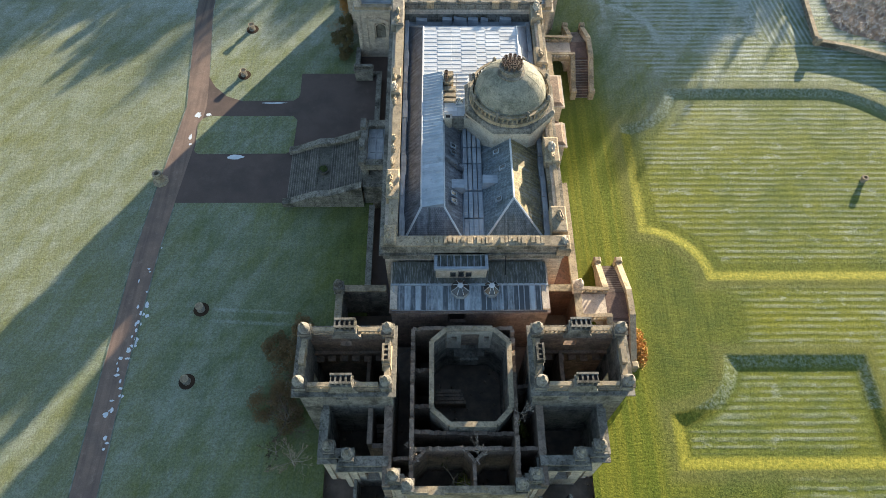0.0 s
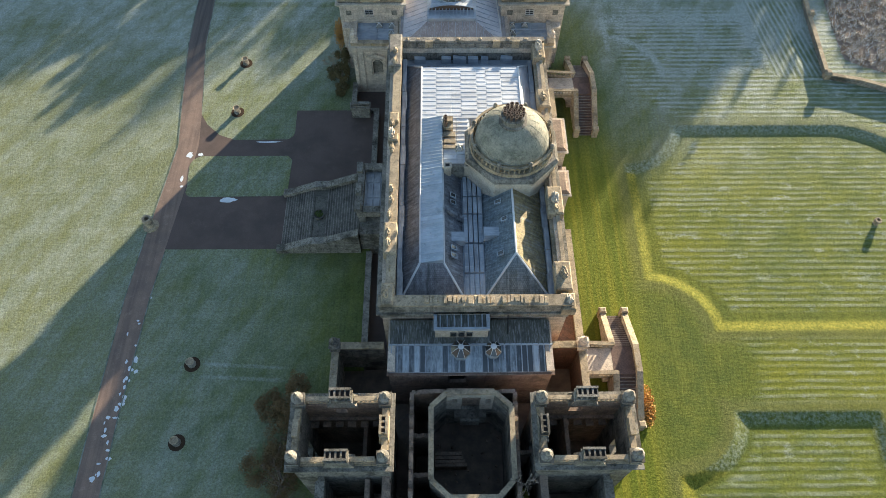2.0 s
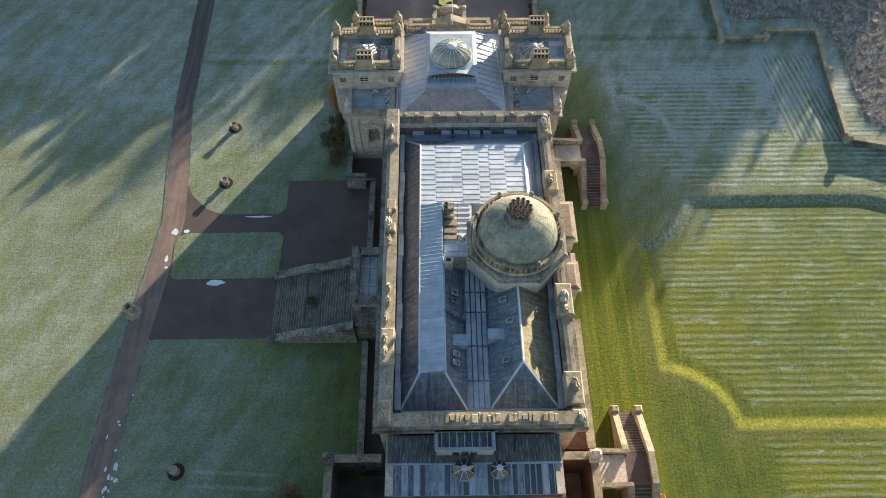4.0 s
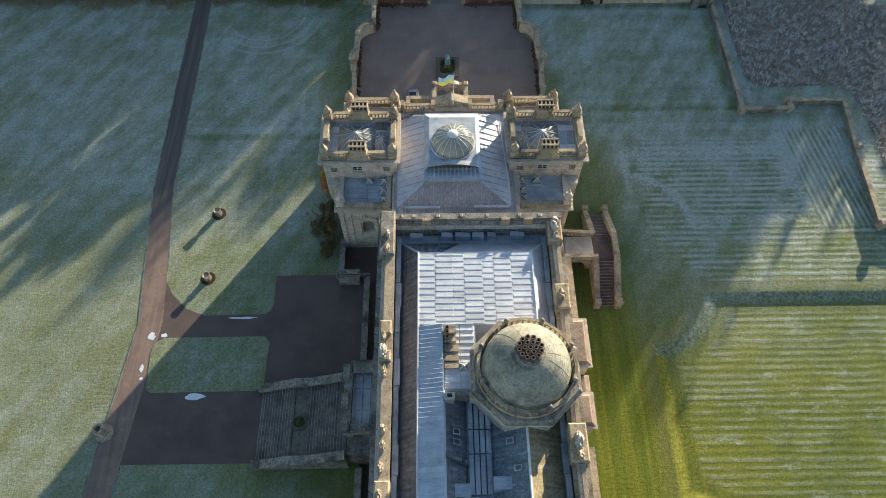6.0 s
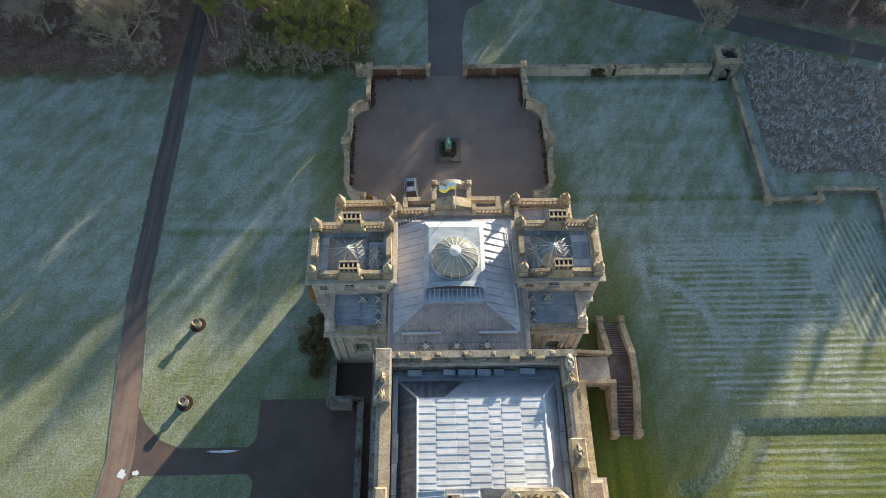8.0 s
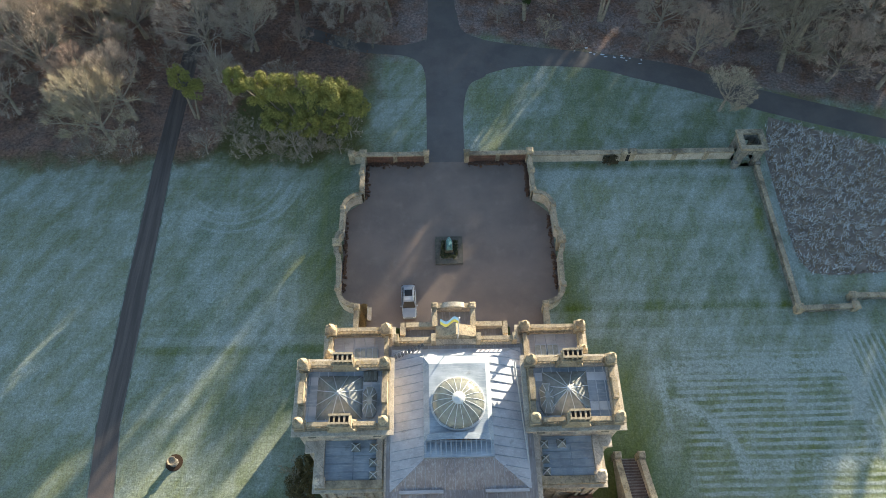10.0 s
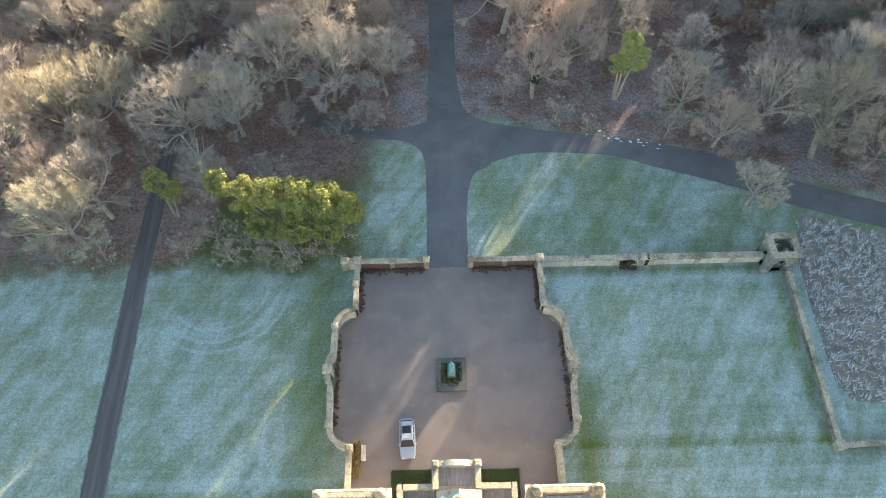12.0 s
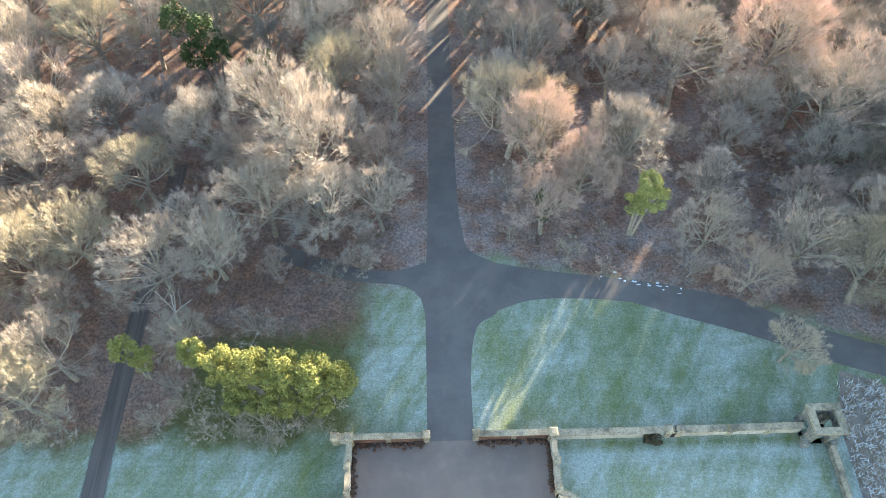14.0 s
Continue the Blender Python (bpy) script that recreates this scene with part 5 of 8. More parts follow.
# sunken area along the west front
AR = thing("sunken_area", "deep sunken basement area with stone retaining walls", "basement area", (-10, 60, -3), kind="structure")
bm = bmesh.new()
box(bm, -14.6, -8.3, 36.5, 83, -3.0, -1.3)
part("area_floor", bm, TARMAC, AR)
for x0, x1, y0, y1 in ((-11.55, -11.0, 36.5, 52.5), (-11.55, -11.0, 64.2, 77.3), (-15.0, -14.5, 77.2, 83.0), (-14.5, -11.0, 77.2, 77.7)):
    bm = bmesh.new()
    box(bm, x0, x1, y0, y1, -3, 0.35)
    w = part("retaining_wall", bm, GREY, AR)
    bm = bmesh.new()
    box(bm, x0 - 0.12, x1 + 0.12, y0 - 0.02, y1 + 0.02, 0.35, 0.55)
    part("coping", bm, GREY, w)
bm = bmesh.new()
box(bm, -14.9, -12.2, 76.2, 77.18, 0, 2.1)
box(bm, -15.05, -12.05, 76.05, 77.3, 2.1, 2.35)
part("gate_lodge", bm, GREY, AR, "small balustraded stone block")
balustrade(AR, (-14.9, 76.5), (-12.2, 76.5), 2.35, 0.7, material=GREY)

# ---- north wing ----
NW = thing("north_wing", "entrance wing with twin pavilions, lead roofs and a glazed cupola", "mansion wing", (0.1, 90, 0))


def pavilion(parent, s, cx, z, y0, y1, roofed):
    """A square pavilion with balustrades, pinnacles and chimneys; s: -1 west, 1 east."""
    xo, xi = cx + s * 16.5, cx + s * 7.2
    a, b = min(xo, xi), max(xo, xi)
    stone_mat = BUFF if roofed else GREY
    hole = [(a + 3.6, a + 4.9, ((z - 2.6, z - 1.4),))]
    t = 0.7
    bm = bmesh.new()
    wall_run(bm, "x", y0, a, b, t, -3, z, hole)
    part("wall", bm, stone_mat, parent, "south wall of a pavilion")
    bm = bmesh.new()
    wall_run(bm, "x", y1, a, b, -t, -3, z, hole)
    part("wall", bm, BUFF if roofed else RUIN, parent)
    for x, k in ((a, 1), (b, -1)):
        cols = [(y0 + 2.4, y0 + 3.7, ((1.2, 4.0), (5.6, 8.4)))]
        bm = bmesh.new()
        wall_run(bm, "y", x, y0 + t, y1 - t, k * t, -3, z, cols)
        part("wall", bm, stone_mat, parent)
    for px in (a + 0.7, b - 1.9):
        bm = bmesh.new()
        box(bm, px, px + 1.2, y0 - 0.07, y0 + 0.02, z - 2.5, z - 1.3)
        part("wall_panel", bm, stone_mat, parent)
        bm = bmesh.new()
        box(bm, px + 0.2, px + 1.0, y0 - 0.12, y0 - 0.06, z - 2.3, z - 1.5)
        part("carved_panel", bm, GREY, parent)
    if roofed:
        window(parent, "x", y0, a + 3.6, a + 4.9, z - 2.6, z - 1.4, 1, (1, 2))
    for nm, o, z0, z1 in (("cornice_bed", 0.25, z - 0.62, z - 0.35), ("cornice", 0.5, z - 0.35, z - 0.1)):
        bm = bmesh.new()
        ring(bm, (a - o, b + o, y0 - o, y1 + o), (a + 0.1, b - 0.1, y0 + 0.1, y1 - 0.1), z0, z1)
        part(nm, bm, GREY if not roofed else PALE, parent)
    bm = bmesh.new()
    ring(bm, (a, b, y0, y1), (a + 0.6, b - 0.6, y0 + 0.6, y1 - 0.6), z - 0.1, z + 0.12)
    part("wall_head", bm, COPING, parent)
    m = (a + b) / 2
    for y in (y0 + 0.4, y1 - 0.4):
        balustrade(parent, (a + 1.2, y), (m - 1.2, y), z + 0.1, material=COPING)
        balustrade(parent, (m + 1.2, y), (b - 1.2, y), z + 0.1, material=COPING)
        chimney(parent, m, y, z + 0.1, "x", 2.0, 0.95, 2.3, material=COPING if roofed else GREY)
    for x in (a + 0.4, b - 0.4):
        for ya, yb, h in ((y0 + 1.2, y0 + 2.5, 0.5), (y0 + 2.5, y1 - 2.4, 1.1), (y1 - 2.4, y1 - 1.2, 0.5)):
            bm = bmesh.new()
            box(bm, x - 0.28, x + 0.28, ya, yb - 0.03, z + 0.1, z + 0.1 + h)
            part("blocking_stone", bm, COPING, parent)
        for y in (y0 + 0.5, y1 - 0.5):
            finial(parent, x, y, z + 0.1, 0.9 if roofed else 1.0, COPING if roofed else GREY)
    return a, b


NZ = 12.0
for s in (-1, 1):
    a, b = pavilion(NW, s, 0.15, NZ, 87.6, 94.8, True)
    bm = bmesh.new()
    box(bm, a + 0.7, b - 0.7, 88.3, 94.1, 10.9, 11.3)
    part("roof", bm, LEAD, NW)
    m = (a + b) / 2
    for k in range(9):
        xr = a + 0.95 + k * (b - a - 1.9) / 8
        for ya, yb in ((88.34, 91.1), (91.2, 94.06)):
            bm = bmesh.new()
            tube(bm, (xr, ya, 11.31), (xr, yb, 11.31), 0.05, 0.05, 6)
            part("roof_roll", bm, LEAD_PALE if k % 3 else LEAD, NW)
    for ya in (89.4, 92.6):
        bm = bmesh.new()
        box(bm, a + 0.75, b - 0.75, ya, ya + 0.9, 11.3, 11.315)
        part("lead_patch", bm, LEAD_PALE, NW)
    bm = bmesh.new()
    frustum(bm, (m - 2.9, m + 1.9, 88.9, 93.6, 11.3), (m - 0.55, m - 0.45, 91.2, 91.3, 12.9))
    part("glazed_pyramid", bm, SKYLIGHT, NW, "broken glazed pyramid roof light")
    bm = bmesh.new()
    for k in range(4):
        f = k / 3
        tube(bm, (m - 2.9 + 4.8 * f, 88.9, 11.35), (m - 0.5, 91.25, 12.95), 0.05, 0.05, 4)
        tube(bm, (m - 2.9 + 4.8 * f, 93.6, 11.35), (m - 0.5, 91.25, 12.95), 0.05, 0.05, 4)
        tube(bm, (m - 2.9, 88.9 + 4.7 * f, 11.35), (m - 0.5, 91.25, 12.95), 0.05, 0.05, 4)
        tube(bm, (m + 1.9, 88.9 + 4.7 * f, 11.35), (m - 0.5, 91.25, 12.95), 0.05, 0.05, 4)
    part("glazing", bm, LEAD_PALE, NW)
    ox = b - 2.0 if s < 0 else a + 2.0
    bm = bmesh.new()
    prism(bm, [(ox + 0.75 * u, 90.6 + 1.6 * v) for u, v in ((-0.5, -1), (0.5, -1), (1, -0.6), (1, 0.6), (0.5, 1), (-0.5, 1), (-1, 0.6), (-1, -0.6))], 11.3, 11.8)
    part("roof_light_curb", bm, LEAD, NW)
    bm = bmesh.new()
    prism(bm, [(ox + 0.72 * u, 90.6 + 1.55 * v) for u, v in ((-0.5, -1), (0.5, -1), (1, -0.6), (1, 0.6), (0.5, 1), (-0.5, 1), (-1, 0.6), (-1, -0.6))], 11.8, 12.3, 0.35)
    part("roof_light_glass", bm, SKYLIGHT, NW)
    bm = bmesh.new()
    for u, v in ((-0.5, -1), (0.5, -1), (1, -0.6), (1, 0.6), (0.5, 1), (-0.5, 1), (-1, 0.6), (-1, -0.6), (-1, 0), (1, 0)):
        tube(bm, (ox + 0.74 * u, 90.6 + 1.58 * v, 11.8), (ox + 0.27 * u, 90.6 + 0.6 * v, 12.33), 0.045, 0.045, 4)
    part("glazing", bm, LEAD_PALE, NW)
    if s < 0:
        bm = bmesh.new()
        box(bm, ox - 0.7, ox + 0.7, 92.9, 93.9, 11.3, 11.6)
        frustum(bm, (ox - 0.75, ox + 0.75, 92.85, 93.95, 11.6), (ox - 0.68, ox + 0.68, 92.92, 93.88, 11.7))
        part("roof_hatch", bm, LEAD_MOSS, NW)


def low_wing(parent, x0, x1, y0, y1, z, south, roofed, mat):
    """A lower wing in front of or behind a pavilion, with a parapet; south: whether its long face looks south."""
    t = 0.65
    face = y0 if south else y1
    k = 1 if south else -1
    w = x1 - x0
    holes = [(x0 + w * 0.42, x0 + w * 0.42 + 1.5, ((2.6, 5.6),))]
    bm = bmesh.new()
    wall_run(bm, "x", face, x0, x1, k * t, -3, z, holes)
    part("wall", bm, mat, parent)
    ya, yb = (y0 + t, y1) if south else (y0, y1 - t)
    for x, q in ((x0, 1), (x1, -1)):
        bm = bmesh.new()
        wall_run(bm, "y", x, ya, yb, q * t, -3, z)
        part("wall", bm, mat, parent)
    yo = y1 if south else y0
    for nm, z0, z1, p in (("cornice_bed", z - 0.9, z - 0.6, 0.2), ("cornice", z - 0.6, z - 0.35, 0.42)):
        bm = bmesh.new()
        far = sorted((face - k * p, yo))
        near = sorted((face + k * 0.1, yo - k * 0.02))
        ring(bm, (x0 - p, x1 + p, *far), (x0 + 0.1, x1 - 0.1, *near), z0, z1)
        part(nm, bm, PALE if mat is BUFF else mat, parent)
    for i in range(2):
        for px in (x0 + 0.15 + i * 0.95, x1 - 0.6 - i * 0.95):
            bm = bmesh.new()
            box(bm, px, px + 0.45, *sorted((face - k * 0.16, face + k * 0.05)), -0.5, z - 0.9)
            part("pilaster", bm, mat, parent)
    bm = bmesh.new()
    box(bm, x0 - 0.1, x1 + 0.1, *sorted((face - k * 0.1, face + k * 0.7)), z - 0.35, z + 0.15)
    part("parapet", bm, COPING if roofed else GREY, parent)
    if roofed:
        bm = bmesh.new()
        box(bm, x0 + t, x1 - t, *sorted((face + k * t, y1 if south else y0)), z - 0.9, z - 0.45)
        part("roof", bm, LEAD, parent, "blue lead flat roof")
        for i in range(5):
            yy = min(face, y1 if south else y0) + 0.8 + i * 0.85
            if yy + 0.8 < max(face, y1 if south else y0):
                for xa, xb in ((x0 + t + 0.1, (x0 + x1) / 2 + 0.3), ((x0 + x1) / 2 + 0.36, x1 - t - 0.05)):
                    bm = bmesh.new()
                    frustum(bm, (xa, xb, yy, yy + 0.82, z - 0.45), (xa + 0.03, xb - 0.03, yy + 0.05, yy + 0.76, z - 0.38))
                    part("lead_sheet", bm, LEAD, parent)
    bm = bmesh.new()
    hx = holes[0][0] + 0.75
    arch = [(hx - 0.75, 2.6), (hx + 0.75, 2.6)] + [(hx + 0.75 * math.cos(math.pi * j / 8), 4.85 + 0.75 * math.sin(math.pi * j / 8)) for j in range(9)]
    lo = [bm.verts.new((u, face + k * 0.34, v)) for u, v in arch]
    hi = [bm.verts.new((u, face + k * 0.42, v)) for u, v in arch]
    bm.faces.new(lo)
    bm.faces.new(hi[::-1])
    for j in range(len(arch)):
        bm.faces.new((lo[j], lo[(j + 1) % len(arch)], hi[(j + 1) % len(arch)], hi[j]))
    part("niche_back", bm, GREY, parent)
    bm = bmesh.new()
    for j in range(8):
        p, q = ((hx + 0.82 * math.cos(math.pi * e / 8), face - k * 0.05, 4.85 + 0.82 * math.sin(math.pi * e / 8)) for e in (j, j + 1))
        tube(bm, p, q, 0.11, 0.11, 4)
    part("niche_arch", bm, mat, parent)
    for px in (hx - 1.25, hx + 0.95):
        bm = bmesh.new()
        box(bm, px, px + 0.3, *sorted((face - k * 0.2, face + k * 0.05)), 2.0, 5.9)
        part("niche_pilaster", bm, mat, parent)


for s in (-1, 1):
    x0, x1 = sorted((0.15 + s * 14.7, 0.15 + s * 8.0))
    low_wing(NW, x0, x1, 82.7, 87.6, 8.6, True, True, BUFF)
    # outer shoulder and blind arch
    xa, xb = sorted((0.15 + s * 15.9, 0.15 + s * 14.7))
    bm = bmesh.new()
    box(bm, xa, xb, 86.6, 87.55, -1, 7.9)
    box(bm, xa - 0.25, xb + 0.25, 86.35, 87.55, 7.9, 8.3)
    part("shoulder", bm, BUFF, NW)
    finial(NW, 0.15 + s * 14.3, 83.2, 8.7, 0.85, BUFF)
    cxw = (x0 + x1) / 2
    bm = bmesh.new()
    prism(bm, [(cxw - 1.4, 82.3), (cxw + 1.4, 82.3), (cxw + 1.4, 82.66), (cxw - 1.4, 82.66)], 6.0, 6.25)
    wedge(bm, (cxw - 1.4, 82.5), (cxw, 82.5), 0.2, 6.3, 6.85, low=6.25)
    wedge(bm, (cxw, 82.5), (cxw + 1.4, 82.5), 0.2, 6.85, 6.3, low=6.25)
    part("door_pediment", bm, BUFF, NW)
    for x, y in ((0.15 + s * 8.9, 86.7), (0.15 + s * 8.9, 85.2), (0.15 + s * 8.9, 83.9), (0.15 + s * 10.8, 86.8)):
        bm = bmesh.new()
        frustum(bm, (x - 0.5, x + 0.5, y - 0.45, y + 0.45, 8.15), (x - 0.46, x + 0.46, y - 0.41, y + 0.41, 8.5))
        frustum(bm, (x - 0.46, x + 0.46, y - 0.41, y + 0.41, 8.5), (x - 0.04, x + 0.04, y - 0.04, y + 0.04, 8.95))
        part("pyramid_skylight", bm, SKYLIGHT, NW)
        bm = bmesh.new()
        for u in (-1, 1):
            for v in (-1, 1):
                tube(bm, (x + 0.47 * u, y + 0.42 * v, 8.5), (x, y, 8.98), 0.045, 0.045, 4)
        part("glazing", bm, LEAD_PALE, NW)
    # court-side wings
    x0, x1 = sorted((0.15 + s * 14.4, 0.15 + s * 7.2))
    low_wing(NW, x0, x1, 94.8, 99.8, 9.2, False, False, BUFF)
    bm = bmesh.new()
    box(bm, x0 + 0.65, x1 - 0.65, 94.8, 99.1, 8.2, 8.6)
    part("roof", bm, LEAD_MAUVE, NW)
    for i in range(5):
        for ya, yb in ((94.9, 96.9), (96.96, 99.0)):
            bm = bmesh.new()
            frustum(bm, (x0 + 0.7 + i * 1.15, x0 + 1.8 + i * 1.15, ya, yb, 8.6), (x0 + 0.75 + i * 1.15, x0 + 1.75 + i * 1.15, ya, yb, 8.66))
            part("lead_sheet", bm, LEAD_MAUVE, NW)
    for k in range(2):
        xs = (-11.2 if s < 0 else 9.05) + k * 1.36
        bm = bmesh.new()
        wedge(bm, (xs + 0.64, 95.15), (xs + 0.64, 97.75), 0.64, 9.0, 8.85, low=8.64)
        cl = part("patent_roof_light", bm, LEAD, NW, "flat glazed roof light in a lead curb")
        for m in range(2):
            bm = bmesh.new()
            wedge(bm, (xs + 0.34 + m * 0.6, 95.25), (xs + 0.34 + m * 0.6, 97.65), 0.26, 9.035, 8.89, thick=0.03)
            part("pane", bm, SKYLIGHT, cl)
    balustrade(NW, (x0 + 1.2, 99.4), (x1 - 1.2, 99.4), 9.3)
    for x in (x0 + 0.5, x1 - 0.5):
        finial(NW, x, 99.3, 9.3, 0.95, COPING)
        bm = bmesh.new()
        bar(bm, (x, 95.6), (x, 98.6), 0.24, 9.2, 10.1)
        part("blocking_course", bm, COPING, NW)
    finial(NW, 0.15 + s * 13.9, 96.4, 9.3, 0.85, COPING)
# central roof
bm = bmesh.new()
box(bm, -7.6, 8.4, 77.62, 98.2, -3, 9.3)
part("core", bm, BUFF, NW)
bm = bmesh.new()
frustum(bm, (-7.4, 7.9, 78.0, 97.6, 9.3), (-7.4, 7.9, 78.0, 97.6, 9.42))
part("roof", bm, LEAD_WARM, NW, "brownish lead roof flat")
for i in range(4):
    for k in range(3):
        xa, ya = -6.9 + i * 3.6, 78.1 + k * 1.35
        bm = bmesh.new()
        frustum(bm, (xa, xa + 3.54, ya, ya + 1.32, 9.42), (xa + 0.04, xa + 3.5, ya + 0.04, ya + 1.28, 9.47))
        part("lead_sheet", bm, LEAD_MAUVE if k == 0 else LEAD_WARM, NW)
bm = bmesh.new()
frustum(bm, (-7.0, 7.3, 82.0, 97.2, 9.42), (-3.5, 3.6, 84.9, 95.7, 10.75))
pyr = part("hipped_lead_roof", bm, LEAD_MAUVE, NW, "hipped lead roof with standing rolls")
bm = bmesh.new()
q = [bm.verts.new(p) for p in ((-6.9, 81.98, 9.44), (7.2, 81.98, 9.44), (3.6, 84.88, 10.78), (-3.5, 84.88, 10.78), (-6.9, 82.1, 9.40), (7.2, 82.1, 9.40), (3.6, 84.95, 10.7), (-3.5, 84.95, 10.7))]
for f in ((0, 1, 2, 3), (7, 6, 5, 4), (0, 4, 5, 1), (1, 5, 6, 2), (2, 6, 7, 3), (3, 7, 4, 0)):
    bm.faces.new([q[i] for i in f])
part("south_slope", bm, LEAD_WARM, pyr, "brown-streaked lead slope")
for x0, x1 in ((-6.0, -1.6), (2.6, 7.0)):
    bm = bmesh.new()
    bar(bm, (x0, 81.9), (x1, 81.9), 0.16, 9.42, 9.8)
    part("kerb", bm, LEAD_MAUVE, pyr)
for i in range(15):
    y = 83.0 + i * 0.98
    t0 = min(1.0, (y - 82.0) / 2.9)
    t1 = min(1.0, (97.2 - y) / 1.5)
    t = max(0.05, min(t0, t1))
    for s in (-1, 1):
        xe, xt = 0.15 + s * 7.0, 0.15 + s * (7.0 - 3.45 * t)
        bm = bmesh.new()
        tube(bm, (xe, y, 9.45), (xt, y + 0.25, 9.45 + 1.33 * t), 0.06, 0.06, 4)
        part("roll", bm, LEAD, pyr)
for i in range(14):
    x = -6.4 + i * 1.0
    t = max(0.05, min(1.0, (7.1 - abs(x - 0.15)) / 3.5))
    bm = bmesh.new()
    tube(bm, (x, 82.05, 9.46), (x, 82.05 + 2.85 * t, 9.46 + 1.33 * t), 0.05, 0.05, 4)
    part("roll", bm, LEAD, pyr)
bm = bmesh.new()
box(bm, -3.5, 3.6, 84.9, 95.7, 10.7, 11.3)
for i in range(14):
    x = -3.3 + i * 0.51
    wedge(bm, (x, 84.85), (x, 86.5), 0.06, 11.2, 11.75)
frustum(bm, (-3.5, 3.6, 86.4, 95.6, 11.3), (-2.9, 3.1, 87.0, 94.6, 11.75))
part("cupola_base", bm, LEAD, NW)
def arch_strip(half, y0, y1, lift, thick, floor_z=None):
    """A segmental strip over the cupola's south side: bent sheet, or filled down to floor_z."""
    bm = bmesh.new()
    rows_ = []
    for e in range(13):
        k = e / 6 - 1
        z = 11.76 + lift + 0.55 * (1 - k * k)
        rows_.append([bm.verts.new((0.05 + half * k, y, zz)) for y, zz in ((y0, z), (y1, z), (y1, floor_z or z - thick), (y0, floor_z or z - thick))])
    for a, b in zip(rows_, rows_[1:]):
        for e in range(4):
            bm.faces.new((a[e], b[e], b[(e + 1) % 4], a[(e + 1) % 4]))
    bm.faces.new(rows_[0])
    bm.faces.new(rows_[-1][::-1])
    bmesh.ops.recalc_face_normals(bm, faces=bm.faces)
    return bm


part("arched_upstand", arch_strip(3.1, 86.55, 86.95, 0.0, 0.1, 11.3), TERRACOTTA, NW, "segmental brick upstand before the cupola")
part("arched_flashing", arch_strip(3.2, 86.43, 87.07, 0.12, 0.1), LEAD, NW)
bm = bmesh.new()
CXC, CYC = 0.1, 90.2
lathe(bm, CXC, CYC, [(2.85, 11.6), (2.85, 12.0), (2.7, 12.02)], 32)
curb = part("cupola_curb", bm, LEAD_PALE, NW)
bm = bmesh.new()
lathe(bm, CXC, CYC, [(2.7 * math.cos(math.pi / 2 * k / 9), 12.0 + 1.7 * math.sin(math.pi / 2 * k / 9)) for k in range(9)], 32)
part("cupola_glass", bm, DOME_GLASS, curb, "yellowed ribbed glass cupola", smooth=True)
bm = bmesh.new()
for i in range(18):
    a = 2 * math.pi * i / 18
    pts = [(CXC + 2.73 * math.cos(b) * math.cos(a), CYC + 2.73 * math.cos(b) * math.sin(a), 12.0 + 1.72 * math.sin(b)) for b in [math.pi / 2 * k / 8 for k in range(8)]]
    for p, q in zip(pts, pts[1:]):
        tube(bm, p, q, 0.034, 0.034, 4)
part("ribs", bm, LEAD_PALE, curb)
bm = bmesh.new()
lathe(bm, CXC, CYC, [(0.62, 13.58), (0.68, 13.75), (0.5, 13.9), (0.1, 14.0)], 20)
part("cap", bm, TIMBER, curb)
for x, y in ((-3.3, 80.0), (0.07, 80.0), (3.4, 80.0)):
    o8 = [(x + 0.95 * math.cos(radians(22.5 + 45 * i)), y + 0.95 * math.sin(radians(22.5 + 45 * i))) for i in range(8)]
    bm = bmesh.new()
    prism(bm, o8, 9.45, 9.85)
    sk = part("octagonal_skylight", bm, LEAD, NW, "small octagonal glazed skylight")
    bm = bmesh.new()
    prism(bm, o8, 9.85, 10.5, 0.3)
    part("glass", bm, DOME_GLASS, sk)
    bm = bmesh.new()
    for p in o8:
        tube(bm, (*p, 9.87), (x + (p[0] - x) * 0.3, y + (p[1] - y) * 0.3, 10.53), 0.03, 0.03, 4)
    lathe(bm, x, y, [(0.3, 10.48), (0.3, 10.56), (0.1, 10.62)], 8)
    part("glazing", bm, LEAD_MAUVE, sk)
bm = bmesh.new()
for i in range(10):
    wedge(bm, (-7.0 + i * 0.37, 96.0 + i * 0.12), (-6.8 + i * 0.37, 96.1 + i * 0.12), 0.2, 9.9 + 0.08 * i, 10.15 + 0.08 * i)
part("stepped_flashing", bm, SLATE_WARM, pyr)
bm = bmesh.new()
tube(bm, (7.2, 84.5, 9.6), (6.5, 95.4, 9.95), 0.07, 0.07, 6)
part("pipe", bm, TIMBER, NW)
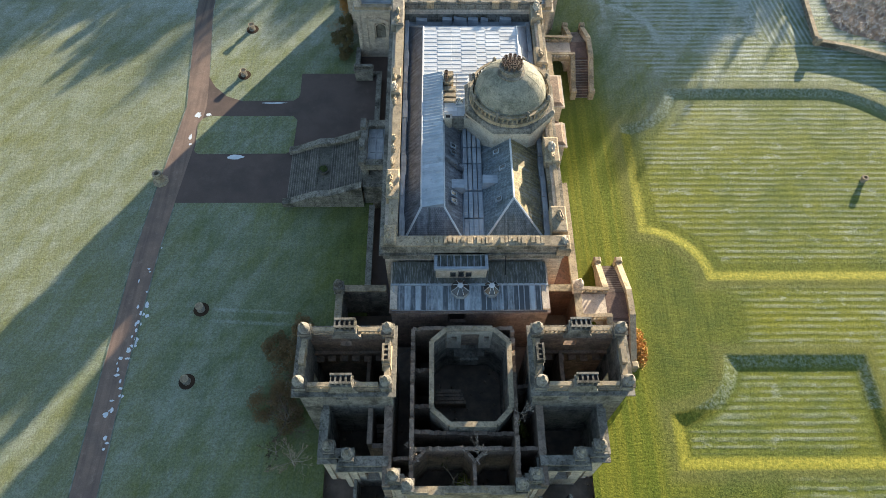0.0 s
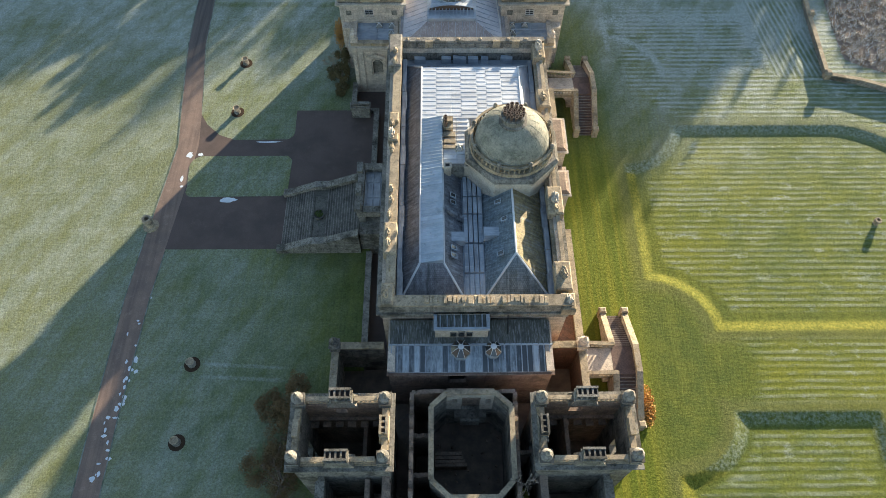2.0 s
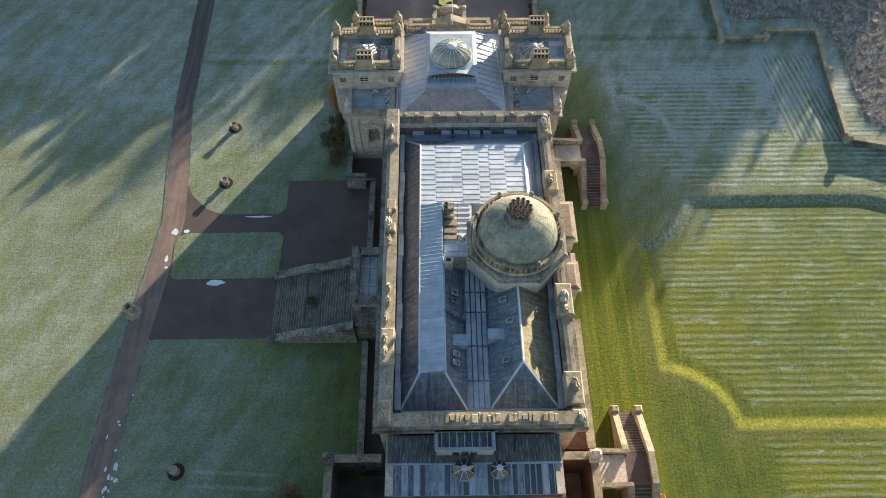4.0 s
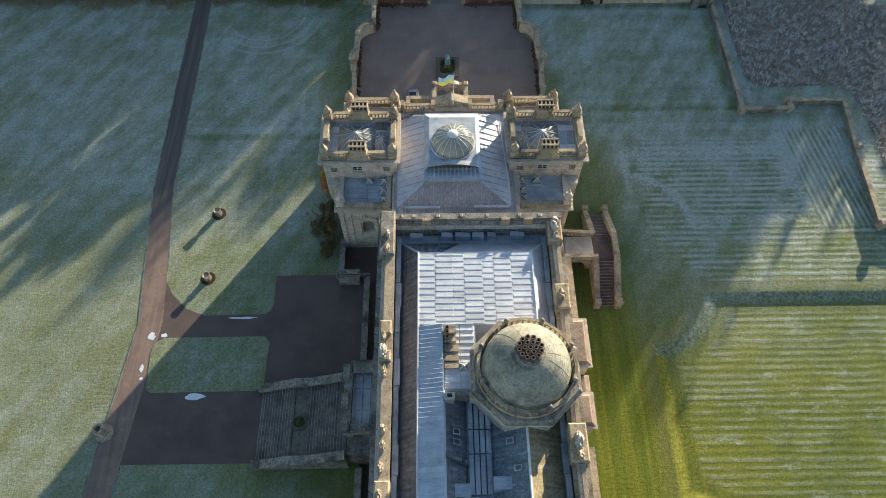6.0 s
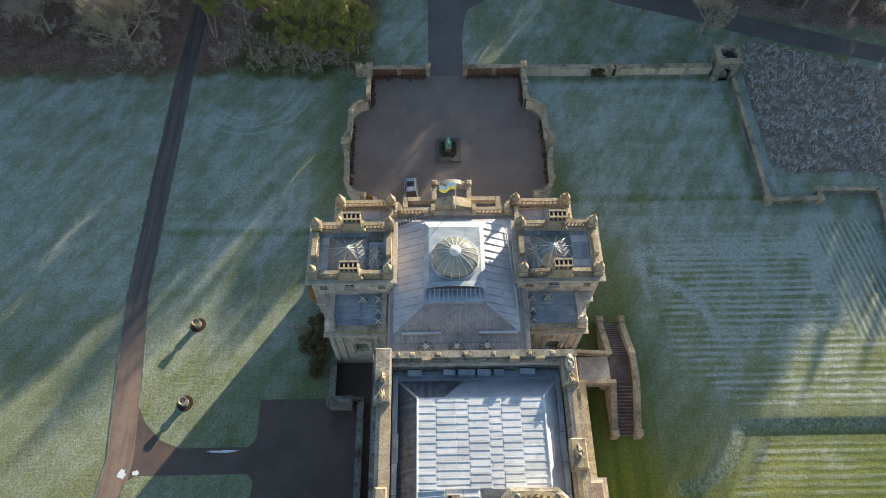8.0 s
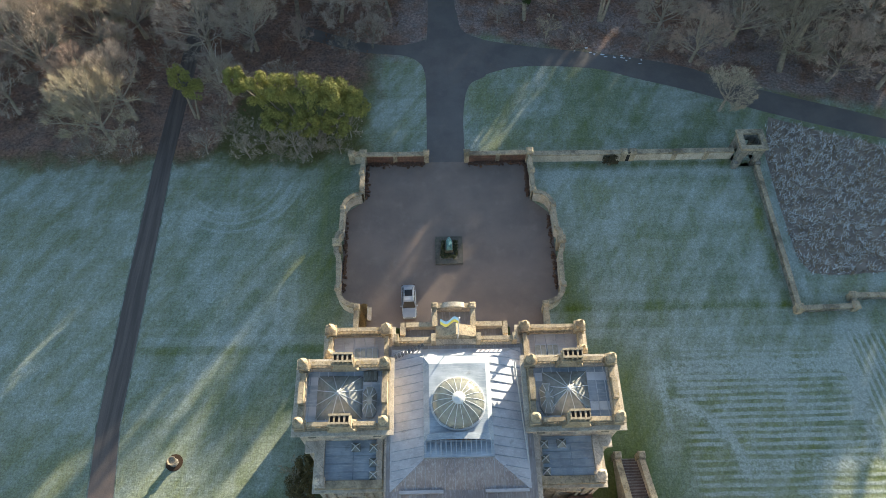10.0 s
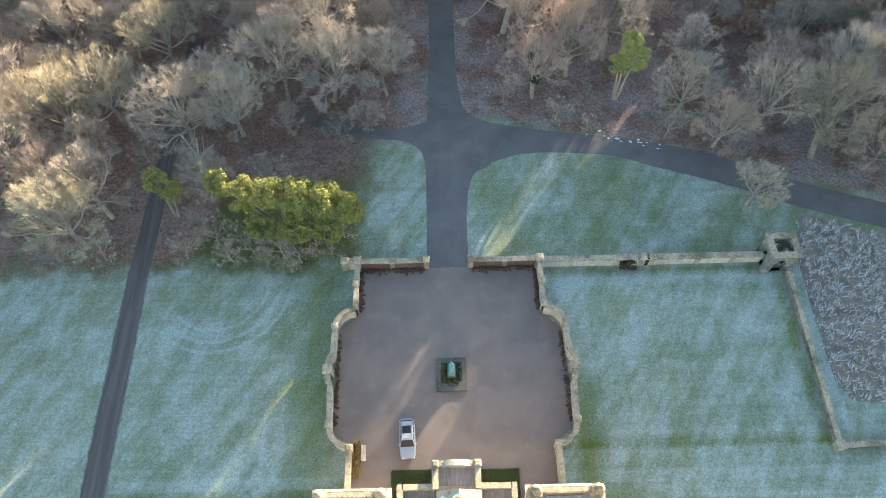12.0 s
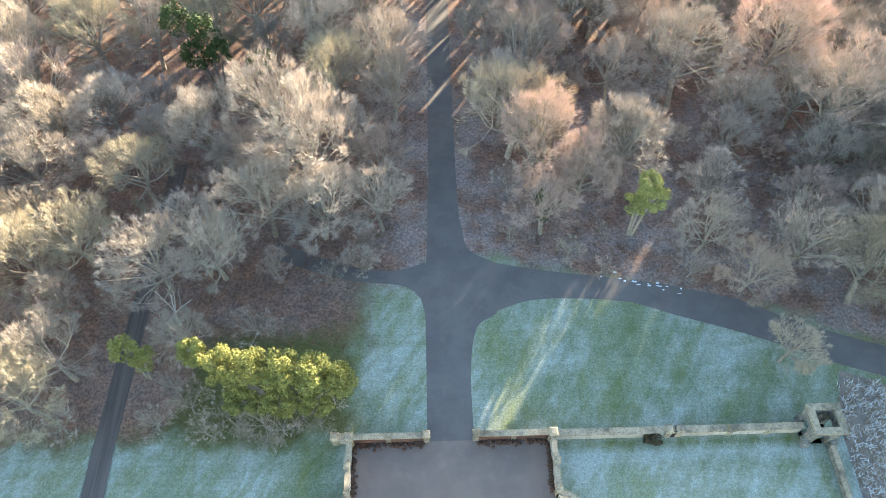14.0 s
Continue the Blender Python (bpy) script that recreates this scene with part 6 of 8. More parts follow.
# front parapet and pedimented centre
bm = bmesh.new()
box(bm, -7.0, 7.3, 97.7, 98.4, 9.2, 9.6)
part("parapet_base", bm, BUFF, NW)
for x0, x1 in ((-6.2, -2.6), (2.9, 6.4)):
    balustrade(NW, (x0, 98.0), (x1, 98.0), 9.6)
    for xp in (x0 - 0.5, x1):
        bm = bmesh.new()
        box(bm, xp, xp + 0.5, 97.6, 98.5, 9.2, 10.9)
        part("parapet_pier", bm, COPING, NW)
for x0, x1, y0, y1 in ((-6.0, 6.0, 98.42, 100.3), (-2.35, 2.35, 100.302, 102.5)):
    bm = bmesh.new()
    box(bm, x0, x1, y0, y1, -0.5, 8.55)
    box(bm, x0 - 0.18, x1 + 0.18, y0 + 0.3, y1 + 0.18, 8.0, 8.3)
    pb = part("portico_block", bm, BUFF, NW, "entrance portico with parapeted lead terraces")
    bm = bmesh.new()
    box(bm, x0 + 0.4, x1 - 0.4, y0 + 0.02, y1 - 0.4, 8.55, 8.7)
    part("terrace_floor", bm, LEAD_WARM, pb, "brownish lead terrace floor")
for x0, x1, y0, y1, h in ((-6.0, -5.52, 98.9, 100.3, 9.55), (5.52, 6.0, 98.9, 100.3, 9.55), (-5.52, -2.4, 99.84, 100.3, 9.55), (2.4, 5.52, 99.84, 100.3, 9.55), (-2.4, -1.92, 99.84, 102.05, 9.8), (1.92, 2.4, 99.84, 102.05, 9.8), (-2.4, 2.4, 102.05, 102.52, 9.8)):
    bm = bmesh.new()
    box(bm, x0, x1, y0, y1, 8.552, h)
    pw = part("terrace_parapet", bm, BUFF, NW)
    bm = bmesh.new()
    box(bm, x0 - 0.06, x1 + 0.06, y0 - 0.06, y1 + 0.06, h, h + 0.14)
    part("coping", bm, COPING, pw)
bm = bmesh.new()
crest = [(1.25 * math.cos(math.pi * j / 12), 9.945 + 0.4 * math.sin(math.pi * j / 12)) for j in range(13)]
front, back = ([bm.verts.new((x, y, z)) for x, z in crest] for y in (101.98, 102.58))
bm.faces.new(front)
bm.faces.new(back[::-1])
for j in range(13):
    bm.faces.new((front[j], back[j], back[(j + 1) % 13], front[(j + 1) % 13]))
bmesh.ops.recalc_face_normals(bm, faces=bm.faces)
part("carved_crest", bm, PALE, NW, "curved carved stone crest over the entrance")
for x in (-2.16, 2.16):
    bm = bmesh.new()
    box(bm, x - 0.34, x + 0.34, 101.9, 102.58, 9.94, 10.1)
    frustum(bm, (x - 0.38, x + 0.38, 101.86, 102.62, 10.1), (x - 0.2, x + 0.2, 102.04, 102.44, 10.2))
    part("corner_block", bm, COPING, NW)
bm = bmesh.new()
box(bm, -2.1, 2.4, 98.3, 99.5, 8.9, 10.2)
part("attic_block", bm, COPING, NW)
for x0, x1 in ((-2.1, 0.15), (0.15, 2.4)):
    bm = bmesh.new()
    up = x0 < 0
    wedge(bm, (x0, 98.9), (x1, 98.9), 0.65, 10.3 if up else 11.1, 11.1 if up else 10.3, low=10.2)
    part("pediment_slope", bm, COPING, NW)
bm = bmesh.new()
tube(bm, (0.35, 98.0, 10.5), (0.35, 98.0, 15.8), 0.06, 0.04, 8)
lathe(bm, 0.35, 98.0, [(0.05, 15.8), (0.1, 15.88), (0.03, 16.0)], 8)
part("flagpole", bm, TIMBER, NW)
FL = thing("flag", "blue and yellow flag hanging from the roof flagpole", "flag", (0.35, 98.0, 14.6))
for nm, z0, z1, col in (("upper_band", 15.1, 15.75, (0.36, 0.60, 0.86)), ("lower_band", 14.4, 15.1, (0.86, 0.74, 0.16))):
    bm = bmesh.new()
    n = 12
    rows_ = []
    for i in range(n + 1):
        u = i / n
        x, y = 0.3 - 1.9 * u, 98.0 + 0.22 * math.sin(u * 7)
        rows_.append([bm.verts.new((x, y + dy, z - 0.35 * u * u + 0.08 * math.sin(u * 6 + 1))) for dy in (-0.012, 0.012) for z in (z0, z1)])
    for p, q in zip(rows_, rows_[1:]):
        for i, j in ((0, 1), (3, 2), (1, 3), (2, 0)):
            bm.faces.new((p[i], q[i], q[j], p[j]))
    bm.faces.new((rows_[0][0], rows_[0][1], rows_[0][3], rows_[0][2]))
    bm.faces.new((rows_[-1][0], rows_[-1][2], rows_[-1][3], rows_[-1][1]))
    part(nm, bm, plain("flag_" + nm, col, tuple(c * 0.9 for c in col), 3, 0.7, 0.05), FL)

# ---- south link: lower lead roof between block and ruin ----
SL = thing("south_link", "low link building with ribbed lead roof and red end wall", "mansion link", (1.3, 35, 0))
bm = bmesh.new()
wall_run(bm, "x", 32.2, -7.5, 10.1, 0.7, -3, 9.4, [(-1.1, 0.9, ((6.6, 9.0),))])
box(bm, -7.7, 10.3, 31.95, 32.6, 9.4, 9.65)
part("wall", bm, stone("mauve_stained_stone", (0.30, 0.245, 0.22), (0.22, 0.165, 0.15), (0.09, 0.08, 0.075), amount=0.7), SL, "reddish stone end wall with a doorway")
for x, k in ((-7.5, 1), (10.1, -1)):
    bm = bmesh.new()
    wall_run(bm, "y", x, 32.9, 37.98, k * 0.6, -3, 9.9)
    box(bm, *sorted((x - k * 0.1, x + k * 0.7)), 32.2, 37.98, 9.9, 10.15)
    part("wall", bm, BUFF, SL)
bm = bmesh.new()
box(bm, -0.9, 0.7, 32.6, 32.85, 6.6, 9.0)
part("dark_doorway", bm, DARK, SL)
bm = bmesh.new()
wedge(bm, (1.3, 32.2), (1.3, 35.2), 8.7, 9.72, 10.07, thick=0.4)
part("lower_roof", bm, LEAD_Y, SL, "blue-grey lead roof in ribbed bays")
for i in range(28):
    x = -6.895 + i * 0.61
    bm = bmesh.new()
    wedge(bm, (x, 32.25), (x, 35.12), 0.3, 9.76, 10.1, thick=0.03)
    part("lead_bay", bm, LEAD_BAY, SL)
bm = bmesh.new()
wedge(bm, (1.3, 35.2), (1.3, 37.98), 8.7, 10.2, 10.5, thick=0.5)
part("upper_roof", bm, LEAD_MOSS, SL, "mossy upper roof strip")
for i in range(29):
    x = -7.2 + i * 0.61
    bm = bmesh.new()
    wedge(bm, (x, 32.25), (x, 35.15), 0.09 if i in (7, 20) else 0.05, 9.9, 10.26, thick=0.2)
    part("roll", bm, LEAD, SL)
    bm = bmesh.new()
    wedge(bm, (x, 35.2), (x, 37.9), 0.04, 10.3, 10.6, thick=0.15)
    part("roll", bm, LEAD_MOSS, SL)
bm = bmesh.new()
box(bm, -7.5, 10.2, 35.1, 35.28, 10.05, 10.3)
part("drip", bm, LEAD, SL)
bm = bmesh.new()
box(bm, -2.5, 3.2, 36.0, 37.95, 9.9, 12.1)
att = part("attic_box", bm, PALE, SL, "pale rendered attic box with a triple window")
bm = bmesh.new()
ring(bm, (-2.65, 3.35, 35.95, 37.96), (-2.3, 3.0, 36.25, 37.8), 12.1, 12.5)
part("attic_parapet", bm, LEAD, att)
bm = bmesh.new()
box(bm, -2.3, 3.0, 36.25, 37.8, 12.1, 12.16)
part("attic_roof", bm, LEAD_MOSS, att)
for i in range(7):
    bm = bmesh.new()
    box(bm, -2.0 + i * 0.75, -1.88 + i * 0.75, 36.3, 37.75, 12.16, 12.4)
    part("roll", bm, LEAD, att)
for x, hh in ((-0.55, 0.95), (0.35, 1.15), (1.2, 0.95)):
    bm = bmesh.new()
    box(bm, x - 0.36, x + 0.36, 35.9, 36.01, 10.75, 10.75 + hh)
    w = part("window_surround", bm, GREY, att)
    bm = bmesh.new()
    box(bm, x - 0.28, x + 0.28, 35.86, 35.9, 10.82, 10.68 + hh)
    part("pane", bm, PANE, w)
for x, y, r in ((0.25, 34.5, 1.1), (3.75, 34.5, 0.92)):
    o8 = [(x + r * math.cos(radians(22.5 + 45 * i)), y + r * math.sin(radians(22.5 + 45 * i))) for i in range(8)]
    bm = bmesh.new()
    prism(bm, o8, 9.9, 10.6)
    sk = part("octagonal_skylight", bm, LEAD, SL, "octagonal lead and glass roof light")
    bm = bmesh.new()
    prism(bm, o8, 10.6, 11.25, 0.3)
    part("glass", bm, PANE, sk)
    bm = bmesh.new()
    for p in o8:
        tube(bm, (*p, 10.62), (x + (p[0] - x) * 0.3, y + (p[1] - y) * 0.3, 11.28), 0.03, 0.03, 4)
    lathe(bm, x, y, [(0.3, 11.2), (0.34, 11.32), (0.1, 11.4)], 8)
    part("glazing", bm, LEAD_PALE, sk)
bm = bmesh.new()
tube(bm, (5.4, 37.9, 12.0), (5.4, 36.2, 10.6), 0.07, 0.07, 6)
part("drain_pipe", bm, IRON, SL)

# side yards beside the link
YD = thing("service_yards", "low walled service yards beside the link", "yard walls", (0, 34, 0))
for s in (-1, 1):
    for p, q, z in (((0.2 + s * 14.1, 36.8), (0.2 + s * 8.6, 36.8), 6.0), ((0.2 + s * 14.1, 28.4), (0.2 + s * 14.1, 36.8), 6.0)):
        bm = bmesh.new()
        bar(bm, p, q, 0.28, -3, z)
        w = part("yard_wall", bm, RED if s > 0 else GREY, YD)
        bm = bmesh.new()
        bar(bm, p, q, 0.42, z, z + 0.25)
        part("coping", bm, COPING, w)
    finial(YD, 0.2 + s * 14.1, 36.6, 6.2, 0.95, BUFF if s > 0 else GREY)

# ---- south ruin ----
SR = thing("south_ruin", "roofless burnt-out mirror wing with twin pavilion shells", "ruin", (0.3, 21, 0))
SZ = 13.4
for s in (-1, 1):
    a, b = pavilion(SR, s, 0.25, SZ, 21.7, 28.3, False)
    xi = a if s > 0 else b
    chimney(SR, xi + s * 0.45, 25.1, SZ + 0.1, "y", 1.7, 0.7, 1.5, 3, GREY if s > 0 else COPING)
    # broken inner floors and partitions
    bm = bmesh.new()
    px = a + (6.2 if s < 0 else 3.3)
    box(bm, px, px + 0.4, 22.4, 27.6, -1, 8.5 + s)
    box(bm, a + 0.7, b - 0.7, 27.3, 27.6, 8.8, 9.3)
    for i in range(6):
        box(bm, a + 0.7 + i * 1.3, a + 1.5 + i * 1.3, 26.9, 27.6, 7.6 + 0.25 * (i % 3), 7.95 + 0.25 * (i % 2))
    part("broken_partition", bm, RUIN, SR)
    # lower shell in front
    x0, x1 = sorted((0.35 + s * 14.6, 0.35 + s * 7.6))
    bm = bmesh.new()
    wall_run(bm, "y", x0 if s < 0 else x1, 16.6, 21.7, 0.65 * -s, -1, 9.0)
    box(bm, *sorted((0.35 + s * 14.75, 0.35 + s * 13.85)), 16.5, 21.2, 9.0, 9.2)
    part("wall", bm, GREY, SR)
    bm = bmesh.new()
    wall_run(bm, "y", x1 - 0.6 if s < 0 else x0, 13.6, 21.7, 0.75, -1, 8.8)
    part("wall", bm, RUIN, SR, "bare inner wall")
    # stepped south front
    for u0, u1, y, z in ((14.6, 12.2, 16.4, 9.0), (12.6, 7.6, 15.6, 9.0), (7.9, 6.0, 13.9, 8.8)):
        xa, xb = sorted((0.35 + s * u0, 0.35 + s * u1))
        wide = xb - xa > 3
        bm = bmesh.new()
        wall_run(bm, "x", y, xa, xb, 0.75, -1, z - 0.3, [((xa + xb) / 2 - 0.2, (xa + xb) / 2 + 1.3, ((2.0, 5.6), (6.3, 7.6)))] if wide else ())
        f = part("front_wall", bm, BUFF, SR)
        bm = bmesh.new()
        box(bm, xa - 0.25, xb + 0.25, y - 0.5, y + 0.8, z - 0.95, z - 0.62)
        box(bm, xa, xb, y - 0.12, y + 0.85, z - 0.3, z + 0.15)
        part("cornice", bm, GREY, f, "frost-stained grey cornice")
        k = xa + 0.2
        while k < xb - 0.5:
            if not (wide and abs(k + 0.25 - (xa + xb) / 2 - 0.55) < 1.2):
                bm = bmesh.new()
                box(bm, k, k + 0.5, y - 0.2, y + 0.02, -0.5, z - 0.95)
                part("pilaster", bm, BUFF, f)
            k += 0.95
    for u, y in ((13.6, 17.2), (11.6, 16.4), (7.0, 14.4)):
        finial(SR, 0.35 + s * u, y, 8.9, 1.0, GREY)
    finial(SR, 0.35 + s * 5.6, 13.5, 8.6, 1.0, GREY)
    # low outwork before the shell
    bm = bmesh.new()
    xa, xb = sorted((0.35 + s * 11.6, 0.35 + s * 8.0))
    for x0, x1, y0, y1 in ((xa, xa + 0.35, 12.2, 15.4), (xb - 0.35, xb, 12.2, 13.8), (xa, xb, 12.0, 12.35)):
        box(bm, x0, x1, y0, y1, -1, 3.4)
    part("outwork", bm, GREY, SR)
    if s < 0:
        bm = bmesh.new()
        box(bm, -9.6, -9.1, 17.9, 21.6, -1, 8.3)
        box(bm, -9.1, -7.3, 17.6, 18.1, -1, 7.6)
        for i in range(6):
            box(bm, -8.9, -7.5, 18.3 + i * 0.4, 18.7 + i * 0.4, 3.0, 3.4 + 0.4 * i)
        part("stair_shaft", bm, RUIN, SR, "remains of a stair shaft")
# centre front
bm = bmesh.new()
wall_run(bm, "x", 12.9, -5.4, 6.4, 0.7, -1, 8.5, [(-3.4, -2.0, ((2, 6),)), (-0.2, 1.2, ((2, 6),)), (3.0, 4.4, ((2, 6),))])
box(bm, -5.5, 6.5, 12.75, 13.6, 8.5, 8.75)
box(bm, -1.75, 2.85, 12.8, 13.5, 8.75, 9.35)
box(bm, -5.2, -3.2, 12.9, 13.4, 8.75, 8.95)
part("front_wall", bm, COPING, SR)
# octagonal court: thick walls with a dressed inner face
OC = [(-1.3, 30.1), (-2.95, 28.6), (-2.95, 21.2), (-1.1, 19.5), (3.75, 19.5), (5.35, 21.2), (5.45, 28.6), (3.75, 30.1)]


def ragged(bm, p, q, t, z, rnd, z0=-1, amp=0.35, seg=0.45):
    """A wall, one mesh, whose top is broken unevenly."""
    d = Vector((q[0] - p[0], q[1] - p[1]))
    n = max(2, int(d.length / seg))
    s = Vector((-d.y, d.x)).normalized() * t
    cols = []
    for i in range(n + 1):
        c = Vector(p) + d * (i / n)
        zt = z + (rnd.uniform(-amp, amp * 0.5) if i % 2 else rnd.uniform(-amp * 0.5, amp * 0.5))
        k = rnd.uniform(0.9, 1.08)
        cols.append([bm.verts.new(v) for v in ((c.x - s.x, c.y - s.y, z0), (c.x + s.x, c.y + s.y, z0), (c.x + s.x * k, c.y + s.y * k, zt), (c.x - s.x * k, c.y - s.y * k, zt + rnd.uniform(-0.08, 0.08)))])
    for a, b in zip(cols, cols[1:]):
        for i in range(4):
            bm.faces.new((a[i], a[(i + 1) % 4], b[(i + 1) % 4], b[i]))
    bm.faces.new(cols[0][::-1])
    bm.faces.new(cols[-1])
    bmesh.ops.recalc_face_normals(bm, faces=bm.faces)


rnd = random.Random(21)
for i, (p, q) in enumerate(zip(OC, OC[1:] + OC[:1])):
    bm = bmesh.new()
    if i == 7:
        # north side: the wall with its arched niche
        box(bm, -1.3, 3.75, 29.8, 30.4, -1, 4.6)
        ob = part("court_wall", bm, GREY, SR, "dressed pale wall with an arched niche")
        for xa, xb, holes in ((-1.3, 0.35, [(-0.75, -0.15, ((6.6, 8.0),))]), (0.35, 2.35, [(0.35, 2.35, ((4.6, 8.6),))]), (2.35, 3.75, [(2.9, 3.5, ((6.6, 8.0),))])):
            bm = bmesh.new()
            wall_run(bm, "x", 30.4, xa, xb, -0.6, 4.602, 9.3, holes)
            part("wall_bay", bm, PALE, ob)
        bm = bmesh.new()
        box(bm, -1.3, 3.75, 30.42, 30.7, 4.0, 9.0)
        for k in range(7):
            a = math.pi * k / 6
            box(bm, 1.35 - 1.0 * math.cos(a) - 0.12, 1.35 - 1.0 * math.cos(a) + 0.12, 29.85, 30.42, 7.6 + 0.95 * math.sin(a), 8.65)
        part("niche_back", bm, RUIN, ob)
        bm = bmesh.new()
        box(bm, -0.4, 3.1, 29.0, 29.78, 2.0, 4.2)
        box(bm, 0.3, 2.4, 28.7, 29.0, 2.0, 3.6)
        part("ledge", bm, GREY, ob)
    else:
        ragged(bm, p, q, 0.22, 9.4, rnd, amp=0.1, seg=1.0)
        ob = part("court_wall", bm, GREY, SR)
    bm = bmesh.new()
    bar(bm, p, q, 0.27, 9.42, 9.56 + 0.006 * (i % 2))
    part("coping", bm, COPING, ob)
# plain corridor walls and cross walls
for p, q, z, t in (((-5.0, 13.7), (-5.0, 30.3), 9.0, 0.3), ((5.75, 13.7), (5.95, 30.3), 9.0, 0.3), ((-5.0, 19.3), (6.0, 19.0), 7.6, 0.3), ((-5.0, 17.3), (8.6, 17.3), 8.6, 0.28), ((1.4, 13.6), (1.4, 16.3), 8.6, 0.25),
                  ((1.4, 16.1), (0.5, 17.2), 8.6, 0.22), ((1.4, 16.1), (2.7, 17.2), 8.6, 0.22), ((-4.9, 16.0), (-3.6, 17.2), 8.4, 0.22), ((-6.9, 16.4), (-5.0, 16.4), 8.2, 0.25), ((-4.8, 26.2), (-3.2, 26.2), 7.4, 0.3), ((-4.8, 22.2), (-3.2, 22.2), 7.0, 0.3), ((6.0, 24.6), (8.0, 24.6), 6.4, 0.3), ((-5.0, 30.4), (6.0, 30.4), 8.8, 0.3), ((-7.2, 21.7), (-7.2, 13.8), 8.8, 0.3)):
    bm = bmesh.new()
    ragged(bm, p, q, t * 0.72, z, rnd, amp=0.5)
    part("broken_wall", bm, RUIN, SR)
bm = bmesh.new()
for i in range(4):
    box(bm, -2.6, 1.0 - i * 0.2, 24.4 + i * 0.35, 24.8 + i * 0.35, -0.9, 0.9 + 0.25 * i)
part("fallen_masonry", bm, RUIN, SR)
bm = bmesh.new()
tube(bm, (-6.9, 26.6, 9.6), (-5.0, 28.2, 8.9), 0.025, 0.025, 4)
part("stay_wire", bm, IRON, SR)
bm = bmesh.new()
box(bm, -16.2, 16.6, 12.0, 36.8, -1.4, -1.0)
part("rubble_floor", bm, RUBBLE, SR, "dark rubble-strewn floor")
bm = bmesh.new()
for i in range(260):
    x, y = rnd.uniform(-15, 15), rnd.uniform(13.8, 31)
    s = rnd.uniform(0.1, 0.4)
    m = Matrix.Translation((x, y, -1 + s * 0.3)) @ Euler((rnd.uniform(0, 3), rnd.uniform(0, 3), rnd.uniform(0, 3))).to_matrix().to_4x4() @ Matrix.Diagonal((s, s * 0.7, s * 0.5, 1))
    bmesh.ops.create_cube(bm, size=1.0, matrix=m)
part("fallen_stones", bm, RUIN, SR, kind="stuff")

# ---- courtyard walls ----
def wall_path(name, pts, z, label, category, t=0.3, piers=(), mat=None, low=-0.5, cap=0.12):
    th = thing(name, label, category, (*pts[0], 0))
    for p, q in zip(pts, pts[1:]):
        bm = bmesh.new()
        bar(bm, p, q, t, low, z)
        w = part("wall_length", bm, mat or BUFF, th)
        bm = bmesh.new()
        bar(bm, p, q, t + cap, z, z + 0.2)
        part("coping", bm, COPING, w)
    for x, y, s, h in piers:
        bm = bmesh.new()
        box(bm, x - s, x + s, y - s, y + s, low, z + h)
        frustum(bm, (x - s - 0.12, x + s + 0.12, y - s - 0.12, y + s + 0.12, z + h), (x - s * 0.7, x + s * 0.7, y - s * 0.7, y + s * 0.7, z + h + 0.3))
        part("pier", bm, COPING, th)
    return th


for s in (-1, 1):
    w = 12.05
    pts = [(s * w, 100.0), (s * w, 106.2)] + [(s * (w + 2.45 * math.sin(radians(a))), 106.2 + 2.3 * (1 - math.cos(radians(a)))) for a in (22, 45, 68, 90)] + [(s * 14.7, 113.6), (s * 15.1, 114.1), (s * 15.1, 116.9), (s * 14.6, 117.5), (s * 14.5, 121.2)]
    pts += [(s * (w + 2.45 * math.cos(radians(a))), 121.2 + 2.3 * math.sin(radians(a))) for a in (22, 45, 68, 90)] + [(s * w, 126.5), (s * (w + 0.25), 127.2), (s * w, 128.0), (s * w, 130.4)]
    wall_path("court_wall", pts, 2.0, "curving stone courtyard wall with weathered coping", "wall", 0.2,
              ((s * 15.05, 115.5, 0.5, 0.4), (s * w, 106.0, 0.32, 0.2), (s * 14.6, 108.8, 0.3, 0.2), (s * 14.55, 121.2, 0.3, 0.2), (s * w, 123.8, 0.3, 0.2), (s * w, 130.4, 0.42, 0.6), (s * 12.2, 127.2, 0.28, 0.2)), PALE)
    wall_path("gate_screen_wall", [(s * 2.95, 130.6), (s * 12.0, 130.6)], 1.7, "low stone gate screen beside the drive", "wall", 0.24, ((s * 2.95, 130.6, 0.35, 0.5), (s * 7.5, 130.6, 0.3, 0.1)), RED)
    bm = bmesh.new()
    for i in range(420):
        x, y = s * rnd.uniform(3.2, 11.7), 130.1 + rnd.gauss(0, 0.22)
        if i > 200:
            x, y = s * (rnd.choice((11.6, 14.1)) + rnd.gauss(0, 0.12)), rnd.uniform(109, 121)
            if abs(x) < 13:
                y = rnd.uniform(124, 130)
        r = rnd.uniform(0.06, 0.26)
        bmesh.ops.create_icosphere(bm, subdivisions=1, radius=r, matrix=Matrix.Translation((x, y, r * 0.5)) @ Matrix.Diagonal((1, 0.8, 1.2, 1)))
    tagged(part("dead_border_plants", bm, plain("dead_border" + "we"[s > 0], (0.13, 0.075, 0.05), (0.08, 0.05, 0.04), 4, 0.95, 0.8), kind="stuff"), "brown dead border planting along the court wall", "plants")
wall_path("west_stub_wall", [(-13.8, 130.6), (-12.2, 130.6)], 1.9, "short stone stub of wall", "wall", 0.26, ((-13.8, 130.6, 0.4, 0.3),), PALE)
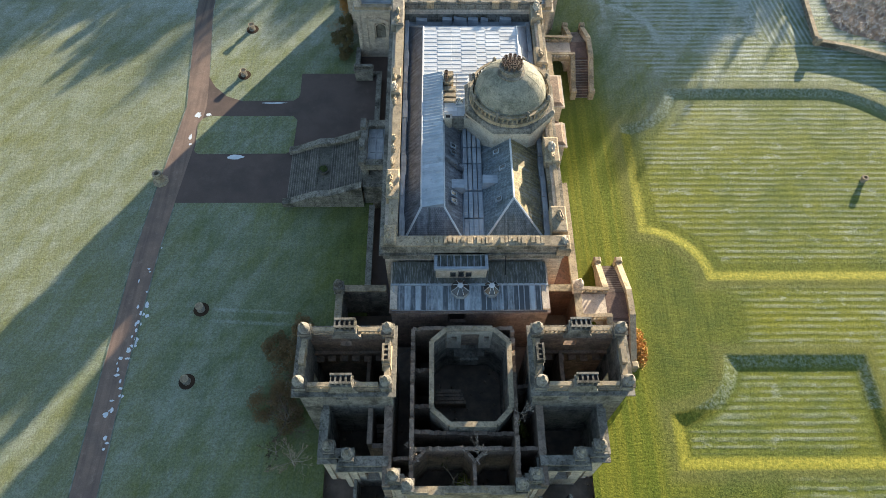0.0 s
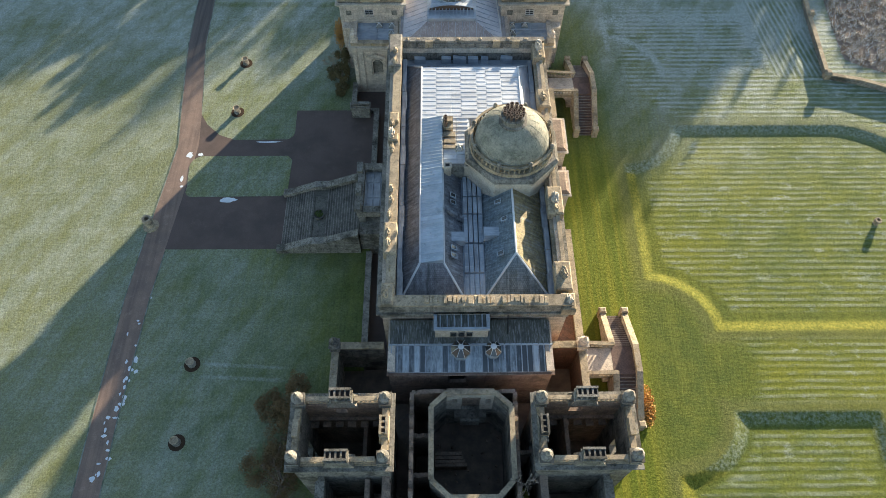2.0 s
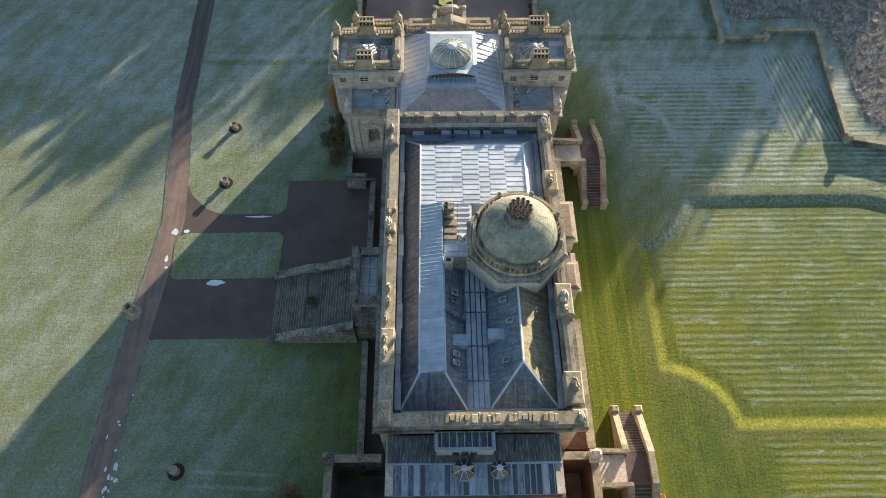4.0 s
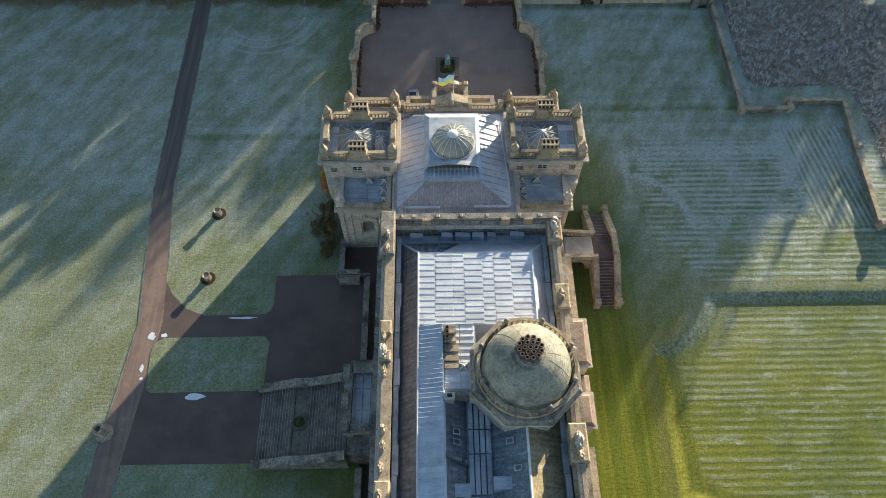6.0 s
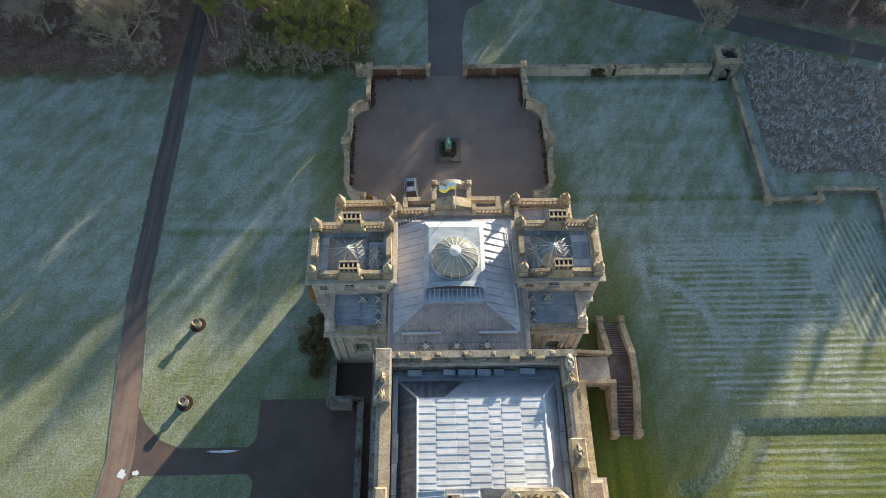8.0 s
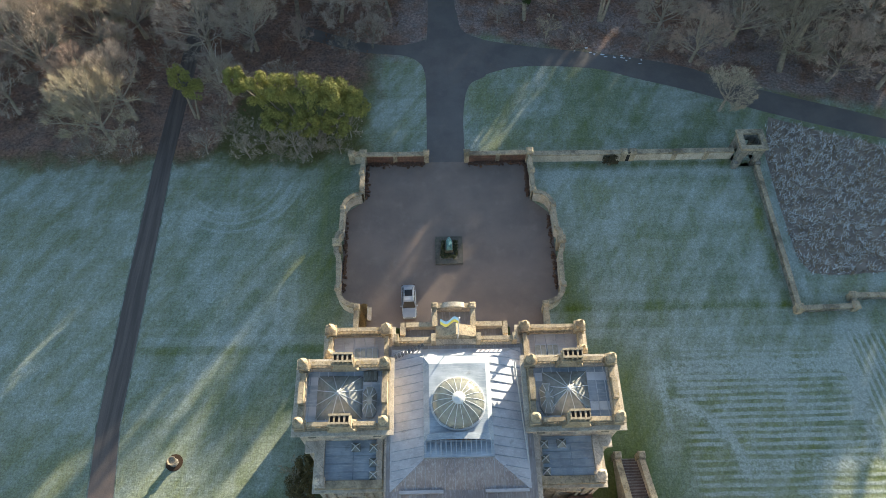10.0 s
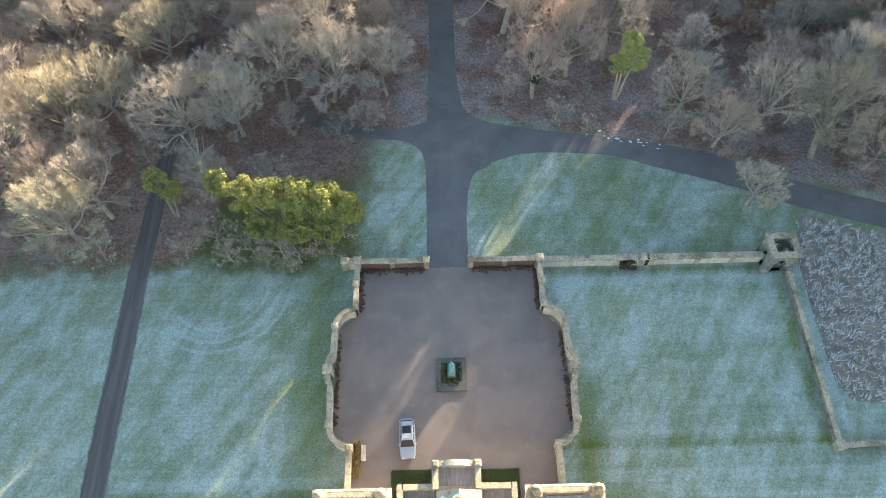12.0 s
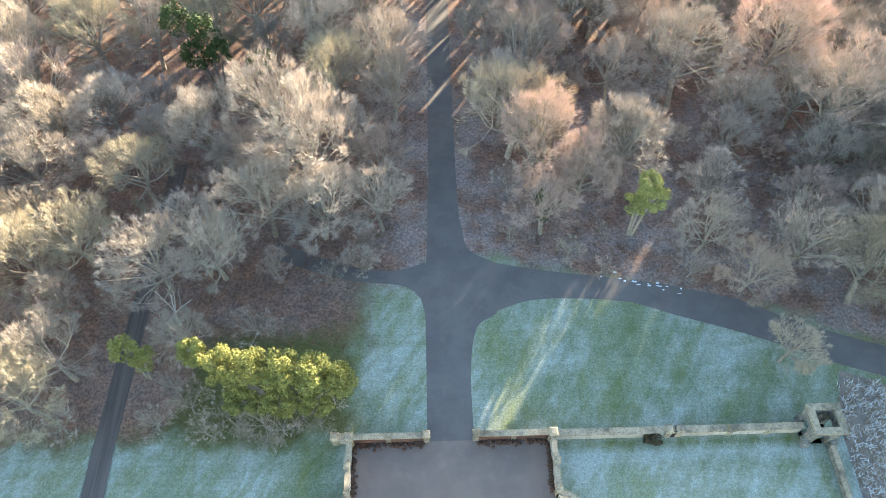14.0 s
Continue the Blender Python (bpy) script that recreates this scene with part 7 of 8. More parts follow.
wall_path("east_garden_wall", [(12.3, 130.5), (26.2, 130.5), (26.8, 130.5), (42.2, 130.6)], 1.55, "long pale stone garden wall with a small door", "wall", 0.3, ((26.0, 130.5, 0.4, 0.35), (27.3, 130.5, 0.4, 0.35), (33.5, 130.5, 0.35, 0.15), (38.2, 130.5, 0.35, 0.15)), PALE)
DO = thing("garden_door", "dark planked door in the garden wall", "door", (26.65, 130.1, 0))
bm = bmesh.new()
for i in range(4):
    box(bm, 26.42 + i * 0.13, 26.54 + i * 0.13, 130.12, 130.19, 0, 2.0)
part("door_leaf", bm, DARK, DO)
PV = thing("corner_pavilion", "small open-topped stone corner pavilion with arches", "pavilion", (44.5, 130.4, 0))
for along, at, s0, s1, k in (("x", 128.9, 42.2, 45.6, 1), ("x", 132.1, 42.2, 45.6, -1), ("y", 42.2, 129.4, 131.6, 1), ("y", 45.6, 129.4, 131.6, -1)):
    bm = bmesh.new()
    c = (s0 + s1) / 2
    wall_run(bm, along, at, s0, s1, 0.5 * k, -0.4, 3.9, [(c - 0.75, c - 0.5, ((0.0, 2.2),)), (c - 0.5, c + 0.5, ((0.0, 2.7),)), (c + 0.5, c + 0.75, ((0.0, 2.2),))])
    part("wall", bm, GREY, PV)
bm = bmesh.new()
ring(bm, (41.95, 45.85, 128.65, 132.35), (42.75, 45.05, 129.45, 131.55), 3.9, 4.25)
part("cornice", bm, COPING, PV)
for x0 in (41.9, 45.2):
    bm = bmesh.new()
    box(bm, x0, x0 + 0.7, 128.4, 129.2, -0.4, 1.2)
    part("buttress", bm, GREY, PV)
wall_path("ha_ha_wall", [(45.3, 128.3), (45.0, 105.3), (52.4, 105.5), (52.5, 107.0), (61.1, 107.0), (60.1, 98.0), (59.2, 84.1)] + [(61.0, 83.6), (64.0, 82.9), (69.0, 80.8), (75.0, 77.0), (82, 71)], 0.9, "low stone boundary wall with weathered coping", "wall", 0.2,
          ((45.0, 105.3, 0.45, 0.25), (52.4, 105.5, 0.4, 0.25), (52.5, 107.0, 0.4, 0.25), (60.4, 97.8, 0.45, 0.3), (59.2, 84.1, 0.45, 0.4)), GREY)
# frosted reed bed beyond the low wall
reed_pts = [(47.6, 131.5), (47.3, 122), (47.4, 113.5), (48.6, 110.9), (52, 110.5), (60, 110.9), (63.4, 109.4), (64.2, 102), (63.6, 92), (63.6, 88.2), (66, 86.6), (71, 84.4), (80, 79), (120, 60), (140, 100), (95, 122), (72, 130), (58, 135.0), (50, 138.2)]
sheet("reed_ground", reed_pts, 0.03, REED, "frosted dead reed and sedge ground", "marsh")


def inside(x, y, pts):
    hit = False
    for (x0, y0), (x1, y1) in zip(pts, pts[1:] + pts[:1]):
        if (y0 > y) != (y1 > y) and x < (x1 - x0) * (y - y0) / (y1 - y0) + x0:
            hit = not hit
    return hit


def blade_field(name, count, area, test, lo, hi, width, material, label, category, seed, lean=0.5, clump=5, base=0.0):
    """Many bent blades joined into one mesh."""
    r = random.Random(seed)
    verts, faces = [], []
    while len(faces) < count:
        x, y = r.uniform(area[0], area[1]), r.uniform(area[2], area[3])
        if not test(x, y):
            continue
        for _ in range(clump):
            a, h = r.uniform(0, 6.28), r.uniform(lo, hi)
            bx, by = x + r.gauss(0, 0.22), y + r.gauss(0, 0.22)
            dx, dy = math.cos(a), math.sin(a)
            k = len(verts)
            l = h * r.uniform(0.2, 1.0) * lean
            verts += [(bx - dy * width, by + dx * width, base), (bx + dy * width, by - dx * width, base), (bx + dx * l, by + dy * l, base + h)]
            faces.append((k, k + 1, k + 2))
    me = bpy.data.meshes.new(name)
    me.from_pydata(verts, [], faces)
    me.materials.append(material)
    return tagged(new(name, me), label, category, kind="stuff")


def reed_material():
    n = Nodes("frosted_reed")
    col = n.mix(n.step(n.island(), 0.25, 0.8), (0.27, 0.20, 0.13), (0.62, 0.63, 0.62))
    return n.done(col, 0.9, None, spec=0.1)


blade_field("reeds", 60000, (47, 95, 78, 137), lambda x, y: inside(x, y, reed_pts) and noise.noise(Vector((x * 0.9, y * 0.9, 3))) > -0.05, 0.2, 0.6, 0.07, reed_material(), "frosted dead reeds in tangled clumps", "reeds", 5, 1.7)

# ---- fountain, car, urns, bench ----
FO = thing("fountain", "square stone plinth with a verdigris bronze piece in clipped planting", "fountain", (0, 115.3, 0))
bm = bmesh.new()
for x0, x1, y0, y1 in ((-1.9, 1.85, 113.1, 113.75), (-1.9, 1.85, 116.75, 117.4), (-1.9, -1.3, 113.75, 116.75), (1.25, 1.85, 113.75, 116.75)):
    box(bm, x0, x1, y0, y1, 0, 0.3)
part("kerb", bm, STEP, FO)
bm = bmesh.new()
for i in range(260):
    x, y = rnd.uniform(-1.1, 1.05), rnd.uniform(114, 116.6)
    if abs(x) < 0.55 and abs(y - 115.4) < 0.8:
        continue
    bmesh.ops.create_icosphere(bm, subdivisions=1, radius=rnd.uniform(0.1, 0.22), matrix=Matrix.Translation((x, y, rnd.uniform(0.2, 0.5))))
part("planting", bm, plain("dark_box_leaves", (0.03, 0.045, 0.02), (0.05, 0.05, 0.025), 5, 0.9, 0.8), FO)
bm = bmesh.new()
box(bm, -1.25, 1.2, 113.8, 116.7, 0, 0.25)
box(bm, -0.55, 0.5, 114.7, 116.1, 0.25, 1.3)
part("plinth", bm, STEP, FO)
bm = bmesh.new()
frustum(bm, (-0.42, 0.38, 114.6, 116.2, 1.3), (-0.25, 0.2, 114.8, 116.0, 1.9))
for i in range(10):
    r = rnd.uniform(0.15, 0.3)
    bmesh.ops.create_icosphere(bm, subdivisions=2, radius=r, matrix=Matrix.Translation((rnd.uniform(-0.2, 0.2), rnd.uniform(114.8, 116.0), 1.9 + rnd.uniform(0, 0.25))) @ Matrix.Diagonal((1, 1.4, 0.9, 1)))
part("bronze", bm, BRONZE, FO)


def car(at, rz):
    """A silver estate-type off-road car, nose towards -y."""
    paint = plain("silver_car_paint", (0.29, 0.33, 0.39), (0.26, 0.30, 0.36), 2, 0.3, 0.02, 0.5, 0.0)
    tyre = plain("tyre_rubber", (0.025, 0.025, 0.026), (0.035, 0.035, 0.035), 5, 0.85)
    win = plain("car_glass", (0.015, 0.018, 0.022), (0.02, 0.024, 0.03), 1, 0.3, 0.0, 0.25)
    c = thing("car", "silver off-road estate car parked on the gravel court", "car", (0, 0, 0))
    # body: stations along y with half width, belt height and bonnet height
    bm = bmesh.new()
    sec = [(-2.35, 0.62, 0.45, 0.72), (-2.25, 0.80, 0.38, 0.88), (-1.9, 0.90, 0.32, 0.97), (-1.0, 0.93, 0.3, 1.06), (0.2, 0.94, 0.3, 1.08), (1.6, 0.93, 0.3, 1.1), (2.15, 0.90, 0.33, 1.08), (2.33, 0.82, 0.4, 0.95), (2.36, 0.7, 0.5, 0.8)]
    rings_ = []
    for y, w, lo, hi in sec:
        rings_.append([bm.verts.new(p) for p in ((-w * 0.9, y, lo), (-w, y, lo + 0.18), (-w, y, hi - 0.18), (-w * 0.88, y, hi), (w * 0.88, y, hi), (w, y, hi - 0.18), (w, y, lo + 0.18), (w * 0.9, y, lo))])
    for p, q in zip(rings_, rings_[1:]):
        for i in range(8):
            bm.faces.new((p[i], p[(i + 1) % 8], q[(i + 1) % 8], q[i]))
    bm.faces.new(rings_[0][::-1])
    bm.faces.new(rings_[-1])
    bmesh.ops.recalc_face_normals(bm, faces=bm.faces)
    body = part("body", bm, paint, c)
    bm = bmesh.new()
    frustum(bm, (-0.84, 0.84, -1.05, 2.1, 1.06), (-0.68, 0.68, -0.35, 1.75, 1.62))
    cabin = part("cabin_glass", bm, win, c, "dark tinted glazing")
    bm = bmesh.new()
    frustum(bm, (-0.70, 0.70, -0.42, 1.8, 1.61), (-0.62, 0.62, -0.2, 1.65, 1.70))
    for x in (-0.76, 0.76):
        for y0, y1, yt0, yt1 in ((-1.05, -0.95, -0.4, -0.3), (0.35, 0.45, 0.38, 0.48), (1.3, 1.45, 1.25, 1.4), (2.02, 2.12, 1.7, 1.8)):
            s = 1 if x > 0 else -1
            tube(bm, (s * 0.845, y0, 1.06), (s * 0.69, yt0, 1.63), 0.05, 0.05, 4)
    part("roof", bm, paint, c)
    bm = bmesh.new()
    box(bm, -0.5, 0.5, 0.35, 1.25, 1.70, 1.715)
    part("sunroof", bm, win, c)
    for s in (-1, 1):
        bm = bmesh.new()
        tube(bm, (s * 0.6, -0.15, 1.76), (s * 0.6, 1.6, 1.76), 0.025, 0.025, 6)
        part("roof_rail", bm, IRON, c)
        bm = bmesh.new()
        frustum(bm, (s * 1.03 - 0.1, s * 1.03 + 0.1, -0.85, -0.68, 1.0), (s * 1.03 - 0.08, s * 1.03 + 0.08, -0.82, -0.7, 1.17))
        part("wing_mirror", bm, paint, c)
        bm = bmesh.new()
        box(bm, s * 0.6 - 0.17, s * 0.6 + 0.17, -2.33, -2.1, 0.68, 0.84)
        part("headlight", bm, TIMBER, body)
        bm = bmesh.new()
        box(bm, s * 0.78 - 0.1, s * 0.78 + 0.1, 2.2, 2.36, 0.7, 1.0)
        part("tail_light", bm, TERRACOTTA, body)
        for y in (-1.45, 1.4):
            bm = bmesh.new()
            tube(bm, (s * 0.70, y, 0.36), (s * 0.95, y, 0.36), 0.36, 0.36, 20)
            wh = part("wheel", bm, tyre, c)
            bm = bmesh.new()
            tube(bm, (s * 0.90, y, 0.36), (s * 0.965, y, 0.36), 0.22, 0.2, 10)
            part("rim", bm, LEAD_PALE, wh)
    c.location, c.rotation_euler = at, (0, 0, radians(rz))
    return c


car((-5.45, 107.3, 0.03), 2.5)


def urn():
    u = thing("lawn_urn", "weathered stone urn on a pedestal in a ring of bare soil", "urn", (0, 0, 0), "lawn urns")
    bm = bmesh.new()
    lathe(bm, 0, 0, [(0.98, -0.05), (0.98, 0.03), (0.9, 0.04)], 28)
    part("soil_ring", bm, SOIL, u)
    bm = bmesh.new()
    lathe(bm, 0, 0, [(0.52, 0.03), (0.52, 0.2), (0.42, 0.24), (0.42, 0.5), (0.5, 0.54), (0.5, 0.6)], 8)
    part("pedestal", bm, GREY, u)
    bm = bmesh.new()
    lathe(bm, 0, 0, [(0.2, 0.6), (0.16, 0.68), (0.38, 0.82), (0.5, 1.02), (0.52, 1.08), (0.42, 1.08), (0.32, 0.9)], 20)
    part("bowl", bm, COPING, u)
    return u


first = urn()
first.location = (-32.3, 27.5, 0)
for x, y in ((-32.2, 37.0), (-32.5, 87.6), (-32.4, 77.4)):
    copy_thing(first, pose(x, y, 0, 0, 0, 40))
for x, y in ((-41.3, 57.0), (58.6, 57.2)):
    VS = thing("large_vase", "large octagonal stone vase on stepped base beside the drive" if x < 0 else "large stone vase on a pale round base on the garden lawn", "urn", (x, y, -0.85 if x > 0 else 0))
    zb = -0.85 if x > 0 else 0.0
    bm = bmesh.new()
    k = 1.0 if x < 0 else 0.72
    lathe(bm, x, y, [(1.12 * k, zb - 0.1), (1.12 * k, zb + 0.12), (0.95 * k, zb + 0.14), (0.95 * k, zb + 0.26), (0.7 * k, zb + 0.28)], 8)
    part("base", bm, COPING, VS)
    bm = bmesh.new()
    lathe(bm, x, y, [(rr * k, zb + 0.26 + (zz - 0.26) * (1.6 if x < 0 else 1.0)) for rr, zz in ((0.6, 0.26), (0.55, 0.5), (0.42, 0.6), (0.62, 0.85), (0.7, 1.1), (0.58, 1.25), (0.62, 1.32), (0.36, 1.32), (0.3, 0.9))], 20)
    part("vase", bm, COPING, VS)
BE = thing("garden_bench", "pale stone bench in the corner of the court", "bench", (-10.5, 105.8, 0))
bm = bmesh.new()
box(bm, -10.75, -10.28, 104.9, 106.7, 0.4, 0.52)
part("seat", bm, PALE, BE)
bm = bmesh.new()
box(bm, -10.8, -10.68, 104.9, 106.7, 0.524, 0.9)
part("backrest", bm, PALE, BE)
for y in (105.05, 106.35):
    bm = bmesh.new()
    box(bm, -10.72, -10.32, y, y + 0.2, 0.02, 0.4)
    part("leg", bm, PALE, BE)
# frozen puddles and ice on the drives
def blob(cx_, cy_, rx, ry, seed, z):
    r = random.Random(seed)
    n = 14
    return [(cx_ + rx * math.cos(2 * math.pi * i / n) * r.uniform(0.6, 1.1), cy_ + ry * math.sin(2 * math.pi * i / n) * r.uniform(0.55, 1.1)) for i in range(n)]


r2 = random.Random(31)
spots = [(-31.4, 61.3, 1.3, 0.5), (-27.0, 71.6, 2.2, 0.18), (-38.2, 69.2, 0.5, 0.7), (-36.6, 69.3, 0.45, 0.35), (-38.6, 65.0, 0.3, 0.6), (-38.4, 63.6, 0.25, 0.25)]
for i in range(40):
    y = r2.gauss(31, 6.5)
    spots.append((-40.6 + r2.gauss(0, 0.45) + (0.8 if y > 30 else 0.3), y, r2.uniform(0.1, 0.4), r2.uniform(0.1, 0.4)))
for i in range(16):
    x = r2.uniform(19, 38)
    spots.append((x, 152.6 - max(0, x - 24) * 0.27 + r2.gauss(0, 0.4), r2.uniform(0.15, 0.4), r2.uniform(0.08, 0.2)))
for i, (x, y, rx, ry) in enumerate(spots):
    bm = bmesh.new()
    prism(bm, blob(x, y, rx, ry, i, 0), 0.0, 0.036 + 0.003 * (i % 3))
    bmesh.ops.triangulate(bm, faces=[f for f in bm.faces if len(f.verts) > 4])
    tagged(part("frozen_puddle", bm, ICE), "white frozen puddle on the gravel drive", "ice", "frozen puddles")
# autumn creeper at the corners
def leaf_cloud(parent, name, at, size, count, leaf, material, seed, label=""):
    r = random.Random(seed)
    bm = bmesh.new()
    for i in range(count):
        v = Vector((r.gauss(0, 0.45), r.gauss(0, 0.45), r.gauss(0, 0.45)))
        if v.length > 1.1:
            continue
        c = Vector(at) + Vector((v.x * size[0], v.y * size[1], v.z * size[2]))
        m = Euler((r.uniform(0, 6.3), r.uniform(0, 6.3), r.uniform(0, 6.3))).to_matrix()
        q = [bm.verts.new(c + m @ Vector(p) * leaf) for p in ((-0.5, 0, 0), (0, -0.32, 0.08), (0.5, 0, 0), (0, 0.32, 0.08))]
        bm.faces.new(q)
    return part(name, bm, material, parent, label)


def leaf_material(name, a, b):
    n = Nodes(name)
    col = n.mix(n.island(), a, b)
    n.bsdf.inputs["Transmission Weight"].default_value = 0.0
    return n.done(col, 0.75, None, spec=0.25)


ORANGE = leaf_material("russet_leaves", (0.50, 0.27, 0.08), (0.36, 0.20, 0.07))
for nm, x, y, z, sz in (("russet_shrub", 22.4, 31.2, 0.9, (0.8, 2.6, 1.1)), ("russet_shrub", -17.4, 91.0, 3.0, (0.9, 1.6, 2.6))):
    SH = thing(nm, "russet leaved shrub against the stone wall", "shrub", (x, y, 0))
    leaf_cloud(SH, "leaves", (x, y, z), sz, 1600, 0.28, ORANGE, int(x * 7 + y))
    bm = bmesh.new()
    for i in range(7):
        tube(bm, (x + rnd.uniform(-0.3, 0.3), y + rnd.uniform(-1, 1), 0), (x + rnd.uniform(-0.6, 0.6), y + rnd.uniform(-1.6, 1.6), z + sz[2] * 0.6), 0.05, 0.02, 4)
    part("stem", bm, RUIN, SH)

# ---- woods ----
def twig_material(name, a, b):
    n = Nodes(name)
    r = n.random()
    col = n.mix(n.island(), a, b)
    col = n.mix(n.math("MULTIPLY", n.step(r, 0.62, 0.9), 0.6), col, (0.44, 0.295, 0.25))
    col = n.mix(n.math("MULTIPLY", n.step(n.math("FRACT", n.math("MULTIPLY", r, 7.3)), 0.7, 0.95), 0.5), col, (0.36, 0.325, 0.19))
    col = n.mix(1.0, col, n.mix(n.math("FRACT", n.math("MULTIPLY", r, 31.7)), (0.75, 0.75, 0.75), (1.2, 1.2, 1.2)), "MULTIPLY")
    return n.done(col, 0.85, None, spec=0.15)


TWIG = twig_material("winter_twigs", (0.505, 0.425, 0.365), (0.345, 0.293, 0.252))
BARK = plain("grey_bark", (0.36, 0.31, 0.255), (0.22, 0.195, 0.16), 2.0, 0.9, 0.6, 0.15, vary=0.25)
YEW = leaf_material("yew_needles", (0.31, 0.295, 0.085), (0.14, 0.15, 0.045))
IVY = leaf_material("ivy_leaves", (0.05, 0.075, 0.02), (0.03, 0.05, 0.015))


def grow(seed, height, radius, twigs, width, mains=11, kids=5, levels=4):
    """Trunk and limbs as tapered tubes that fork again and again; twigs as slim blades. Returns two bmesh objects."""
    r = random.Random(seed)
    wood, crown = bmesh.new(), bmesh.new()
    tr = height * 0.022
    ends = []

    def any_way():
        return Vector((r.gauss(0, 1), r.gauss(0, 1), r.gauss(0, 1))).normalized()

    def inside(p):
        d = Vector((p.x / radius, p.y / radius, (p.z - 0.56 * height) / (0.44 * height)))
        return d.length / (0.95 + 0.3 * noise.noise(d.normalized() * 1.8 + Vector((seed * 1.7, 0, 0))))

    def limb(p, d, length, thick, level):
        d1 = (d + any_way() * 0.16).normalized()
        d2 = (d1 + any_way() * 0.22 + Vector((0, 0, 0.16))).normalized()
        for _ in range(7):
            m = p + d1 * length * 0.5
            e = m + d2 * length * 0.5
            if inside(e) < 1.0:
                break
            length *= 0.78
        sides = 6 - level
        tube(wood, p, m, thick, thick * 0.8, max(3, sides))
        tube(wood, m, e, thick * 0.8, thick * 0.55, max(3, sides))
        if level >= 2:
            ends.append((p, m, d1))
            ends.append((m, e, d2))
        if level >= 3:
            ends.append((m, e, d2))
        if level >= levels:
            return
        for i in range(kids):
            f = 1.0 if i == 0 else r.uniform(0.3, 1.0)
            q = p.lerp(m, f * 2) if f < 0.5 else m.lerp(e, f * 2 - 1)
            turn_ = r.uniform(0.25, 0.5) if i == 0 else r.uniform(0.55, 1.15)
            limb(q, (d2 + any_way() * turn_).normalized(), length * r.uniform(0.5, 0.82), thick * (0.5 if i == 0 else 0.36), level + 1)

    fork = Vector((r.gauss(0, 0.03) * height, r.gauss(0, 0.03) * height, height * r.uniform(0.2, 0.3)))
    tube(wood, (0, 0, -0.3), fork * 0.5, tr * 1.35, tr * 1.1, 8)
    tube(wood, fork * 0.5, fork, tr * 1.1, tr, 8)
    top = fork + Vector((r.gauss(0, 0.03) * height, r.gauss(0, 0.03) * height, height * 0.16))
    tube(wood, fork, top, tr, tr * 0.7, 6)
    for i in range(mains):
        f = i / max(1, mains - 1)
        lean = 0.1 + 1.15 * (1 - f) + r.uniform(-0.12, 0.12)
        a = 2.4 * i + seed + r.uniform(-0.4, 0.4)
        d = Vector((math.cos(a) * math.sin(lean), math.sin(a) * math.sin(lean), math.cos(lean)))
        length = (height * 0.32 * math.cos(lean) + radius * 0.6 * math.sin(lean)) * r.uniform(0.75, 1.15)
        limb(fork.lerp(top, f), d, length, tr * 0.5, 1)
    for i in range(twigs):
        p, q, d = ends[i % len(ends)]
        s = p.lerp(q, r.uniform(0.1, 1.0))
        out = (s - Vector((0, 0, 0.42 * height))).normalized()
        e = (d * 0.4 + out * 0.6 + any_way() * 0.68 + Vector((0, 0, 0.15))).normalized()
        length = r.uniform(0.3, 1.0) * height / 12
        side = e.cross(any_way()).normalized() * width * r.uniform(0.6, 1.2)
        crown.faces.new([crown.verts.new(c) for c in (s - side, s + side, s + e * length)])
    return wood, crown


def tree_kind(seed, height, radius, twigs, width=0.021, label="tall leafless broadleaf tree with pale winter twigs"):
    t = thing("bare_tree", label, "tree", (0, 0, 0), "bare winter trees")
    w, c = grow(seed, height, radius, twigs, width)
    part("trunk", w, BARK, t)
    part("crown", c, TWIG, t)
    return t


KINDS = [tree_kind(11, 14, 5.8, 11400), tree_kind(12, 16, 5.4, 11400), tree_kind(13, 13, 6.2, 11400), tree_kind(14, 16, 7.4, 15600), tree_kind(15, 12.5, 5.2, 9600), tree_kind(16, 11, 4.4, 7800), tree_kind(18, 15, 6.0, 12600), tree_kind(19, 14.5, 5.0, 5400)]
SHRUB = tree_kind(17, 4.2, 2.8, 3000, 0.012, "low bare twiggy understorey shrub")
used = set()
placed = []
wood_rnd = random.Random(77)


def plant(k, x, y, s, rz):
    src = KINDS[k] if k >= 0 else SHRUB
    m = pose(x, y, 0, wood_rnd.uniform(-3, 3), wood_rnd.uniform(-3, 3), rz) @ Matrix.Diagonal((s, s, s * wood_rnd.uniform(0.92, 1.08), 1))
    placed.append((x, y))
    if k not in used:
        used.add(k)
        src.matrix_basis = m
        return src
    o = src.copy()
    scene.collection.objects.link(o)
    for c in src.children:
        n = c.copy()
        scene.collection.objects.link(n)
        n.parent = o
    o.matrix_basis = m
    return o


STREAKS = ((20.4, 151.6, 1.2, 0), (32.6, 149.0, 1.2, 0), (4.5, 155.7, 2.6, 0), (-16.0, 141.0, 8.0, 10.0))


def lit_height(x, y, spread=2.8):
    """Greatest tree height that keeps the low sun on the drive and the lawn in a few lanes."""
    most = 99.0
    for sx_, sy_, half, over in STREAKS:
        u = (x - sx_) * math.cos(radians(SUN_AZ)) - (y - sy_) * math.sin(radians(SUN_AZ))
        along = (x - sx_) * math.sin(radians(SUN_AZ)) + (y - sy_) * math.cos(radians(SUN_AZ))
        if abs(u) < half + (spread if over == 0 else 0) and along > -2:
            most = min(most, over + along * math.tan(radians(SUN_EL)))
    return most


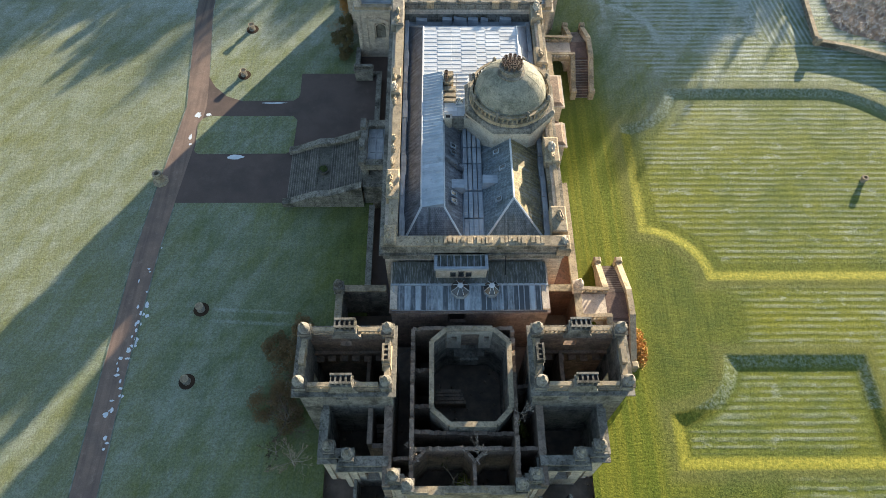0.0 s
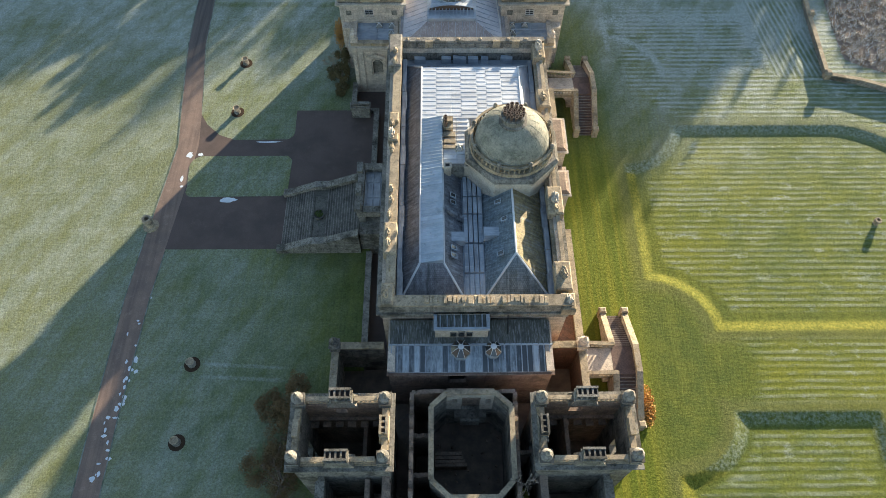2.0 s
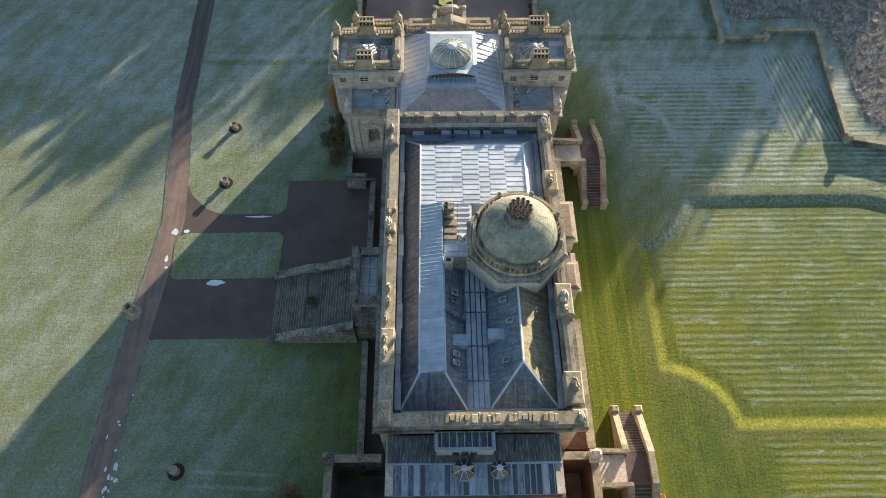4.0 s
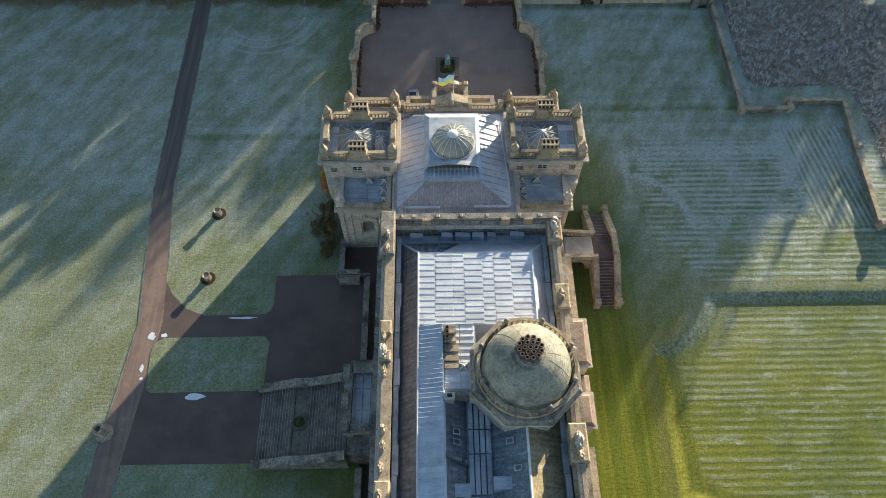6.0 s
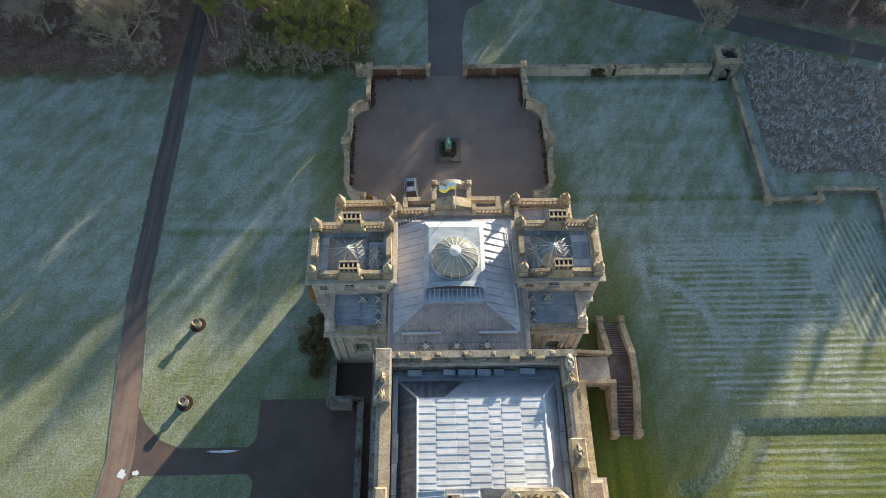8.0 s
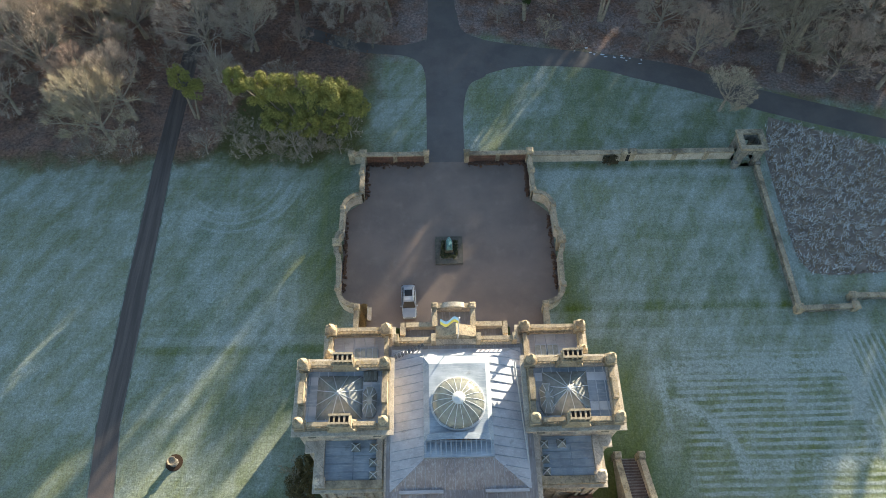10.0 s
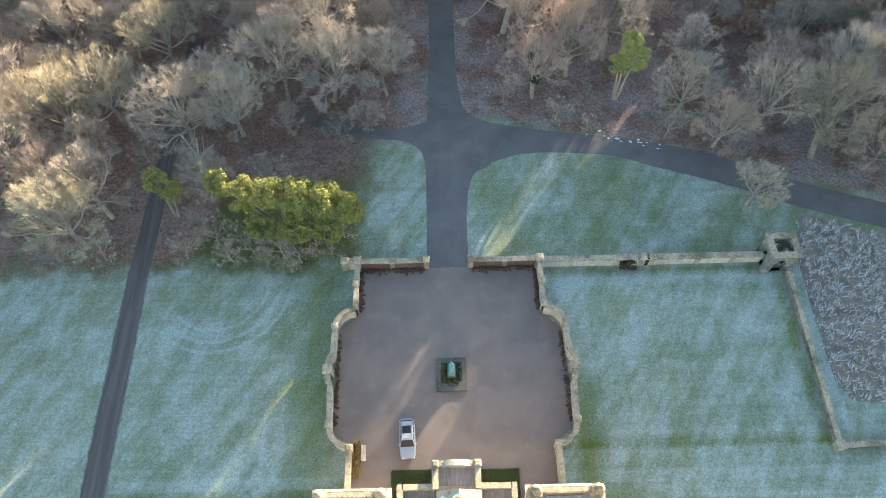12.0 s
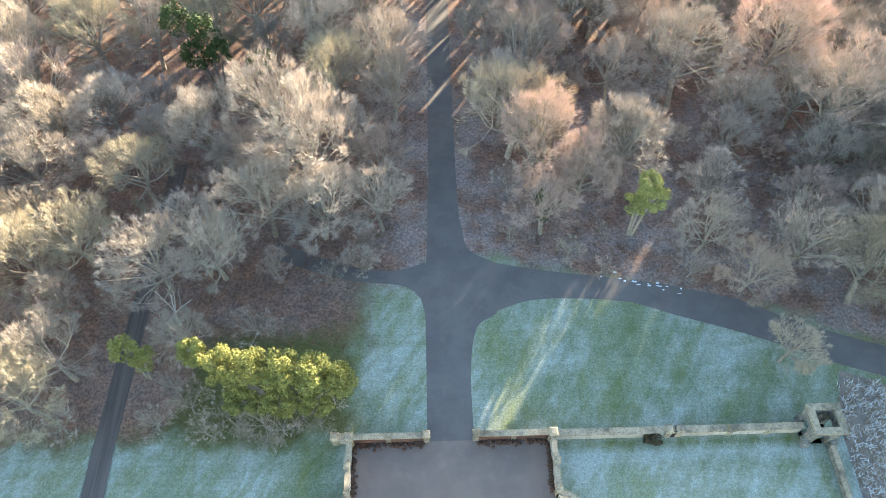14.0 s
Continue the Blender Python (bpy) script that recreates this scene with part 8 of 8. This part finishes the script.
def in_woods(x, y):
    if (-7.4 if y < 215 else -3.6) < x < (7.6 if y < 215 else 5.2) and y < 300:
        return False
    if -46.5 < x < -33.5 and y < 151:
        return False
    if x < -12:
        return y > 137 + (6 if x > -30 else 0)
    if x < 3:
        return y > 157
    return y + 0.27 * max(0, x - 6) > 159.5


# trees that stand out singly
for k, x, y, s in ((3, -18.9, 169.0, 1.15), (0, -8.4, 169.5, 0.85), (1, -33.8, 174, 0.95), (4, -42.6, 167.5, 1.05), (3, -57, 168, 0.95), (2, -35.3, 160, 0.8), (4, -47.2, 139.5, 1.05), (2, -49.5, 134.8, 1.0), (1, 13.7, 169, 1.15), (2, 14.0, 160.5, 0.85), (2, 35.5, 156.5, 0.85), (0, 50.3, 160.5, 0.9), (2, 42.6, 139.6, 0.62), (5, -11.6, 154.2, 0.6), (0, 62, 167, 0.95), (3, 55, 180, 0.9), (1, 9.5, 182, 0.9), (0, 27.5, 187, 0.95), (5, -23, 154, 0.55)):
    plant(k, x, y, s, wood_rnd.uniform(0, 360))
# the rest of the wood, which leaves room round its few evergreens
placed += [(26.6, 160.2), (27.0, 155.6), (-36.0, 190.0), (-35.0, 184.0), (-27.5, 187.0), (-20.5, 147.0), (-27.0, 146.0), (-14.5, 147.0)]
tries = 0
while len(placed) < 250 and tries < 20000:
    tries += 1
    x, y = wood_rnd.uniform(-92, 92), wood_rnd.uniform(134, 228)
    near = 7.2 if x < 4 else 6.2 if y > 164 else 7.0
    if in_woods(x, y) and not x * 0.835 - y * 0.55 > -4 and all((x - u) ** 2 + (y - v) ** 2 > near * near for u, v in placed):
        k, size = wood_rnd.choice((0, 1, 2, 3, 4, 5, 6, 6, 7)), wood_rnd.uniform(0.62, 1.1) * (1.32 if x > 4 and y > 158 else 1.3 if x > -14 and y > 158 else 1.08)
        across = x * 0.835 - y * 0.55
        # two bands of trees, partly out of view, made taller to shade the lawns
        if -43 < across < -21.5 and y > 150:
            size = wood_rnd.uniform(1.3, 1.55)
        elif -102 < across < -78 and y > 158:
            size = wood_rnd.uniform(1.3, 1.5)
        size = min(size, lit_height(x, y) / 15)
        if size > 0.3:
            plant(k, x, y, size, wood_rnd.uniform(0, 360))


def shadow_wood(count):
    """Unseen trees further off, added to shade the lawns, as one mesh of coarser trees."""
    r = random.Random(90)
    bases = []
    for sd in (61, 62, 63):
        w, c = grow(sd, 14, 5.6, 2200, 0.07, 6, 4, 2)
        tris = []
        for b in (w, c):
            bmesh.ops.triangulate(b, faces=b.faces)
            b.verts.index_update()
            tris.append((np.array([v.co for v in b.verts]), np.array([[v.index for v in f.verts] for f in b.faces])))
            b.free()
        off = len(tris[0][0])
        bases.append((np.concatenate([t[0] for t in tris]), np.concatenate([tris[0][1], tris[1][1] + off])))
    vs, fs, k = [], [], 0
    spots_ = []
    while len(spots_) < count:
        x, y = r.uniform(-110, 190), r.uniform(130, 330)
        if (abs(x) < 90 and y < 230) or -3 < x < 5.5 or (x > 88 and x * 0.835 - y * 0.55 > -4) or y + 0.27 * max(0, x - 6) < 161:
            continue
        if any((x - u) ** 2 + (y - v) ** 2 < (110 if x > 60 and y < 215 else 64) for u, v in spots_):
            continue
        spots_.append((x, y))
        v, f = bases[r.randrange(3)]
        a, s = r.uniform(0, 6.28), min(r.uniform(1.0, 1.35), max(0.5, lit_height(x, y) / 15))
        rot = np.array(((math.cos(a), -math.sin(a), 0), (math.sin(a), math.cos(a), 0), (0, 0, 1))) * s
        # enlarged in this band to lengthen the shade on the east lawn
        if -43 < x * 0.835 - y * 0.55 < -21.5:
            rot = rot * 1.2
        vs.append(v @ rot.T + (x, y, 0))
        fs.append(f + k)
        k += len(v)
    me = bpy.data.meshes.new("far_woods")
    me.from_pydata(np.concatenate(vs).tolist(), [], np.concatenate(fs).tolist())
    me.materials.append(TWIG)
    return tagged(new("far_woods", me), "unseen bare trees beyond the estate road, added to cast shadows", "woods", kind="stuff")


shadow_wood(190)
n_trees, tries = len(placed), 0
while len(placed) < n_trees + 60 and tries < 4000:
    tries += 1
    x, y = wood_rnd.uniform(-75, 70), wood_rnd.uniform(134, 190)
    if in_woods(x, y + 2) and all((x - u) ** 2 + (y - v) ** 2 > 4 for u, v in placed):
        plant(-1, x, y, wood_rnd.uniform(0.6, 1.3), wood_rnd.uniform(0, 360))


def evergreen(name, x, y, lumps, leaf, count, material, seed, label, lean=0.0):
    """Trunk and limbs with a crown of leaf clumps."""
    r = random.Random(seed)
    t = thing(name, label, "tree", (x, y, 0))
    bm = bmesh.new()
    for cx_, cy_, cz, sx, sy, sz in lumps:
        tube(bm, (x + cx_ * 0.25, y + cy_ * 0.25, -0.2), (x + cx_ * 0.6, y + cy_ * 0.6, cz * 0.55), 0.28, 0.16, 6)
        tube(bm, (x + cx_ * 0.6, y + cy_ * 0.6, cz * 0.55), (x + cx_, y + cy_, cz), 0.16, 0.06, 5)
    part("trunk", bm, BARK, t)
    bm = bmesh.new()
    for cx_, cy_, cz, sx, sy, sz in lumps:
        for k in range(26):
            a = Vector((r.gauss(0, 1), r.gauss(0, 1), r.gauss(0.35, 0.9))).normalized() * r.uniform(0.7, 1.12)
            c = Vector((x + cx_ + a.x * sx * 0.75, y + cy_ + a.y * sy * 0.75, cz + a.z * sz * 0.75))
            for i in range(count):
                v = Vector((r.gauss(0, 1), r.gauss(0, 1), r.gauss(0.2, 1))).normalized() * r.uniform(0.6, 1.0)
                p = c + Vector((v.x * sx * 0.32, v.y * sy * 0.32, v.z * sz * 0.25))
                face = (v + Vector((r.gauss(0, 0.4), r.gauss(0, 0.4), r.gauss(0, 0.4)))).normalized()
                m = face.to_track_quat("Z", "Y").to_matrix() @ Matrix.Rotation(r.uniform(0, 6.3), 3, "Z")
                bm.faces.new([bm.verts.new(p + m @ Vector(q) * leaf * r.uniform(0.7, 1.2)) for q in ((-0.5, 0, 0), (0, -0.3, 0.1), (0.5, 0, 0), (0, 0.3, 0.1))])
    part("crown", bm, material, t)
    return t


evergreen("yew_tree", -20.5, 135.8, [(-9.5, 3.0, 8.6, 1.8, 1.8, 2.6), (-6, 1.4, 8.2, 2.4, 2.3, 3.2), (-2.5, 0.6, 8.8, 2.6, 2.6, 3.4), (1.0, 0.2, 9.0, 2.7, 2.8, 3.4), (4.5, 0.2, 8.4, 2.7, 2.8, 3.4), (7.6, -0.2, 6.6, 2.2, 2.4, 3.2), (-4.0, -1.6, 5.0, 2.3, 1.8, 2.6), (0.4, -2.2, 5.0, 2.5, 1.9, 2.7), (4.4, -2.0, 4.6, 2.4, 1.8, 2.6)], 0.3, 150, YEW, 41, "wide spreading yew with yellow-green sunlit needles")
for x, y, s in ((-26.5, 133.4, 1.2), (-22.0, 132.4, 1.35), (-17.6, 133.2, 1.0), (-31.5, 134.6, 1.1), (-35.4, 132.6, 1.0), (-29.0, 131.8, 0.9), (-24.4, 131.0, 0.8), (-19.8, 131.6, 0.9), (-15.6, 132.2, 0.8), (-33.6, 137.0, 1.2), (-14.2, 135.4, 0.9), (-46.5, 132.6, 1.1), (-51.0, 131.5, 1.2)):
    plant(-1, x, y, s, wood_rnd.uniform(0, 360))
evergreen("holly_tree", -38.2, 139.6, [(0, 0, 8.6, 1.7, 1.7, 2.2), (1.8, -0.5, 6.6, 1.8, 1.6, 2.2)], 0.3, 60, YEW, 42, "small dark green holly at the wood's edge")
evergreen("pine_tree", 26.8, 160.0, [(0, 0, 11.4, 1.9, 1.9, 2.2), (1.2, -0.6, 9.2, 2.3, 2.1, 2.2), (-0.9, -0.4, 7.6, 1.9, 1.8, 1.8)], 0.3, 80, leaf_material("pine_needles", (0.38, 0.36, 0.12), (0.17, 0.19, 0.07)), 43, "yellow-green conifer among bare trees")
evergreen("dark_conifer", -36.0, 190.5, [(0, 0, 13.0, 2.6, 2.4, 3.2), (-4.4, 2.0, 13.5, 2.6, 2.4, 3.4), (-1.5, -1.5, 9.5, 2.8, 2.4, 3.0), (2.2, -1.5, 10.0, 2.0, 2.0, 2.4)], 0.4, 60, IVY, 44, "dark green conifer clump in the wood")
evergreen("dark_conifer", -27.0, 187.5, [(0, 0, 9.5, 2.0, 1.8, 2.0), (-1.8, 0.6, 8.0, 1.6, 1.6, 1.8)], 0.4, 50, IVY, 49, "small dark green conifer in the wood")
evergreen("ivy_clad_tree", 14.0, 160.6, [(0, 0, 3.5, 0.7, 0.7, 2.0), (-0.6, 1.2, 6.5, 0.8, 0.8, 2.0)], 0.28, 45, IVY, 45, "ivy-covered trunk at the edge of the wood")
evergreen("ivy_clad_tree", -8.4, 169.4, [(0, 0, 3.2, 0.6, 0.6, 2.4)], 0.28, 45, IVY, 46, "ivy-covered trunk at the edge of the wood")
evergreen("wall_shrub", 24.0, 129.6, [(0, 0, 1.1, 1.3, 0.8, 0.9)], 0.24, 45, leaf_material("brown_wall_shrub", (0.10, 0.075, 0.04), (0.06, 0.05, 0.03)), 47, "brown twiggy shrub trained on the garden wall")
for x, y, z, s in ((1.8, 16.9, 8.3, 1.0), (-4.9, 16.8, 8.2, 0.8), (6.2, 20.8, 8.0, 1.0), (-0.5, 15.2, 1.5, 1.6), (0.8, 14.4, 1.2, 1.3)):
    SP = thing("sapling", "self-sown sapling growing in the ruin", "sapling", (x, y, z - 0.5), "saplings in the ruin")
    w, c = grow(int(x * 10 + y), 3.6 * s, 1.5 * s, 500, 0.02, 4, 3, 3)
    for b in (w, c):
        bmesh.ops.translate(b, verts=b.verts, vec=(x, y, z - 0.5))
    part("trunk", w, BARK, SP)
    part("crown", c, leaf_material("sapling_twigs", (0.12, 0.12, 0.035), (0.07, 0.07, 0.03)) if z < 3 else TWIG, SP)
for x, y, z, k in ((0.4, 15.2, -1.0, 1.0), (6.6, 20.6, -1.0, 1.5)):
    evergreen("leafy_sapling", x, y, [(0, 0, z + 3.6 * k, 0.9, 0.9, 0.9), (0.6, -0.5, z + 2.6 * k, 0.8, 0.8, 0.8)], 0.2, 16, leaf_material("sapling_leaves", (0.26, 0.26, 0.04), (0.12, 0.14, 0.03)), 48 + int(x), "yellow-green sapling rooted in the rubble of the ruin")
# leaf litter specks and low dead bracken under the trees
blade_field("woodland_litter", 24000, (-85, 75, 134, 200), lambda x, y: in_woods(x, y), 0.15, 0.55, 0.06, leaf_material("dead_bracken", (0.22, 0.12, 0.07), (0.12, 0.085, 0.06)), "dead bracken and fallen leaves on the woodland floor", "undergrowth", 8, 1.6)

# bare climbers and shrubs below the west pavilions
BROWN = twig_material("brown_shrub_twigs", (0.14, 0.10, 0.065), (0.085, 0.065, 0.045))
for x, y, s in ((-18.6, 27.2, 1.0), (-19.4, 22.4, 1.1), (-18.4, 17.6, 1.0), (-20.6, 18.8, 0.8), (-18.0, 85.4, 0.8)):
    SP = thing("bare_shrub", "bare brown shrub spreading at the foot of the pavilion", "shrub", (x, y, 0), "bare shrubs")
    w, c = grow(int(x * 10 + y * 3), 4.0 * s, 2.9 * s, 2600, 0.014, 8, 4, 3)
    for b in (w, c):
        bmesh.ops.translate(b, verts=b.verts, vec=(x, y, 0))
    part("stem", w, BARK, SP)
    part("crown", c, BROWN, SP)
BRACKEN = leaf_material("brown_shrub_leaves", (0.24, 0.15, 0.07), (0.13, 0.10, 0.05))
for x, y, lumps in ((-20.2, 31.2, [(1.6, 2.2, 2.2, 1.5, 2.0, 1.6), (0.4, -0.8, 1.6, 2.2, 2.4, 1.3), (-1.6, 0.4, 0.9, 1.8, 2.2, 0.9)]), (-20.8, 25.4, [(0.8, 1.6, 1.4, 2.2, 2.6, 1.2), (-1.4, -0.8, 0.9, 2.2, 2.6, 0.9), (1.4, -2.6, 1.0, 1.8, 2.2, 1.0)])):
    evergreen("brown_shrub", x, y, lumps, 0.2, 110, BRACKEN, int(y), "spreading brown-leaved shrub at the foot of the ruin")
evergreen("dark_shrub", -17.4, 84.2, [(0.6, 2.2, 2.2, 1.3, 1.6, 1.8), (0.8, -0.4, 1.8, 1.3, 1.8, 1.5), (-0.6, 0.8, 0.9, 1.4, 2.0, 0.9), (0.6, -2.6, 0.8, 1.2, 1.6, 0.8)], 0.2, 110, leaf_material("dark_olive_leaves", (0.17, 0.125, 0.05), (0.09, 0.085, 0.04)), 83, "dark olive shrub in the corner below the pavilion")
DT = thing("dead_tree", "bleached leafless dead tree among the yews", "tree", (-35.5, 147.0, 0))
w, c = grow(71, 9.5, 4.2, 0, 0.01, 5, 3, 3)
c.free()
bmesh.ops.translate(w, verts=w.verts, vec=(-35.5, 147.0, 0))
part("trunk", w, plain("bleached_dead_wood", (0.62, 0.58, 0.52), (0.48, 0.44, 0.39), 2.0, 0.8, 0.4, 0.15), DT)

# low planting in the court: clipped strips beside the portico and dead stalks by the bench
BOXLEAF = leaf_material("clipped_box_leaves", (0.085, 0.115, 0.04), (0.045, 0.07, 0.025))
STRAW = leaf_material("dead_straw_stalks", (0.42, 0.29, 0.13), (0.25, 0.17, 0.08))


def bed(name, x0, x1, y0, y1, top, count, leaf, material, seed, label, category):
    """A bed of soil under a low mass of leaves with an uneven top."""
    r = random.Random(seed)
    b = thing(name, label, category, ((x0 + x1) / 2, (y0 + y1) / 2, 0))
    bm = bmesh.new()
    frustum(bm, (x0, x1, y0, y1, -0.05), (x0 + 0.08, x1 - 0.08, y0 + 0.08, y1 - 0.08, 0.1))
    part("soil", bm, SOIL, b)
    bm = bmesh.new()
    for i in range(count):
        x, y = r.uniform(x0, x1), r.uniform(y0, y1)
        z = 0.1 + top * (0.65 + 0.4 * noise.noise(Vector((x * 1.3, y * 1.3, seed)))) * r.uniform(0.35, 1.0)
        m = Euler((r.gauss(0, 0.8), r.gauss(0, 0.8), r.uniform(0, 6.3))).to_matrix()
        bm.faces.new([bm.verts.new(Vector((x, y, z)) + m @ Vector(q) * leaf * r.uniform(0.6, 1.3)) for q in ((-0.5, 0, 0), (0, -0.28, 0.05), (0.5, 0, 0), (0, 0.28, 0.05))])
    part("foliage", bm, material, b)
    return b


bed("clipped_hedge", -7.3, -2.7, 102.3, 103.8, 0.5, 5200, 0.16, BOXLEAF, 1, "low clipped dark green planting beside the portico", "hedge")
bed("clipped_hedge", 2.7, 7.4, 102.2, 103.7, 0.5, 5200, 0.16, BOXLEAF, 2, "low clipped dark green planting beside the portico", "hedge")
bed("clipped_hedge", -7.3, -6.3, 100.5, 102.3, 0.4, 1200, 0.16, BOXLEAF, 3, "low dark green planting in the angle of the portico", "hedge")
bed("clipped_hedge", 6.4, 7.4, 100.5, 102.2, 0.4, 1200, 0.16, BOXLEAF, 4, "low dark green planting in the angle of the portico", "hedge")
bed("straw_border", -11.75, -10.95, 103.2, 107.2, 0.5, 3200, 0.3, STRAW, 5, "bed of straw-coloured dead stalks beside the bench", "border")
